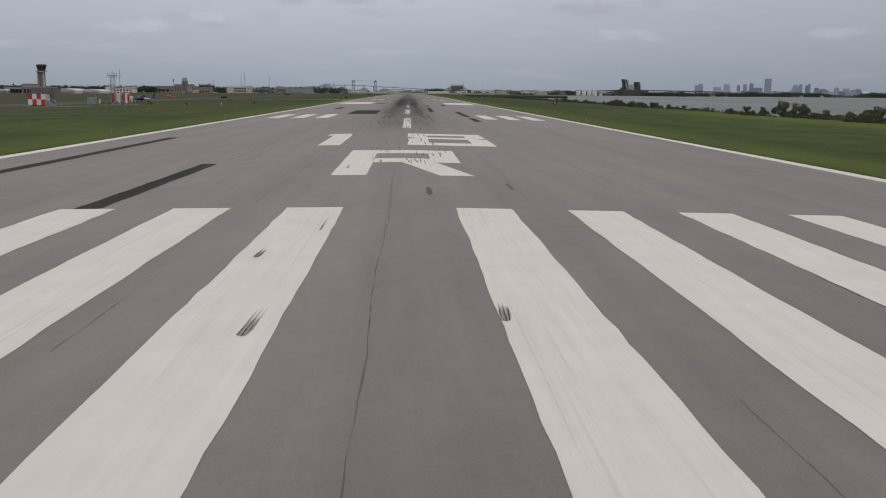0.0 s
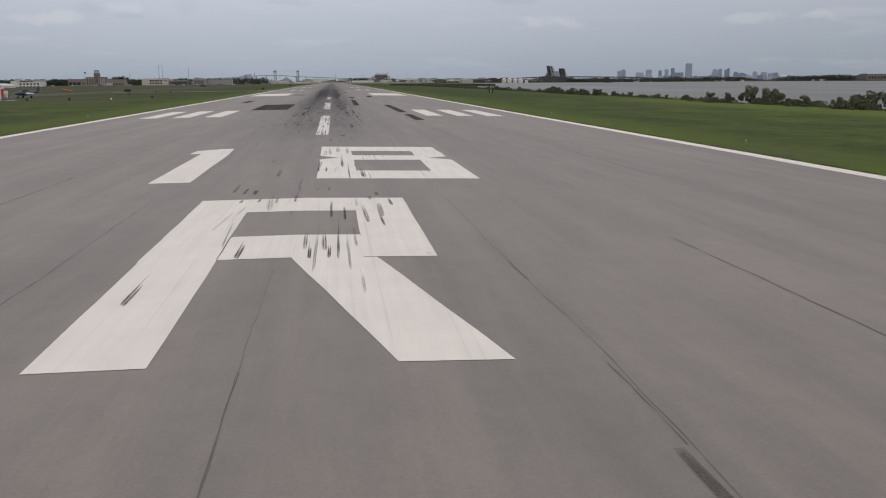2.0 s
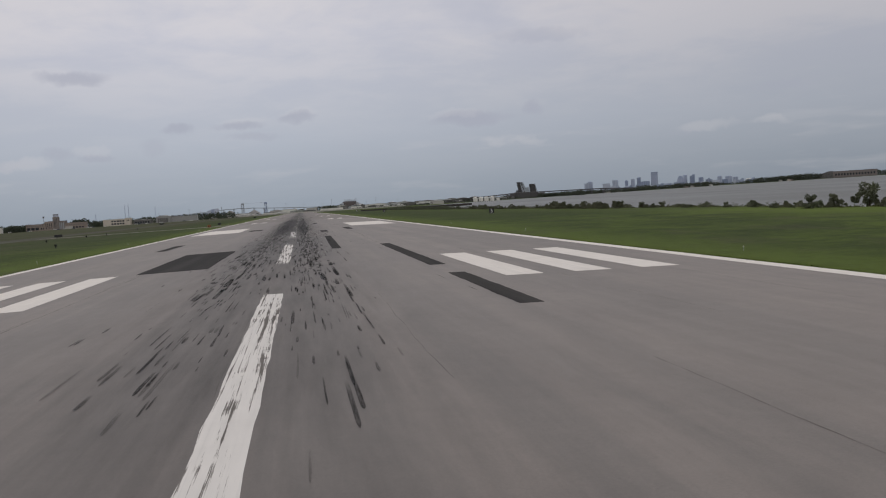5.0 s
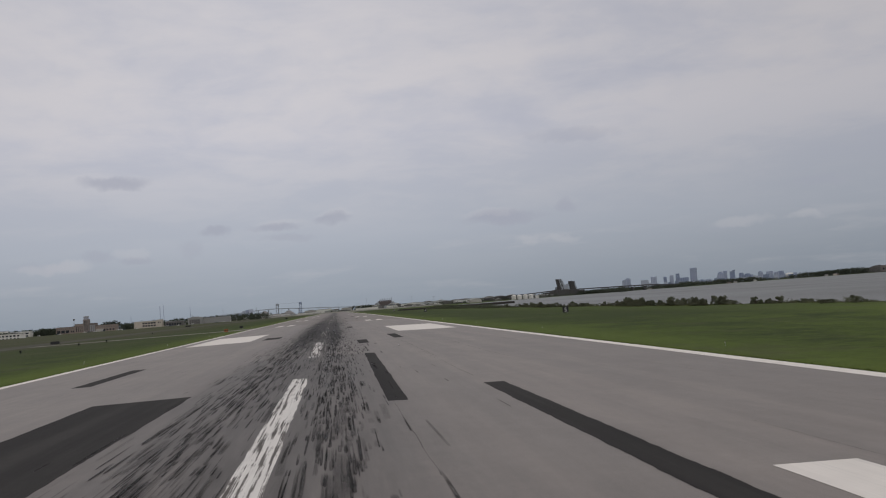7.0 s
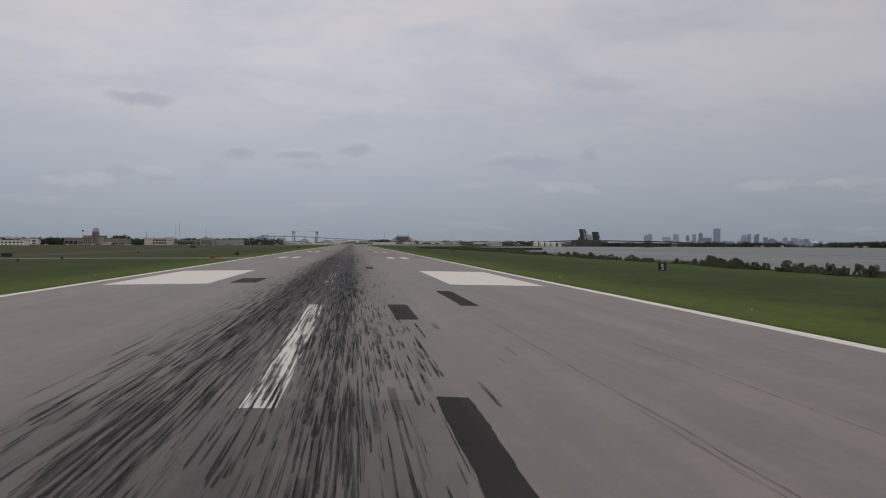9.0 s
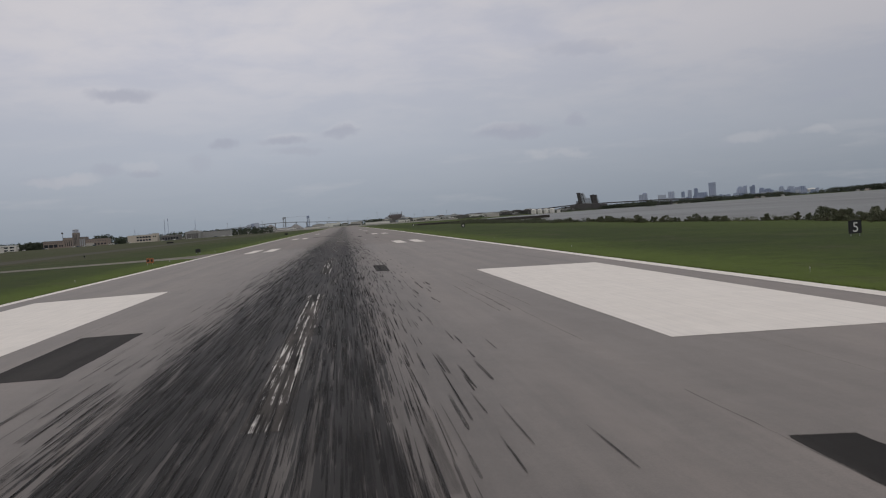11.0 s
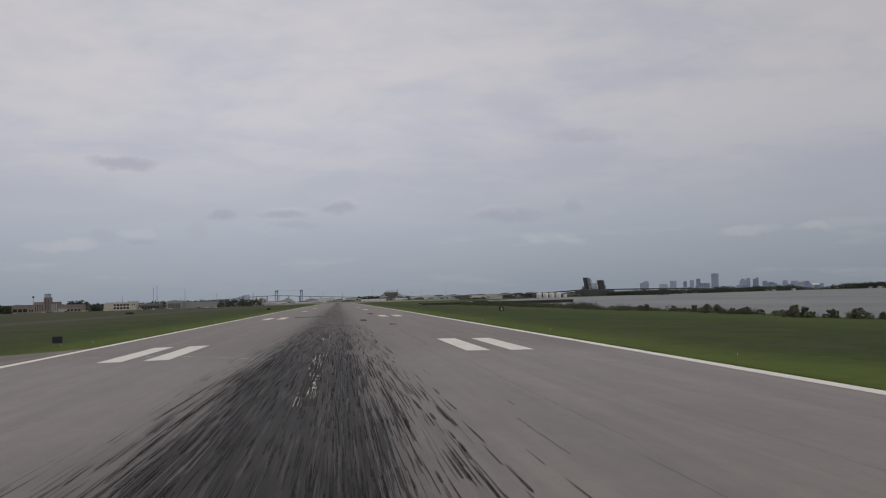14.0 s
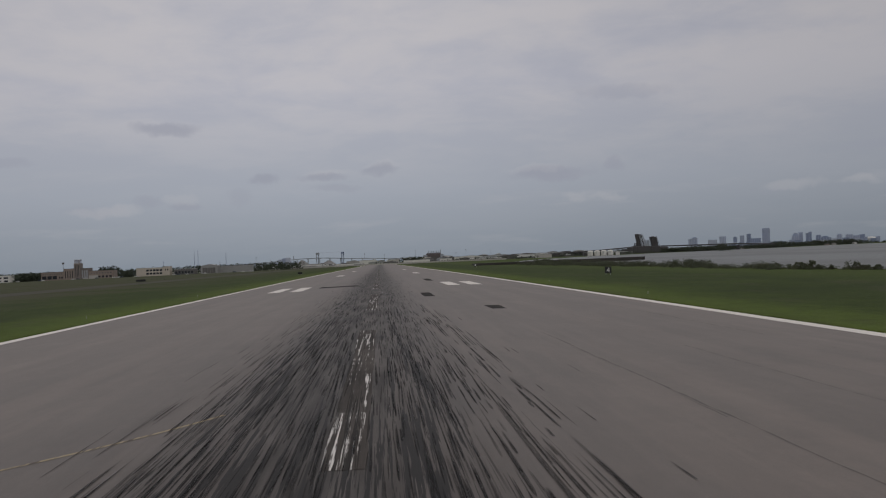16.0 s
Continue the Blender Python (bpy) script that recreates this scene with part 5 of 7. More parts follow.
def propeller_aircraft(at, turn):
    ob = thing("parked_aircraft", at, "dark blue twin propeller aircraft parked on the taxiway", "aircraft", turn=turn)
    bm = bmesh.new()
    prof = ((-5.0, 0.05, 1.45), (-4.6, 0.42, 1.45), (-3.2, 0.72, 1.55), (-0.5, 0.82, 1.65), (2.0, 0.66, 1.75), (4.4, 0.28, 1.95), (5.2, 0.06, 2.05))
    rings = []
    for x, r, zc in prof:
        rings.append([bm.verts.new((x, r * math.cos(a * math.pi / 7), zc + 1.05 * r * math.sin(a * math.pi / 7))) for a in range(14)])
    for a, b in zip(rings, rings[1:]):
        for k in range(14):
            bm.faces.new((a[k], a[(k + 1) % 14], b[(k + 1) % 14], b[k]))
    bm.faces.new(rings[0])
    bm.faces.new(rings[-1])
    part("fuselage", bm, MAT["blue"], ob)
    bm = bmesh.new()
    for s in (-1, 1):
        add_prism(bm, [(-1.4, 1.25), (0.9, 1.25), (0.6, 1.38), (-1.1, 1.42)], min(0.4 * s, 6.4 * s), max(0.4 * s, 6.4 * s))
    part("wing", bm, MAT["blue"], ob)
    bm = bmesh.new()
    add_prism(bm, [(3.6, 2.0), (5.0, 2.0), (5.3, 4.0), (4.7, 4.0)], -0.06, 0.06)
    part("fin", bm, MAT["blue"], ob)
    bm = bmesh.new()
    add_prism(bm, [(4.1, 2.05), (5.2, 2.05), (5.1, 2.13), (4.3, 2.13)], -2.2, 2.2)
    part("tailplane", bm, MAT["blue"], ob)
    bm = bmesh.new()
    add_prism(bm, [(-2.9, 2.1), (-2.2, 2.62), (-0.6, 2.66), (0.6, 2.3)], -0.55, 0.55)
    part("canopy", bm, MAT["glass"], ob)
    for y in (-2.1, 2.1):
        bm = bmesh.new()
        add_tube(bm, (-2.3, y, 1.45), (0.8, y, 1.4), 0.42, 0.2, 12)
        add_tube(bm, (-2.55, y, 1.45), (-2.3, y, 1.45), 0.12, 0.25, 10)
        e = part("engine", bm, MAT["signwhite"], ob, "white engine nacelle")
        bm = bmesh.new()
        for a in (20, 140, 260):
            m = pose(-2.5, y, 1.45, a, 0, 0)
            add_box(bm, -0.03, 0.03, -0.08, 0.08, 0.05, 1.0, m)
        part("propeller", bm, MAT["black"], e)
    for x, y in ((-3.9, 0.0), (-0.1, -1.9), (-0.1, 1.9)):
        bm = bmesh.new()
        add_tube(bm, (x, y, 0.3), (x, y, 1.3), 0.06)
        leg = part("landing_leg", bm, MAT["galv"], ob)
        bm = bmesh.new()
        add_tube(bm, (x, y - 0.11, 0.32), (x, y + 0.11, 0.32), 0.32, n=14)
        part("wheel", bm, MAT["tyre"], leg)
    return ob


propeller_aircraft(on_ground(-79.8, 324.5, 0.05), 58).scale = (0.80, 0.80, 0.80)
cone = thing("wind_marker", on_ground(-104.0, 462.0), "orange fabric wind marker low over the grass", "wind marker")
bm = bmesh.new()
add_tube(bm, (-1.9, 0, 1.25), (1.9, 0, 0.75), 0.45, 0.22, 12)
part("sleeve", bm, MAT["orange"], cone)
bm = bmesh.new()
add_tube(bm, (-1.9, 0, -0.2), (-1.9, 0, 1.7), 0.05)
part("pole", bm, MAT["galv"], cone)


# ---- buildings ----
def house(name, at, label, category, turn=0.0):
    return thing(name, at, label, category, turn=turn)


def windows(parent, x0, x1, y, z0, z1, n, gap=0.3, material="glass"):
    """A row of windows set 6 cm into frames on the wall that faces the runway."""
    step = (x1 - x0) / n
    for k in range(n):
        a, b = x0 + k * step + step * gap / 2, x0 + (k + 1) * step - step * gap / 2
        box_part("window", (a, b, y - 0.08, y + 0.02, z0, z1), MAT[material], parent)


def block(parent, name, b, material, label="", roof=None, over=0.25):
    box_part(name, b, MAT[material], parent, label)
    if roof:
        box_part("roof", (b[0] - over, b[1] + over, b[2] - over, b[3] + over, b[5], b[5] + 0.5), MAT[roof], parent)


def settle(ob, at, scale):
    """Set a building group drawn on a wider plan at its true place and size."""
    ob.location, ob.scale = at, scale


# art deco terminal: two long wings and a stepped middle with a tower
Y0 = 2346.0
term = house("airport_terminal", (0, Y0, -7.2), "tan masonry airport terminal with stepped central tower", "building")
block(term, "wing", (-596.5, -553, 0, 26, -2, 15.3), "tan", roof="roof")
block(term, "wing", (-507, -461, 0, 26, -2, 14.8), "tan", roof="roof")
block(term, "middle", (-553, -533.5, -3, 24, -2, 20.5), "tan", roof="roof")
block(term, "middle", (-521.5, -507, -3, 24, -2, 20.3), "tan_dark", roof="roof")
block(term, "tower", (-533.5, -521.5, -5, 12, -2, 30.0), "tan_dark")
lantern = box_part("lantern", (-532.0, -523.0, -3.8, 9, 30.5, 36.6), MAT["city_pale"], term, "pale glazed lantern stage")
box_part("tower_cap", (-533.0, -522.0, -4.6, 10, 30.0, 30.5), MAT["concrete"], term)
for k in range(5):
    box_part("mullion", (-532.2 + 2.2 * k, -531.6 + 2.2 * k, -4.0, -3.8, 30.5, 36.6), MAT["tan_dark"], lantern)
box_part("lantern_roof", (-532.8, -522.2, -4.4, 9.6, 36.6, 37.3), MAT["concrete"], term)
windows(term, -595, -566, -0.02, 2.0, 8.2, 3, 0.18)
windows(term, -564, -555, -0.02, 3.0, 6.5, 2, 0.4)
windows(term, -594, -556, -0.02, 10.5, 12.6, 9, 0.5, "roof")
windows(term, -505, -464, -0.02, 9.5, 11.6, 8, 0.5, "roof")
box_part("porch", (-506, -490, -6, 0, -2, 6.5), MAT["concrete"], term)
windows(term, -505, -464, -0.02, 2.0, 5.5, 6, 0.4)
windows(term, -552, -535, -3.02, 3.0, 16.0, 4, 0.65)
windows(term, -520.5, -508, -3.02, 2.0, 17.0, 3, 0.35, "galv")
windows(term, -531.5, -523.5, -5.02, 5.0, 27.0, 3, 0.7)
mast = thing("radio_mast", (-559.4, Y0 + 5, -7), "thin steel radio mast behind the terminal wing", "mast")
bm = bmesh.new()
add_tube(bm, (0, 0, 0), (0, 0, 30), 0.5, 0.3, 6)
add_box(bm, -1.8, 1.8, -1.2, 1.2, 29.5, 33.0)
part("pole", bm, MAT["roof"], mast)

cream = house("cream_building", (0, 2300, -6.2), "cream stucco two-storey building with dark window rows", "building")
block(cream, "wall", (-423, -372, 0, 24, -2, 15.0), "cream", roof="palroof")
block(cream, "wall", (-372, -360.5, -2, 22, -2, 16.6), "cream", roof="palroof")
windows(cream, -405, -374, -0.02, 2.5, 6.2, 5, 0.25)
windows(cream, -405, -374, -0.02, 8.6, 12.2, 5, 0.25)
windows(cream, -370, -362, -2.02, 9.0, 12.0, 2, 0.5)

office = house("white_office", (0, 2300, -7.2), "white low office block with dark windows", "building")
block(office, "wall", (-699, -683, 0, 20, -2, 16.2), "whitewall", roof="roof")
block(office, "wall", (-683, -632, 2, 22, -2, 13.0), "whitewall", roof="palroof")
windows(office, -680, -634, 1.98, 2.0, 5.0, 4, 0.4)
windows(office, -680, -634, 1.98, 7.5, 10.5, 4, 0.3)

grey_hangar = house("grey_hangar", (0, 2300, -6.3), "long grey metal hangar with big sliding doors", "hangar")
bm = bmesh.new()
add_prism(bm, [(-311, -2), (-262, -2), (-262, 13.2), (-286, 15.6), (-311, 13.2)], 0, 40)
part("shell", bm, MAT["metalwall"], grey_hangar)
for k in range(5):
    box_part("door", (-306 + 7.6 * k, -299 + 7.6 * k, -0.15, 0.02, 0.0, 9.5), MAT["roof"], grey_hangar)
long_hangar = house("long_hangar", (0, 2380, -6.3), "low dark hangar row beside the apron", "hangar")
block(long_hangar, "wall", (-262, -190, 0, 30, -2, 11.5), "metalwall", roof="roof")
block(long_hangar, "wall", (-358, -313, 0, 30, -2, 9.0), "roof", roof="palroof")
windows(long_hangar, -356, -316, -0.02, 1.0, 5.5, 6, 0.3)

for n, (x, top) in enumerate(((-694.0, 74.0), (-680.5, 78.0), (-577.0, 64.0), (-808.0, 42.0))):
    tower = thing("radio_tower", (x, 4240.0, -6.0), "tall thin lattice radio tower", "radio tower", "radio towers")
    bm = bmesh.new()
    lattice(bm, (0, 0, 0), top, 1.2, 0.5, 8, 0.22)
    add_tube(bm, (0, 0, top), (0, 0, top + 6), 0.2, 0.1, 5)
    # haze-tinted city tone, so the far lattice looks fainter
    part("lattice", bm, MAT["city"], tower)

settle(term, (-29.0, 1722.0, -2.9), (0.655, 0.655, 0.655))
settle(mast, (-393.5, 1726.0, -3.0), (0.66, 0.66, 0.66))
settle(cream, (-24.5, 1740.0, -2.5), (0.67, 0.67, 0.67))
settle(office, (-14.7, 1722.0, -4.1), (0.70, 0.70, 0.72))
settle(grey_hangar, (-93.4, 1722.0, -2.0), (0.42, 0.60, 0.72))
settle(long_hangar, (-52.3, 1740.0, -2.0), (0.583, 0.60, 0.72))

# control tower and hangars on the landward side
ctrl = house("control_tower", (-351.7, 1000, -4.6), "tan control tower with dark flared glass cab", "control tower")
bm = bmesh.new()
add_lathe(bm, ((3.8, -1.0), (3.6, 10.0), (3.5, 22.2), (3.5, 22.6)), (0, 0, 0), 8)
part("shaft", bm, MAT["tan"], ctrl)
box_part("slot", (-0.55, 0.75, -3.75, -3.2, 8.0, 21.0), MAT["roof"], ctrl, "dark recessed window slot")
for x in (-3.35, 2.55):
    box_part("corner_pier", (x, x + 0.8, -3.5, -2.6, -1.0, 22.3), MAT["cream"], ctrl, "pale concrete corner pier")
bm = bmesh.new()
add_lathe(bm, ((4.6, 22.4), (5.6, 22.7), (5.6, 23.3)), (0, 0, 0), 8)
part("gallery", bm, MAT["concrete"], ctrl)
bm = bmesh.new()
for k in range(8):
    a, b = k * math.pi / 4, (k + 1) * math.pi / 4
    add_tube(bm, (5.1 * math.cos(a), 5.1 * math.sin(a), 23.2), (5.1 * math.cos(a), 5.1 * math.sin(a), 24.4), 0.05, n=5)
    add_tube(bm, (5.1 * math.cos(a), 5.1 * math.sin(a), 24.4), (5.1 * math.cos(b), 5.1 * math.sin(b), 24.4), 0.05, n=5)
part("railing", bm, MAT["galv"], ctrl)
bm = bmesh.new()
add_lathe(bm, ((3.5, 23.2), (3.9, 24.6), (4.9, 28.6)), (0, 0, 0), 8)
part("cab", bm, MAT["glass"], ctrl, "dark tinted glass cab")
bm = bmesh.new()
add_lathe(bm, ((5.1, 28.6), (5.1, 29.5), (3.0, 29.9)), (0, 0, 0), 8)
part("cab_roof", bm, MAT["roof"], ctrl)
bm = bmesh.new()
add_tube(bm, (1, 0, 29.8), (1, 0, 32), 0.06, n=5)
part("aerial", bm, MAT["galv"], ctrl)
block(ctrl, "base_building", (-17.5, 10.5, -6, 12, -2, 8.0), "works", roof="concrete")
block(ctrl, "upper_storey", (-17.5, -3.0, -4, 10, 8.5, 11.0), "tan", roof="concrete")
windows(ctrl, -16, 9.5, -6.02, 1.0, 6.2, 8, 0.22)
block(ctrl, "annex", (10.5, 14, -4, 12, -2, 6.5), "tan_dark", roof="roof")

canopy = house("apron_canopy", (-377.8, 1000, -4.7), "grey open-sided apron canopy on posts", "canopy")
box_part("roof", (-9, 8, -4, 12, 6.2, 8.0), MAT["metalwall"], canopy)
for k in range(6):
    box_part("post", (-8.6 + 3.3 * k, -8.1 + 3.3 * k, -3.8, -3.3, -1, 6.2), MAT["roof"], canopy)
box_part("back_wall", (-9, 8, 10, 10.4, -1, 6.2), MAT["roof"], canopy)


def round_hangar(at, w, h, label, depth=40):
    ob = house("hangar", at, label, "hangar")
    pts = [(-w / 2, -2)] + [(w / 2, -2), (w / 2, h * 0.72)] + [(w / 2 - w * k / 10, h * (0.72 + 0.28 * math.sin(math.pi * k / 10))) for k in range(1, 10)] + [(-w / 2, h * 0.72)]
    bm = bmesh.new()
    add_prism(bm, pts, 0, depth)
    part("shell", bm, MAT["whitewall"], ob)
    bm = bmesh.new()
    add_prism(bm, [(w / 2 + 0.3, h * 0.72)] + [(w / 2 - w * k / 10, h * (0.74 + 0.28 * math.sin(math.pi * k / 10))) for k in range(1, 10)] + [(-w / 2 - 0.3, h * 0.72)], -0.5, depth + 0.5)
    part("roof", bm, MAT["palroof"], ob, "pale arched metal roof")
    n = 5
    for k in range(n):
        box_part("door_leaf", (-w * 0.42 + k * w * 0.84 / n + 0.1, -w * 0.42 + (k + 1) * w * 0.84 / n - 0.1, -0.12, 0.04, -0.2, h * 0.62), MAT["metalwall"], ob)
    return ob


round_hangar((-334.8, 1010, -4.7), 24, 7.2, "white arched hangar beside the control tower")
round_hangar((-316.2, 1030, -4.7), 21, 6.6, "long white metal hangar with pale roof")
round_hangar((-397.8, 1010, -4.6), 20, 5.8, "low white hangar with a pale roof")
pole = thing("light_pole", (-380.8, 1005, -4.8), "tall dark light pole behind the canopy", "pole")
bm = bmesh.new()
add_tube(bm, (0, 0, 0), (0, 0, 13), 0.4, 0.3, 8)
part("shaft", bm, MAT["roof"], pole)
near_office = house("pale_office", (-391.3, 1400, -4.6), "white flat-roofed office with window rows", "building")
block(near_office, "wall", (-18.5, 18.5, 0, 16, -2, 7.8), "whitewall", roof="roof")
block(near_office, "wall", (-18.5, -10.5, -2, 10, -2, 9.2), "whitewall")
windows(near_office, -9, 17, -0.02, 4.4, 6.2, 6, 0.4)
windows(near_office, -9, 17, -0.02, 0.6, 2.8, 6, 0.5)


def car(at, material, label):
    ob = thing("parked_car", at, label, "car", "cars by the terminal")
    bm = bmesh.new()
    add_prism(bm, [(-2.2, 0.35), (2.2, 0.35), (2.25, 0.8), (1.2, 0.95), (0.7, 1.5), (-1.3, 1.5), (-2.0, 0.98), (-2.25, 0.9)], -0.9, 0.9)
    part("body", bm, MAT[material], ob)
    box_part("windows", (-1.3, 0.75, -0.93, 0.93, 1.0, 1.38), MAT["glass"], ob)
    for x in (-1.35, 1.35):
        for y in (-0.85, 0.85):
            bm = bmesh.new()
            add_tube(bm, (x, y - 0.12, 0.33), (x, y + 0.12, 0.33), 0.33, n=12)
            part("wheel", bm, MAT["tyre"], ob)
    return ob


white_car = car((-312, 1672, -3.0), "signwhite", "white parked car in front of the terminal")
dark_car = car((-338, 1672, -3.2), "blue", "dark parked car in front of the terminal")
for k, x in enumerate((-655, -640, -612, -575, -571, -520, -512, -500, -452, -440, -415, -352, -345, -330, -300, -250, -236, -221)):
    x = 2.5 + 0.703 * (x - 2.5)
    copy_thing(white_car if k % 3 else dark_car, pose(x, 1670, ground_z(x, 1670)))
white_car.location.z = ground_z(-312, 1672)
dark_car.location.z = ground_z(-338, 1672)

# pale perimeter wall and road across the far end
wall = thing("perimeter_wall", (0, 2110, -4.6), "long pale concrete flood wall beyond the runway end", "wall", kind="structure")
for k in range(45):
    x = -420 + 14 * k
    zb = -2.6 + 1.8 * ease(x, -420, 160) + 4.6
    box_part("wall_panel", (x, x + 13.7, 0, 0.6, zb - 3, zb + 1.35), MAT["concrete"], wall)


# ---- bridges and industry ----
def high_bridge():
    ob = thing("high_bridge", (0, 3600, 0), "long grey high-level road bridge on tall piers", "bridge")
    pts = [(-620, 6.0), (-490, 10.6), (-397, 13.8), (-316, 17.8), (-254, 22.4), (-200, 23.4), (-150, 21.6), (-103, 18.6), (-20, 15.2), (62, 11.7), (160, 6.5)]
    for (x0, z0), (x1, z1) in zip(pts, pts[1:]):
        bm = bmesh.new()
        vs = [bm.verts.new(p) for p in ((x0, -6, z0 - 2.2), (x1, -6, z1 - 2.2), (x1, -6, z1), (x0, -6, z0), (x0, 6, z0 - 2.2), (x1, 6, z1 - 2.2), (x1, 6, z1), (x0, 6, z0))]
        for f in ((0, 1, 2, 3), (7, 6, 5, 4), (3, 2, 6, 7), (4, 5, 1, 0)):
            bm.faces.new([vs[k] for k in f])
        part("deck", bm, MAT["bridge"], ob)
    for k in range(22):
        x = -600 + 34 * k
        z = float(np.interp(x, [p[0] for p in pts], [p[1] for p in pts]))
        bm = bmesh.new()
        add_box(bm, x - 1.3, x + 1.3, -5, -3, -8, z - 2.2)
        add_box(bm, x - 1.3, x + 1.3, 3, 5, -8, z - 2.2)
        add_box(bm, x - 1.6, x + 1.6, -5.5, 5.5, z - 4.0, z - 2.2)
        part("pier", bm, MAT["bridge"], ob)


high_bridge()


def lift_tower(x, y, z0, top, w, label, tone="bridge"):
    ob = thing("lift_tower", (x, y, z0), label, "bridge tower", "lift bridge towers")
    for s in (-1, 1):
        bm = bmesh.new()
        lattice(bm, (s * w * 0.30, 0, 0), top - z0, w * 0.12, w * 0.10, 7, 0.5)
        part("leg", bm, MAT[tone], ob)
    bm = bmesh.new()
    add_box(bm, -w / 2, w / 2, -3, 3, top - z0 - 6, top - z0 - 2)
    add_box(bm, -w / 2.6, w / 2.6, -2, 2, top - z0 - 2, top - z0)
    part("machinery_house", bm, MAT[tone], ob)


lift_tower(-193.5, 3560, -6, 38.9, 10.5, "grey steel lift bridge tower with machinery house")
lift_tower(-116.4, 3560, -6, 38.6, 9.0, "dark steel lift bridge tower with machinery house", "city_dark")


span = thing("lift_span", (0, 3560, 38.2), "thin steel cables between the lift bridge towers", "bridge span")
for dz in (0.0, -1.2):
    bm = bmesh.new()
    add_tube(bm, (-189, 0, dz), (-119, 0, dz), 0.12, n=5)
    part("cable", bm, MAT["bridge"], span)


def stockpile(x, y, z, r, h):
    ob = thing("stockpile", (x, y, z), "pale conical stockpile of sand at the yard", "stockpile", "sand stockpiles")
    bm = bmesh.new()
    add_lathe(bm, ((r, 0), (r * 0.75, h * 0.30), (r * 0.45, h * 0.66), (r * 0.12, h * 0.98), (0.5, h)), (0, 0, 0), 22)
    for v in bm.verts:
        v.co.x += random.uniform(-0.05, 0.05) * r
        v.co.y += random.uniform(-0.05, 0.05) * r
    part("heap", bm, MAT["sand"], ob)


stockpile(-197, 3000, -4, 24, 19)
stockpile(-131, 3000, -4, 26, 16)


def plant(at, label, blocks, stacks=(), tanks=()):
    ob = thing("industrial_plant", at, label, "factory")
    for b, m in blocks:
        bm = bmesh.new()
        add_box(bm, *b)
        part("block", bm, MAT[m], ob)
    for x, z, r in stacks:
        bm = bmesh.new()
        add_tube(bm, (x, 2, 0), (x, 2, z), r, r * 0.8, 8)
        part("stack", bm, MAT["bridge"], ob)
    for x, r, h, m in tanks:
        bm = bmesh.new()
        add_lathe(bm, ((r, -2), (r, h), (r * 0.7, h * 1.12), (r * 0.1, h * 1.18)), (x, -8, 0), 18)
        part("tank", bm, MAT[m], ob)
    return ob


silo_works = plant((125, 2600, 5.5), "dark grey concrete silo works with stacks", [((-18, 18, 0, 16, -9, 11.0), "brickwork"), ((-15, 17, 2, 14, 11.0, 13.5), "brickwork"), ((-34, -18, 2, 14, -9, 3.0), "whitewall"), ((18, 24, 0, 14, -9, 5.0), "whitewall"), ((24, 70, 0, 14, -9, 2.0), "roof")],
      [(-11, 18.5, 1.2), (-5, 18.0, 1.2), (1, 18.2, 1.2), (7, 18.0, 1.2), (17.5, 20.5, 0.9), (13, 18.0, 1.0)], [(-20, 5, 8, "bridge"), (20, 4, 9, "bridge")])
silo_works.location, silo_works.scale = (196.0, 4150.0, 6.7), (1.55, 1.55, 1.55)
plant((-262, 3200, -4), "cluster of pale grey industrial blocks", [((-17, -7, 0, 12, -4, 24), "city_pale"), ((-6, 4, 3, 14, -4, 27), "city"), ((4, 17, 0, 12, -4, 28), "city_pale"), ((-40, -18, 0, 12, -4, 16), "city"), ((18, 34, 0, 12, -4, 14), "city_dark")],
      [(26, 33, 1.0), (-30, 20, 0.8)])
plant((-330, 3150, -4), "low grey industrial sheds with tanks", [((-40, -8, 0, 16, -4, 15), "city"), ((-5, 30, 0, 12, -4, 13), "city_pale")], [(36, 24, 0.8)], [(-48, 6, 13, "city_pale")])
for x, w, y, z, h, m in ((-226, 30, 2500, -4.8, 6, "palroof"), (-185, 40, 2480, -4.4, 4.5, "palroof"), (-140, 34, 2490, -4.0, 4.0, "whitewall"), (-60, 40, 2700, -3.5, 7, "palroof"), (-5, 44, 2700, -3.0, 7, "metalwall"),
                         (20, 30, 2450, -2.6, 6, "roof"), (185, 50, 2500, 0, 8, "whitewall"), (240, 40, 2500, 0, 8, "palroof"), (290, 46, 2500, 0, 6, "whitewall"), (345, 50, 2600, 0, 8, "palroof"), (400, 60, 2700, -1, 9, "metalwall")):
    shed = house("industrial_shed", (x, y, z), "pale low metal-roofed shed beyond the runway end", "shed")
    bm = bmesh.new()
    add_prism(bm, [(-w / 2, -6), (w / 2, -6), (w / 2, h * 0.75), (0, h), (-w / 2, h * 0.75)], 0, 20)
    part("wall", bm, MAT[m], shed)
    bm = bmesh.new()
    add_prism(bm, [(-w / 2 - 0.5, h * 0.75), (0, h + 0.02), (w / 2 + 0.5, h * 0.75), (w / 2 + 0.5, h * 0.75 + 0.4), (0, h + 0.5), (-w / 2 - 0.5, h * 0.75 + 0.4)], -0.5, 20.5)
    part("roof", bm, MAT["palroof" if m != "palroof" else "metalwall"], shed)
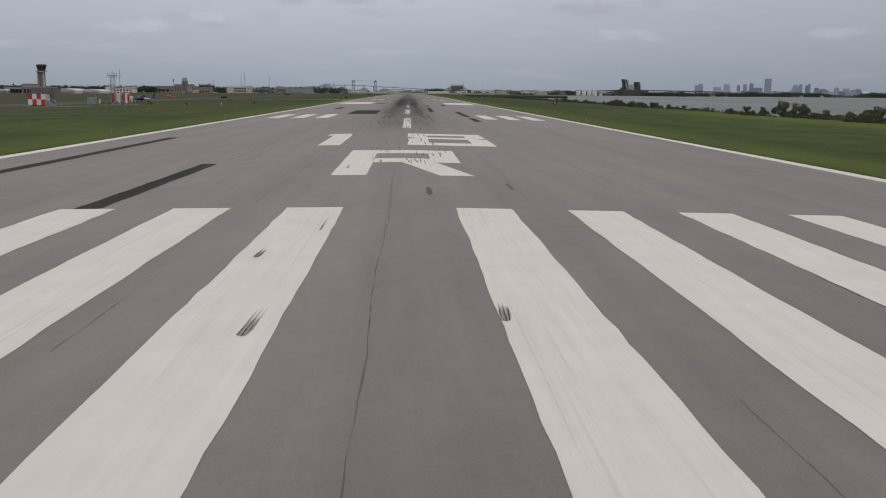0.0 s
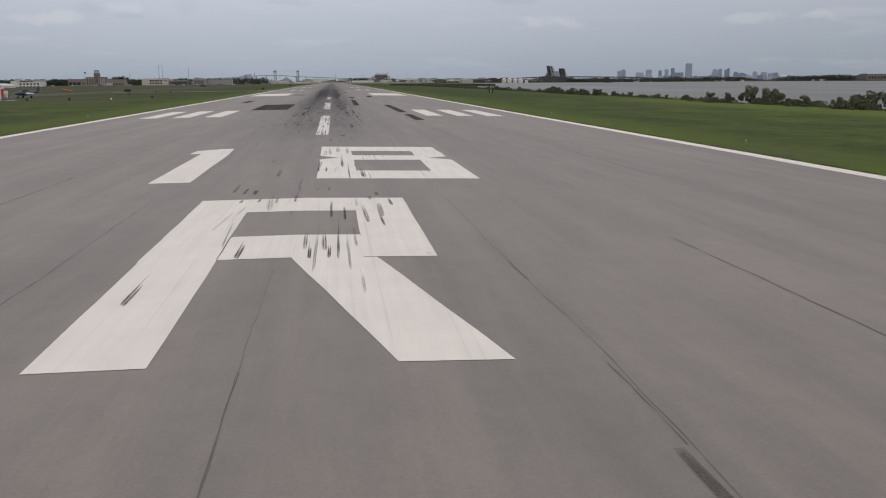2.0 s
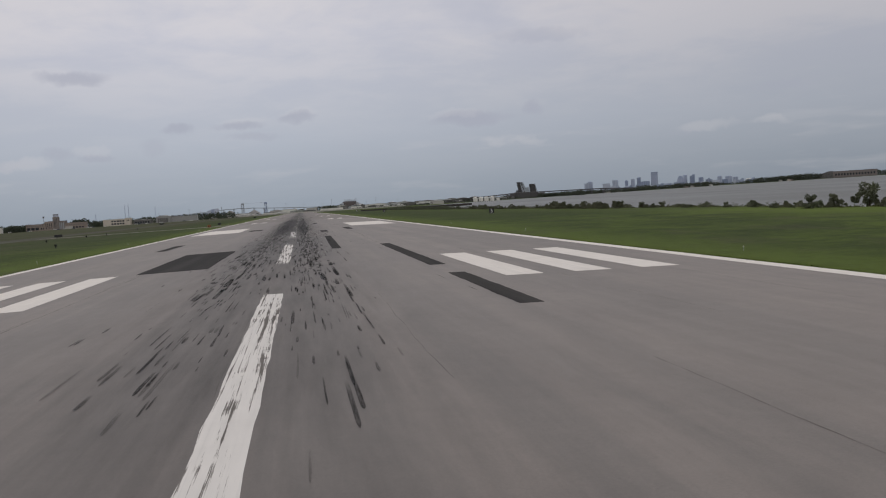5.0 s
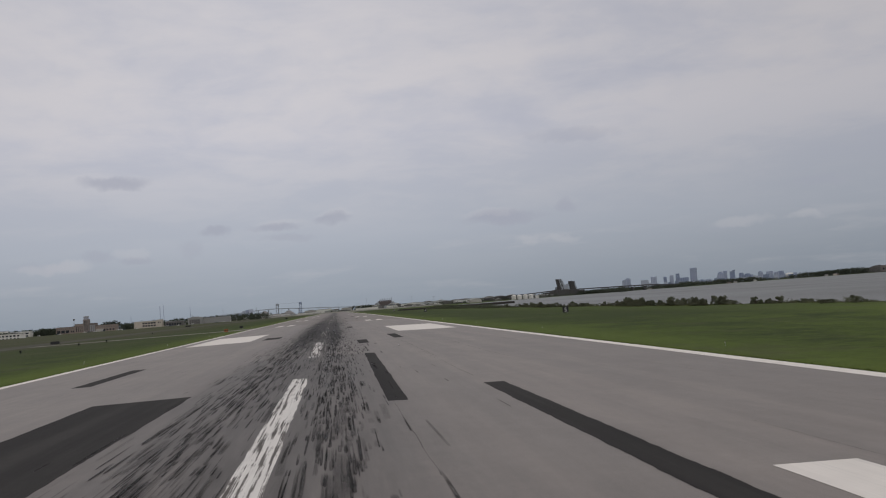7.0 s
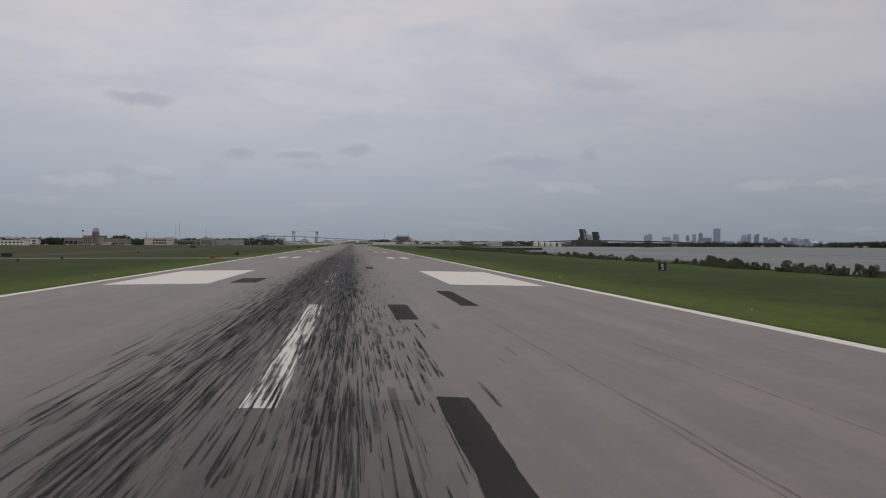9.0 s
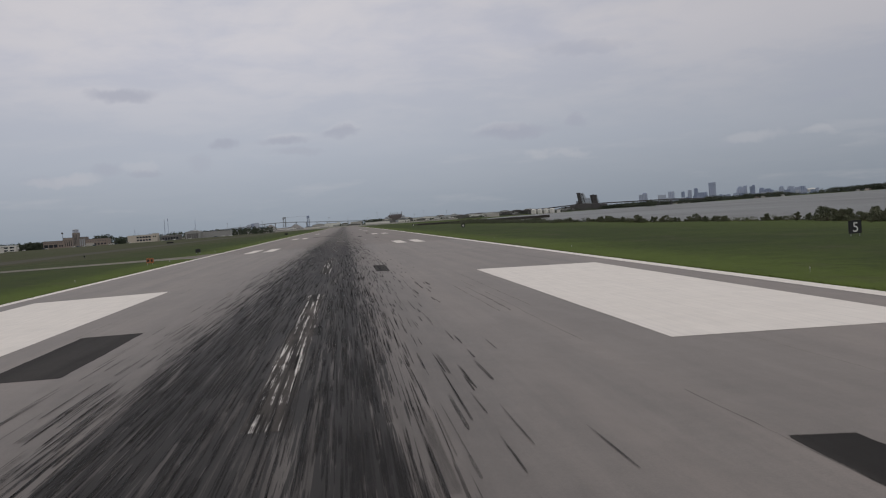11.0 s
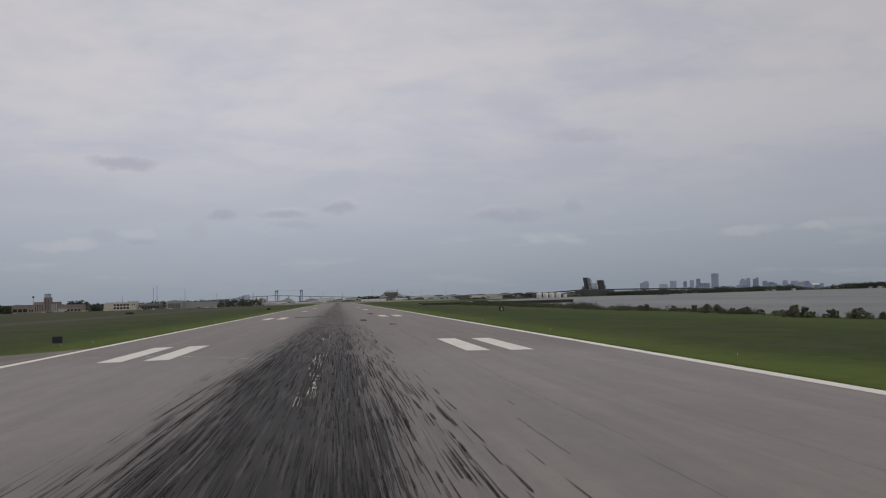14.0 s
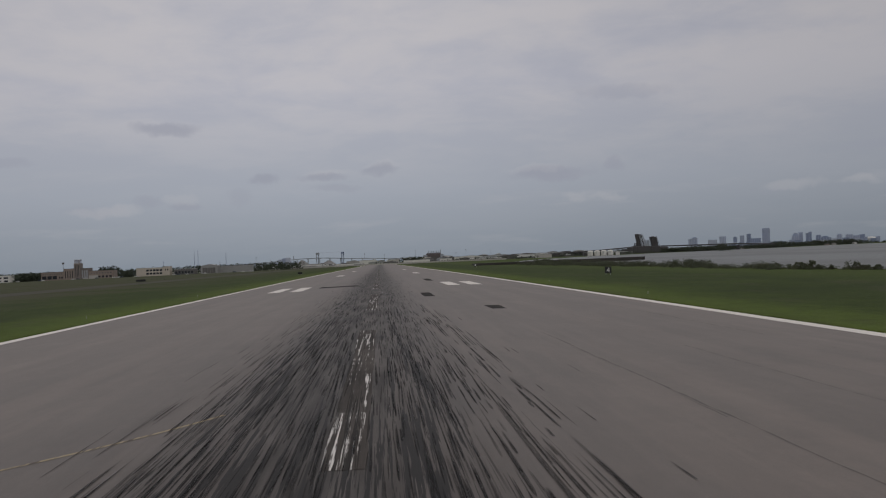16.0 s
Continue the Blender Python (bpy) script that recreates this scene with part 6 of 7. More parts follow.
for x, y, w, h in ((-128, 2290, 84, 4.2), (-212, 2330, 46, 4.8), (-52, 2350, 36, 3.6), (196, 2300, 60, 4.0), (268, 2330, 52, 4.4)):
    shed = house("long_shed", (x, y, ground_z(x, y)), "long low shed with a white metal roof", "shed")
    box_part("wall", (-w / 2, w / 2, 0, 16, -2, h * 0.7), MAT["metalwall"], shed)
    bm = bmesh.new()
    add_prism(bm, [(-w / 2 - 0.6, h * 0.7), (w / 2 + 0.6, h * 0.7), (w / 2 - 1.5, h + 0.6), (-w / 2 + 1.5, h + 0.6)], -0.6, 16.6)
    part("roof", bm, MAT["signwhite"], shed, "white metal roof")
    for k in range(int(w / 9)):
        box_part("door", (-w / 2 + 2 + 9 * k, -w / 2 + 7 + 9 * k, -0.1, 0.05, -0.5, h * 0.55), MAT["roof"], shed)
for x, y, z, top in ((-90, 2900, -4, 26), (-40, 3000, -4, 30), (10, 2900, -3, 24), (60, 2800, -2, 20), (90, 3000, 0, 30), (170, 2700, 0, 18), (210, 2900, 0, 26), (-340, 2600, -6, 24), (-300, 2900, -5, 32), (-450, 2700, -7, 22), (-140, 2800, -4, 22), (260, 2800, 0, 22)):
    up = thing("utility_pole", (x, y, z), "thin tall utility pole on the skyline", "utility pole", "utility poles")
    bm = bmesh.new()
    add_tube(bm, (0, 0, 0), (0, 0, top), 0.35, 0.22, 6)
    add_box(bm, -2.2, 2.2, -0.15, 0.15, top - 2.0, top - 1.6)
    part("shaft", bm, MAT["bridge"], up)


def bascule_bridge():
    ob = thing("bascule_bridge", (-1.2, 2429, -1.7), "dark steel bascule bridge with both leaves raised", "bridge")
    # raised leaves lean back over their piers: the road deck is a dark slab, the trusses under it paler
    def slanted(name, foot, head, w, depth, material):
        bm = bmesh.new()
        vs = [bm.verts.new((p[0] + sx * w * k, sy * depth, p[1])) for p, k in ((foot, 0.5), (head, 0.42)) for sx, sy in ((-1, -1), (1, -1), (1, 1), (-1, 1))]
        for f in ((0, 1, 5, 4), (1, 2, 6, 5), (2, 3, 7, 6), (3, 0, 4, 7), (4, 5, 6, 7), (3, 2, 1, 0)):
            bm.faces.new([vs[k] for k in f])
        bmesh.ops.bevel(bm, geom=bm.edges[:], offset=0.25, segments=1, affect="EDGES")
        part(name, bm, MAT[material], ob)

    def braced(name, foot, head, w, material, r=0.5):
        bm = bmesh.new()
        for y in (-4, 4):
            for side in (-0.5, 0.5):
                add_tube(bm, (foot[0] + side * w, y, foot[1]), (head[0] + side * w * 0.7, y, head[1]), r, n=6)
            for k in range(6):
                ends = []
                for j, side in ((k, 0.5 if k % 2 else -0.5), (k + 1, -0.5 if k % 2 else 0.5)):
                    t = j / 6
                    ends.append((foot[0] + (head[0] - foot[0]) * t + side * w * (1 - 0.3 * t), y, foot[1] + (head[1] - foot[1]) * t))
                add_tube(bm, ends[0], ends[1], r * 0.7, n=5)
        for k in range(7):
            t = k / 6
            x, z = foot[0] + (head[0] - foot[0]) * t, foot[1] + (head[1] - foot[1]) * t
            add_box(bm, x - 0.35, x + 0.35, -4, 4, z - 0.35, z + 0.35)
        part(name, bm, MAT[material], ob)

    slanted("road_deck", (353.0, 4.0), (349.3, 26.3), 4.4, 3.8, "steel")
    braced("raised_leaf", (360.5, 6.0), (353.6, 25.4), 6.4, "bridge", 0.6)
    braced("raised_leaf", (356.5, 6.0), (352.4, 25.8), 5.0, "steel")
    slanted("road_deck", (374.5, 4.0), (371.4, 21.8), 9.4, 3.8, "steel")
    braced("raised_leaf", (375.2, 5.0), (372.0, 22.0), 10.4, "steel", 0.35)
    braced("counterweight_truss", (365.2, 6.0), (364.6, 17.6), 5.4, "bridge", 0.4)
    braced("counterweight_truss", (347.2, 5.0), (349.0, 14.0), 5.0, "steel", 0.45)
    for x0, x1, top in ((328.5, 336.0, 6.4), (336.0, 342.5, 8.6), (342.5, 348.0, 10.0), (348.0, 366.5, 9.6), (366.5, 380.0, 9.2), (380.0, 391.0, 7.6)):
        bm = bmesh.new()
        add_box(bm, x0, x1, -5, 5, -4, top)
        bmesh.ops.bevel(bm, geom=bm.edges[:], offset=0.5, segments=1, affect="EDGES")
        part("pier", bm, MAT["steel"], ob)
    for x0, x1, za, zb in ((120, 228, 3.6, 4.8), (228, 300, 4.8, 7.2), (300, 342, 7.2, 9.4), (382, 490, 9.4, 8.4), (490, 540, 8.4, 6.0)):
        bm = bmesh.new()
        vs = [bm.verts.new(p) for p in ((x0, -4, za - 1.6), (x1, -4, zb - 1.6), (x1, -4, zb), (x0, -4, za), (x0, 4, za - 1.6), (x1, 4, zb - 1.6), (x1, 4, zb), (x0, 4, za))]
        for f in ((0, 1, 2, 3), (7, 6, 5, 4), (3, 2, 6, 7), (4, 5, 1, 0), (0, 3, 7, 4), (1, 5, 6, 2)):
            bm.faces.new([vs[k] for k in f])
        part("approach_span", bm, MAT["steel"], ob)
    for k in range(26):
        x = 130 + 20 * k
        if 336 < x < 386 or x > 500:
            continue
        box_part("support", (x - 0.8, x + 0.8, -3.5, 3.5, -4, (3.0 if x < 240 else 4.2) if x < 340 else 6.0), MAT["steel"], ob)
    ob.scale = (1.474, 1.474, 1.474)


bascule_bridge()


def tank(x, y, r, h):
    ob = thing("storage_tank", (x, y, 1.0), "white domed storage tank by the bridge", "tank", "white tanks by the bridge")
    bm = bmesh.new()
    add_lathe(bm, ((r, -3), (r, h * 0.72), (r * 0.86, h * 0.90), (r * 0.5, h * 1.0), (0.1, h * 1.03)), (0, 0, 0), 24)
    part("shell", bm, MAT["whitewall"], ob)
    bm = bmesh.new()
    add_tube(bm, (-r * 0.3, -r * 0.97, -2), (-r * 0.3, -r * 0.97, h * 0.75), 0.15, n=5)
    part("ladder", bm, MAT["galv"], ob)


for k in range(4):
    tank(361.5 + 11.8 * k, 2160, 4.7, 6.2 - 0.1 * k)
tank_shed = house("tank_shed", (408, 2164, 0), "small white shed beside the tanks", "shed")
block(tank_shed, "wall", (0, 6, 0, 5, -3, 3.5), "whitewall", roof="palroof")

dock = thing("dock", (0, 1085, 0), "long dark timber dock over the water", "dock")
bm = bmesh.new()
add_box(bm, 60, 169, 0, 22, -1.3, -0.2)
part("deck", bm, MAT["timber"], dock)
for k in range(20):
    bm = bmesh.new()
    add_tube(bm, (92 + 4.0 * k, 0.6, -5), (92 + 4.0 * k, 0.6, -0.6), 0.3, n=7)
    part("pile", bm, MAT["timber"], dock)
box_part("fascia", (60, 169.2, -0.4, -0.02, -2.1, -0.1), MAT["timber"], dock)
box_part("lower_walkway", (110, 158, -6.0, -0.4, -2.2, -1.75), MAT["timber"], dock)
jetty = thing("low_jetty", (0, 1010, 0), "pale low concrete slab at the waterline", "jetty")
box_part("slab", (94, 138, 0, 6, -3.2, -1.95), MAT["concrete"], jetty)


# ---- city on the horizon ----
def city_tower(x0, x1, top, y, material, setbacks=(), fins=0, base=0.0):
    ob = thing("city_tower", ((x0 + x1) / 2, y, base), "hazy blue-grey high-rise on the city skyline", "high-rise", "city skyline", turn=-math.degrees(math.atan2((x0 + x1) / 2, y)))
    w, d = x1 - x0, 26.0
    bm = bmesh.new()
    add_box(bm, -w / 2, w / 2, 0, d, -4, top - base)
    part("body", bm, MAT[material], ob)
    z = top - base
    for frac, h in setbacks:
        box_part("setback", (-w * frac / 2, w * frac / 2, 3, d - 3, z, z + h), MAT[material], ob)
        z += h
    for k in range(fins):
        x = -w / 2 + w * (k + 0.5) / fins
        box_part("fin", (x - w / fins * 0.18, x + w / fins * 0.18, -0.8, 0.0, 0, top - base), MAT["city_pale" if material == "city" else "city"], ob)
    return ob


SKY = 4850.0
UNIT = 0.9180            # metres on the skyline for one step of the table
LINE = 1128.0            # x of the table's zero
# tower tones already hold the blue-grey of the haze
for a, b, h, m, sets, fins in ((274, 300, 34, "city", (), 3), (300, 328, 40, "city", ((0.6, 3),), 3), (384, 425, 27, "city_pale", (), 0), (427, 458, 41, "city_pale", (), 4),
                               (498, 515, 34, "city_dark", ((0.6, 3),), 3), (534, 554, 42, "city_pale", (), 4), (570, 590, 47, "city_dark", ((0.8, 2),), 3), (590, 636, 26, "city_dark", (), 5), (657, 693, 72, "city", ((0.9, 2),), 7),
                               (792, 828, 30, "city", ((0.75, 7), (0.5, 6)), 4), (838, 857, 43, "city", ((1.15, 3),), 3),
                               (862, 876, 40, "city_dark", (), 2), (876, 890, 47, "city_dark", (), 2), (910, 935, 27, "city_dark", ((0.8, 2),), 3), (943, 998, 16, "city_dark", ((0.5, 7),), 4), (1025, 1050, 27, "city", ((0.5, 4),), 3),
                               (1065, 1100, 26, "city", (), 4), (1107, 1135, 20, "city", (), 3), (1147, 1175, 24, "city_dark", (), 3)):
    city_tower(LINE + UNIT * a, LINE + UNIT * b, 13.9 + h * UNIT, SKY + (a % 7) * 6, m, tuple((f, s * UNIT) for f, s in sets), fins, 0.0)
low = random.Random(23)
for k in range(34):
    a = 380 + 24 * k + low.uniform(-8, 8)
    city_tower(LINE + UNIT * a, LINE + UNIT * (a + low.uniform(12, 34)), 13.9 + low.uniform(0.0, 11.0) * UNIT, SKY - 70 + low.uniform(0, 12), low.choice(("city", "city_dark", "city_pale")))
dome = thing("stadium_dome", (LINE + UNIT * 1200, SKY, 6.0), "white low stadium dome beyond the trees", "stadium")
bm = bmesh.new()
add_lathe(bm, ((26, 0), (26, 10), (22, 14), (14, 17), (4, 18.5)), (0, 20, 0), 28)
part("roof", bm, MAT["palroof"], dome)
hall = house("lakeside_hall", (1672, 3000, -1.2), "long low brown hall among trees on the far shore", "building", turn=-29)
block(hall, "wall", (-34, 92, 0, 40, 0, 19.0), "tan_dark", roof="roof")
windows(hall, -30, 88, -0.3, 6.0, 12.0, 14, 1.6)
bm = bmesh.new()
add_prism(bm, [(-82, 0), (-34, 0), (-34, 21.5), (-52, 20.0), (-70, 13.5), (-82, 9.0)], 0, 38)
part("sloping_wing", bm, MAT["roof"], hall)
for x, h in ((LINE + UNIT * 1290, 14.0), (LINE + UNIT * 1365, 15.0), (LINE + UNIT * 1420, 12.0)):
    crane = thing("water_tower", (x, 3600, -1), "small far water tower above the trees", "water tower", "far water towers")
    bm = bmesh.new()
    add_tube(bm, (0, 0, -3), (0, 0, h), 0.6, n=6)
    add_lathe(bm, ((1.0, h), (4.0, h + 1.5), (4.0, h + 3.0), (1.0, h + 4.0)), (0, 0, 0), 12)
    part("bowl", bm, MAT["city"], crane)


# ---- plants ----
def leaf_cloud(rng, clumps, leaves, size):
    """Loose clumps of small leaf blades as two lists, for one mesh."""
    verts, faces = [], []
    for cx, cy, cz, r in clumps:
        for _ in range(leaves):
            while True:
                v = Vector((rng.uniform(-1, 1), rng.uniform(-1, 1), rng.uniform(-1, 1)))
                if 0.2 < v.length < 1:
                    break
            v = v * (0.65 + 0.35 * rng.random()) * r
            c = Vector((cx + v.x, cy + v.y, cz + v.z * 0.85))
            a = Vector((rng.uniform(-1, 1), rng.uniform(-1, 1), rng.uniform(-0.6, 1))).normalized()
            b = a.cross(Vector((rng.uniform(-1, 1), rng.uniform(-1, 1), rng.uniform(-1, 1)))).normalized()
            s = size * rng.uniform(0.6, 1.4)
            n = len(verts)
            verts += [tuple(c - a * s), tuple(c + b * s * 0.45), tuple(c + a * s), tuple(c - b * s * 0.45)]
            faces.append((n, n + 1, n + 2, n + 3))
    return verts, faces


def make_shrub(rng, height, spread, at, label):
    ob = thing("shrub", at, label, "shrub", "shrubs along the lake shore")
    bm = bmesh.new()
    tips = []
    for _ in range(6):
        a, lean = rng.uniform(0, 6.28), rng.uniform(0.15, 0.6) * spread
        mid = (math.cos(a) * lean * 0.4, math.sin(a) * lean * 0.4, height * 0.35)
        tip = (math.cos(a) * lean, math.sin(a) * lean, height * rng.uniform(0.55, 0.9))
        add_tube(bm, (0, 0, -0.5), mid, 0.07, 0.05, 5)
        add_tube(bm, mid, tip, 0.05, 0.015, 5)
        tips.append(tip)
    part("stems", bm, MAT["bark"], ob)
    clumps = [(x, y, z, rng.uniform(0.22, 0.40) * min(spread, height * 0.8)) for x, y, z in tips]
    for _ in range(16):
        a, d = rng.uniform(0, 6.28), spread * math.sqrt(rng.random()) * 0.9
        z = height * rng.uniform(0.1, 0.75) * (1 - 0.45 * (d / spread) ** 2)
        clumps.append((math.cos(a) * d, math.sin(a) * d, z, rng.uniform(0.12, 0.30) * min(spread, height * 0.8)))
    verts, faces = leaf_cloud(rng, clumps, 130, 0.10 + 0.020 * height)
    fo = arrays_ob("foliage", verts, faces, MAT["leaf"], ob)
    return ob


rng = random.Random(11)
kinds = []
for k, (h, s) in enumerate(((1.6, 1.7), (2.3, 2.0), (3.0, 2.4), (3.9, 2.8), (2.6, 1.3), (1.9, 2.6))):
    x, y = 86.0, 120.0 + 8 * k
    kinds.append(make_shrub(rng, h, s, on_ground(x, y), "dense dark green shrub on the lake shore"))


def shrub_at(k, x, y, size):
    m = pose(*on_ground(x, y, -0.15), 0, 0, rng.uniform(0, 360))
    c = copy_thing(kinds[k], m)
    c.scale = (size, size, size * rng.uniform(0.85, 1.15))


# a taller thicket early on, low and broken further along
for x, y, k, s in ((89, 252, 3, 1.0), (91, 246, 3, 1.05), (87, 258, 2, 0.72), (90, 238, 2, 0.9), (92, 206, 3, 0.95), (91, 198, 3, 1.0), (89, 190, 2, 1.1), (93, 214, 2, 0.9)):
    shrub_at(k, x, y, s)
for _ in range(72):
    y = rng.uniform(150, 360)
    shrub_at(rng.choice((0, 0, 1, 2, 5, 5)), shore(y) - rng.uniform(0.5, 8.0), y, rng.uniform(0.6, 0.95) * (1.0 - 0.42 * ease(y, 255, 268)))
for _ in range(165):
    y = 345 + 335 * rng.random()
    gap = noise.noise((y * 0.03, 3.0, 0))
    shrub_at(rng.choice((0, 0, 1, 2, 4, 5)), shore(y) - rng.uniform(0.0, 6.0), y, rng.uniform(0.62, 1.0) * (0.95 + 0.5 * gap) * (1.0 - 0.22 * ease(y, 430, 490)))


def woods(name, spots, label, size, leaves, blade, tone="leaf_far"):
    """Far trees: trunks and crowns of loose clumps, too many and too far to count."""
    r = random.Random(len(spots))
    verts, faces = [], []
    for x, y, z, h in spots:
        n = len(verts)
        verts += [(x - 0.25, y, z - 1), (x + 0.25, y, z - 1), (x + 0.15, y, z + h * 0.5), (x - 0.15, y, z + h * 0.5)]
        faces.append((n, n + 1, n + 2, n + 3))
        clumps = [(x + r.gauss(0, 0.30) * h * size, y + r.gauss(0, 0.3) * h * size, z + h * r.uniform(0.08, 0.82), h * r.uniform(0.18, 0.30) * size) for _ in range(9)]
        v, f = leaf_cloud(r, clumps, leaves, blade * h)
        n = len(verts)
        verts += v
        faces += [tuple(i + n for i in q) for q in f]
    ob = arrays_ob(name, verts, faces, MAT[tone])
    return tagged(ob, label, "trees", kind="stuff")


spots = []
for _ in range(230):
    y = rng.uniform(150, 720)
    x = shore(y) - rng.uniform(0.0, 5.5)
    spots.append((x, y, ground_z(x, y) - 0.15, rng.uniform(0.7, 1.7) * (1.0 - 0.25 * ease(y, 255, 268) * (1 - ease(y, 360, 390)))))
woods("shore_thicket", spots, "low tangled undergrowth among the lake shore shrubs", 1.5, 36, 0.055, "leaf")
spots = []
for _ in range(520):
    y = rng.uniform(640, 1060)
    x = shore(y) - abs(rng.gauss(0, 5.0 + 4.0 * ease(y, 800, 1050)))
    spots.append((x, y, ground_z(x, y) - 0.2, rng.uniform(1.0, 3.2) * (0.8 + 0.4 * ease(y, 800, 1100)) * (0.85 + 0.75 * noise.noise((x * 0.05, y * 0.03, 2.0)))))
woods("shore_scrub", spots, "low olive scrub along the lake shore", 1.4, 34, 0.060, "scrub")
r = random.Random(5)
spots = []
FAR_X, FAR_Y = (520, 616, 1270, 1600, 2600), (1800, 2432, 2986, 3010, 3060)
for k in range(1500):         # across the lake
    x = r.uniform(540, 2500)
    y = float(np.interp(x, FAR_X, FAR_Y)) + r.uniform(8, 60)
    lump = noise.noise((x * 0.012, 0.5, 0))
    h = (r.uniform(8, 12) + 5.0 * ease(x, 1330, 1480)) * (1.0 + 0.6 * lump)
    h *= 1.0 + 0.15 * ease(x, 1180, 1300)
    if x < 900:
        h *= 0.75
    spots.append((x, y, -1.2, h))
woods("far_shore_trees", spots, "dark hazy treeline along the far lake shore", 1.0, 9, 0.075)
spots = []
for k in range(260):          # land below the city and round the bridge
    x = r.uniform(560, 1300)
    y = r.uniform(2440 + (x - 560) * 0.6, 3100)
    if x > shore(y) - 5:
        continue
    spots.append((x, y, -1.0, r.uniform(5, 10)))
for k in range(240):
    x = r.uniform(120, 560)
    y = r.uniform(2180, 2420)
    if x < shore(y) - 10 and not (350 < x < 420 and y < 2200):
        spots.append((x, y, -1.3, r.uniform(3, 6.5)))
for k in range(330):
    x = r.uniform(480, 900)
    spots.append((x, 2445 + r.uniform(0, 50) + max(0.0, x - 700) * 0.8, -1.2, r.uniform(6, 11.0)))
for k in range(170):
    spots.append((r.uniform(560, 670), 2414 + r.uniform(-6, 6), -1.4, r.uniform(5, 9.5)))
woods("bridge_trees", spots, "dark scrub and trees round the bridge approaches", 1.1, 9, 0.085)
spots = []
for k in range(420):          # behind the terminal and hangars
    x = r.uniform(-1000, -110)
    y = r.uniform(1790, 2000)
    g = max(0.0, noise.noise((x * 0.014, 9.0, 0)))
    spots.append((x, y, ground_z(x, y), r.uniform(10.5, 13) + 4 * g))
for k in range(60):           # dark clump beside the office
    spots.append((r.uniform(-443, -422), r.uniform(1706, 1740), -4.0, r.uniform(10, 12.5)))
for k in range(14):
    spots.append((r.uniform(-315, -302), r.uniform(1690, 1706), -3.2, r.uniform(8, 10)))
for k in range(24):
    spots.append((r.uniform(-533, -495), r.uniform(1706, 1740), -4.2, r.uniform(10, 13)))
for k in range(10):
    spots.append((r.gauss(-345, 2), r.gauss(1748, 3), -3.0, r.uniform(15, 18)))
for k in range(180):          # behind the control tower
    x = r.uniform(-620, -420)
    spots.append((x, r.uniform(1420, 1600), ground_z(x, 1500), r.uniform(7, 10)))
for k in range(60):
    spots.append((r.uniform(-230, -165), r.uniform(2420, 2460), -6.0, r.uniform(6, 10)))
for k in range(30):
    spots.append((r.uniform(45, 84), r.uniform(2490, 2520), 1.0, r.uniform(7, 11)))
for k in range(110):
    x = r.uniform(-420, 420)
    spots.append((x, r.uniform(2500, 3200), -4.0 + 4 * ease(x, -200, 200), r.uniform(4, 9)))
woods("airport_trees", spots, "dark green trees behind the airport buildings", 1.0, 16, 0.075)


r2 = random.Random(17)
spots = []
for k in range(300):          # low scrub along the far fence
    x = r2.uniform(-330, -70) if k % 3 else r2.uniform(40, 300)
    if noise.noise((x * 0.02, 4.0, 0)) > -0.1:
        spots.append((x, r2.uniform(2230, 2300), ground_z(x, 2250), r2.uniform(1.5, 3.8)))
woods("fence_scrub", spots, "low dark scrub along the far fence", 1.5, 22, 0.11)


# shore stones and ragged turf along the pavement
def shore_stones():
    r = random.Random(3)
    kinds = []
    for _ in range(5):
        bm = bmesh.new()
        bmesh.ops.create_icosphere(bm, subdivisions=1, radius=0.5)
        for v in bm.verts:
            v.co *= r.uniform(0.7, 1.2)
            v.co.z *= 0.7
        kinds.append(mesh_from("stone", bm, MAT["rock"]))
    bank = thing("rock_bank", (0, 0, 0), "grey broken stones along the waterline", "rocks")
    for k in range(260):
        y = r.uniform(180, 760)
        x = shore(y) + r.uniform(-0.5, 4.0)
        o = new("stone", kinds[k % 5])
        o.parent = bank
        o.matrix_basis = pose(x, y, max(ground_z(x, y), WATER_Z - 0.2) + 0.1, 0, 0, r.uniform(0, 360))
        s = r.uniform(0.5, 1.5)
        o.scale = (s, s * 1.2, s)


shore_stones()


def turf():
    r = random.Random(4)
    verts, faces = [], []
    for side in (-1, 1):
        for _ in range(9000):
            y = r.uniform(10, 640)
            d = r.random() ** 2.0 * 0.5
            x = side * (RUNWAY_HALF - 0.06 + d)
            z = ground_z(side * max(abs(x), RUNWAY_HALF + 0.05), y)
            a, h, w = r.uniform(0, 3.14), r.uniform(0.01, 0.04), r.uniform(0.05, 0.14)
            dx, dy, lx, ly = math.cos(a) * w, math.sin(a) * w, r.uniform(-0.06, 0.06), r.uniform(-0.06, 0.06)
            n = len(verts)
            verts += [(x - dx, y - dy, z - 0.03), (x + dx, y + dy, z - 0.03), (x + lx + dx * 0.5, y + ly + dy * 0.5, z + h), (x + lx - dx * 0.3, y + ly, z + h * 1.2)]
            faces.append((n, n + 1, n + 2, n + 3))
    ob = arrays_ob("grass_tufts", verts, faces, MAT["grass"])
    tagged(ob, "ragged grass tufts along the runway edges", "grass", kind="stuff")


turf()


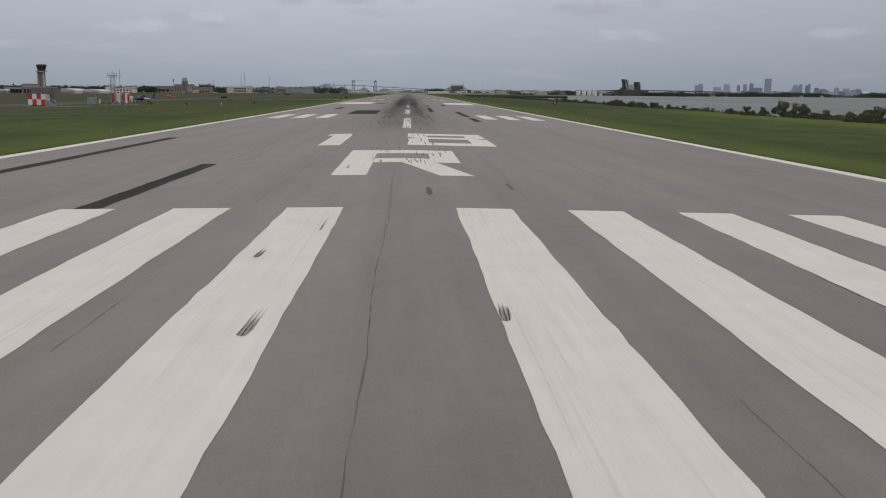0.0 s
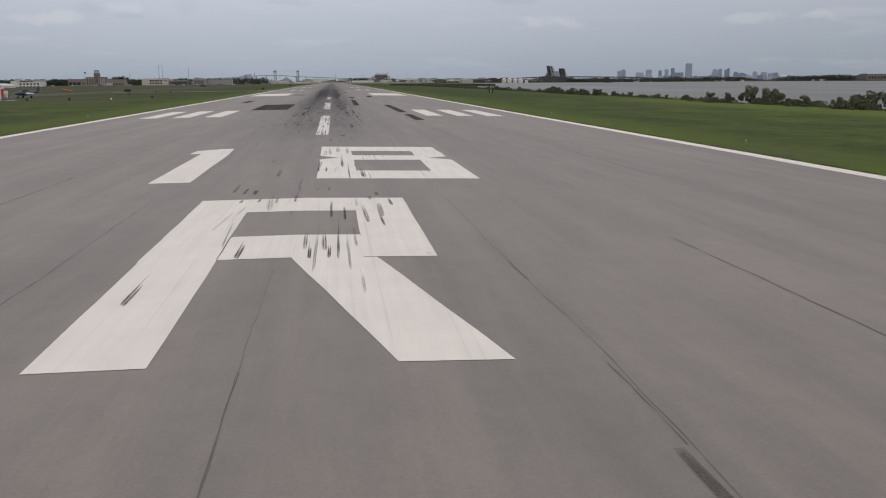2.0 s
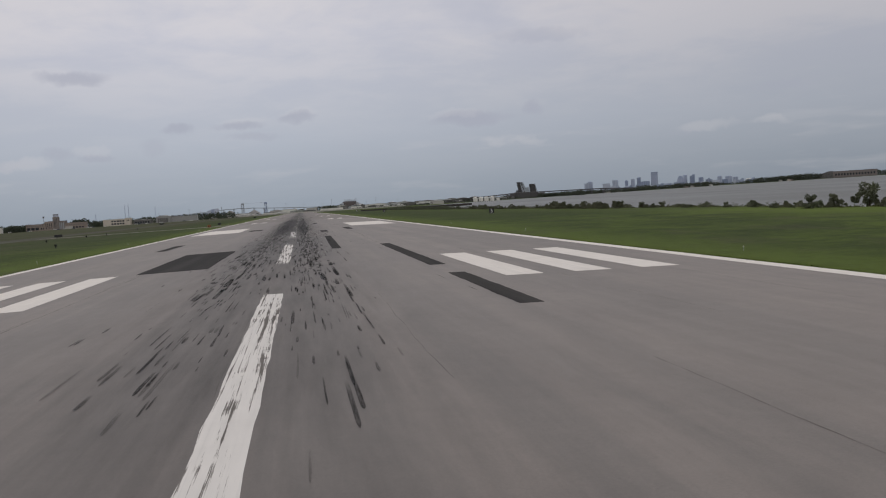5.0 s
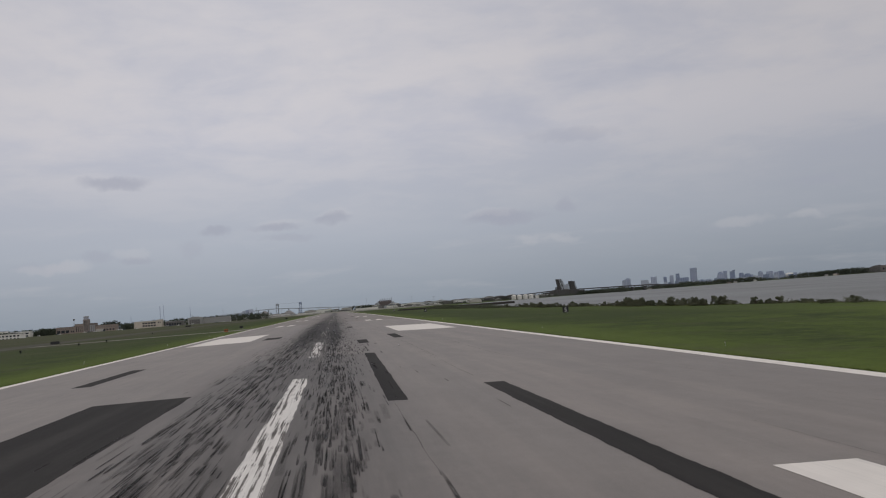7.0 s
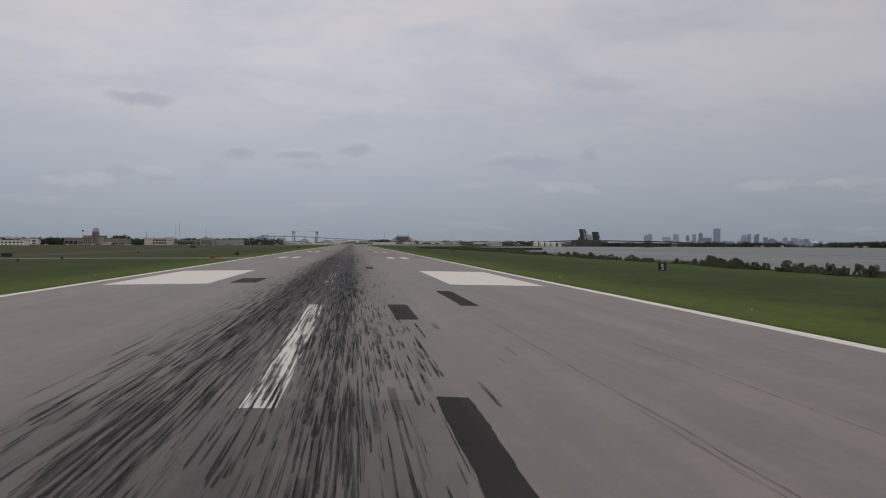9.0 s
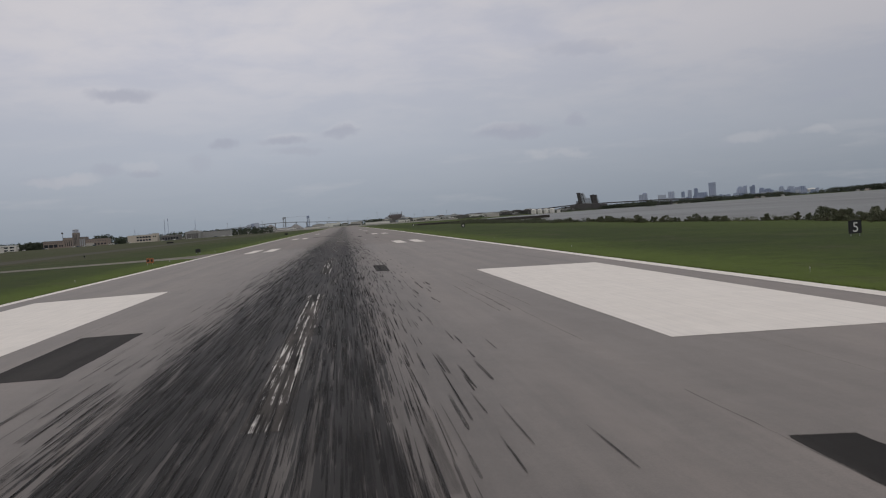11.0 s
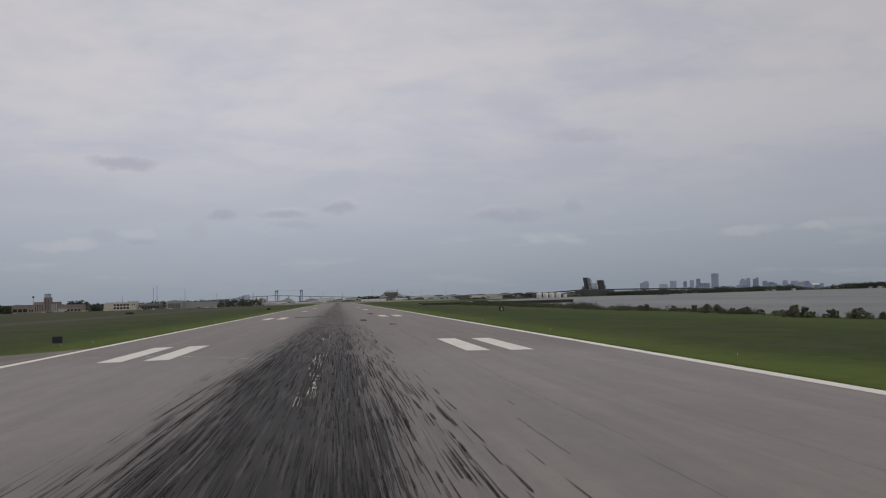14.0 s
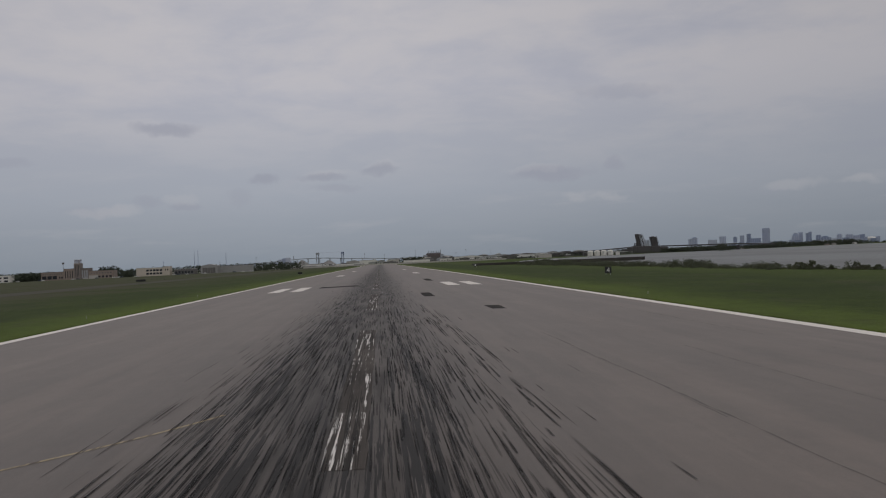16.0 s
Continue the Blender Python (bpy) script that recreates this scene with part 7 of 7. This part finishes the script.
def shore_grass():
    """Tall overgrown grass between the mown field and the water."""
    r = random.Random(14)
    verts, faces = [], []
    for _ in range(52000):
        y = 140 + 760 * r.random()
        inland = abs(r.gauss(0, 4.5))
        x = shore(y) - inland + 1.5
        z = ground_z(x, y)
        if z < WATER_Z:
            continue
        h, w, a = r.uniform(0.35, 1.05) * (1.0 - 0.8 * min(1.0, inland / 7.0)) * (0.7 + 0.6 * noise.noise((x * 0.2, y * 0.2, 0))), r.uniform(0.05, 0.12), r.uniform(0, 3.14)
        dx, dy, lx, ly = math.cos(a) * w, math.sin(a) * w, r.uniform(-0.25, 0.25), r.uniform(-0.25, 0.25)
        n = len(verts)
        verts += [(x - dx, y - dy, z - 0.05), (x + dx, y + dy, z - 0.05), (x + lx, y + ly, z + h)]
        faces.append((n, n + 1, n + 2))
    tagged(arrays_ob("shore_grass", verts, faces, MAT["reed"]), "tall olive grass along the lake shore", "grass", kind="stuff")


shore_grass()


# small pale houses and a beach along the far shore
r = random.Random(21)
for k in range(11):
    x = r.uniform(640, 1500)
    y = float(np.interp(x, FAR_X, FAR_Y)) + 3.0
    w, h = r.uniform(5, 13), r.uniform(2.2, 4.2)
    ob = thing("shore_house", (x, y, -1.2), "small pale house on the far lake shore", "house", "far shore houses")
    box_part("wall", (-w / 2, w / 2, 0, 7, -1, h), MAT[r.choice(("whitewall", "cream", "concrete", "tan"))], ob)
    bm = bmesh.new()
    add_prism(bm, [(-w / 2 - 0.4, h), (w / 2 + 0.4, h), (0, h + 1.4)], -0.4, 7.4)
    part("roof", bm, MAT[r.choice(("roof", "palroof", "tan_dark"))], ob)


# low works, yards and sheds beyond the end of the runway
r = random.Random(33)
for k in range(130):
    x = r.uniform(-420, 520)
    y = r.uniform(2160, 3000)
    if x > shore(y) - 15 or (-20 < x < 20 and y < 2200):
        continue
    w, d, h = r.uniform(8, 34), r.uniform(8, 20), r.uniform(2.5, 6.5) + 3.5 * ease(y, 2400, 2900)
    base = -5.5 + 4.5 * ease(x, -300, 150) + 1.5 * ease(y, 2300, 2900)
    tone = r.choice(("roof", "works", "steel")) if x > 300 else r.choice(("whitewall", "whitewall", "signwhite", "concrete", "roof", "works", "bridge"))
    ob = thing("works_shed", (x, y, base), "low industrial shed in the works beyond the runway", "shed", "works sheds")
    box_part("wall", (-w / 2, w / 2, 0, d, -6, h), MAT[tone], ob)
    bm = bmesh.new()
    add_prism(bm, [(-w / 2 - 0.3, h), (w / 2 + 0.3, h), (w / 2 * r.uniform(-0.2, 0.2), h + r.uniform(0.6, 2.0))], -0.3, d + 0.3)
    part("roof", bm, MAT[r.choice(("palroof", "palroof", "roof", "metalwall"))], ob)
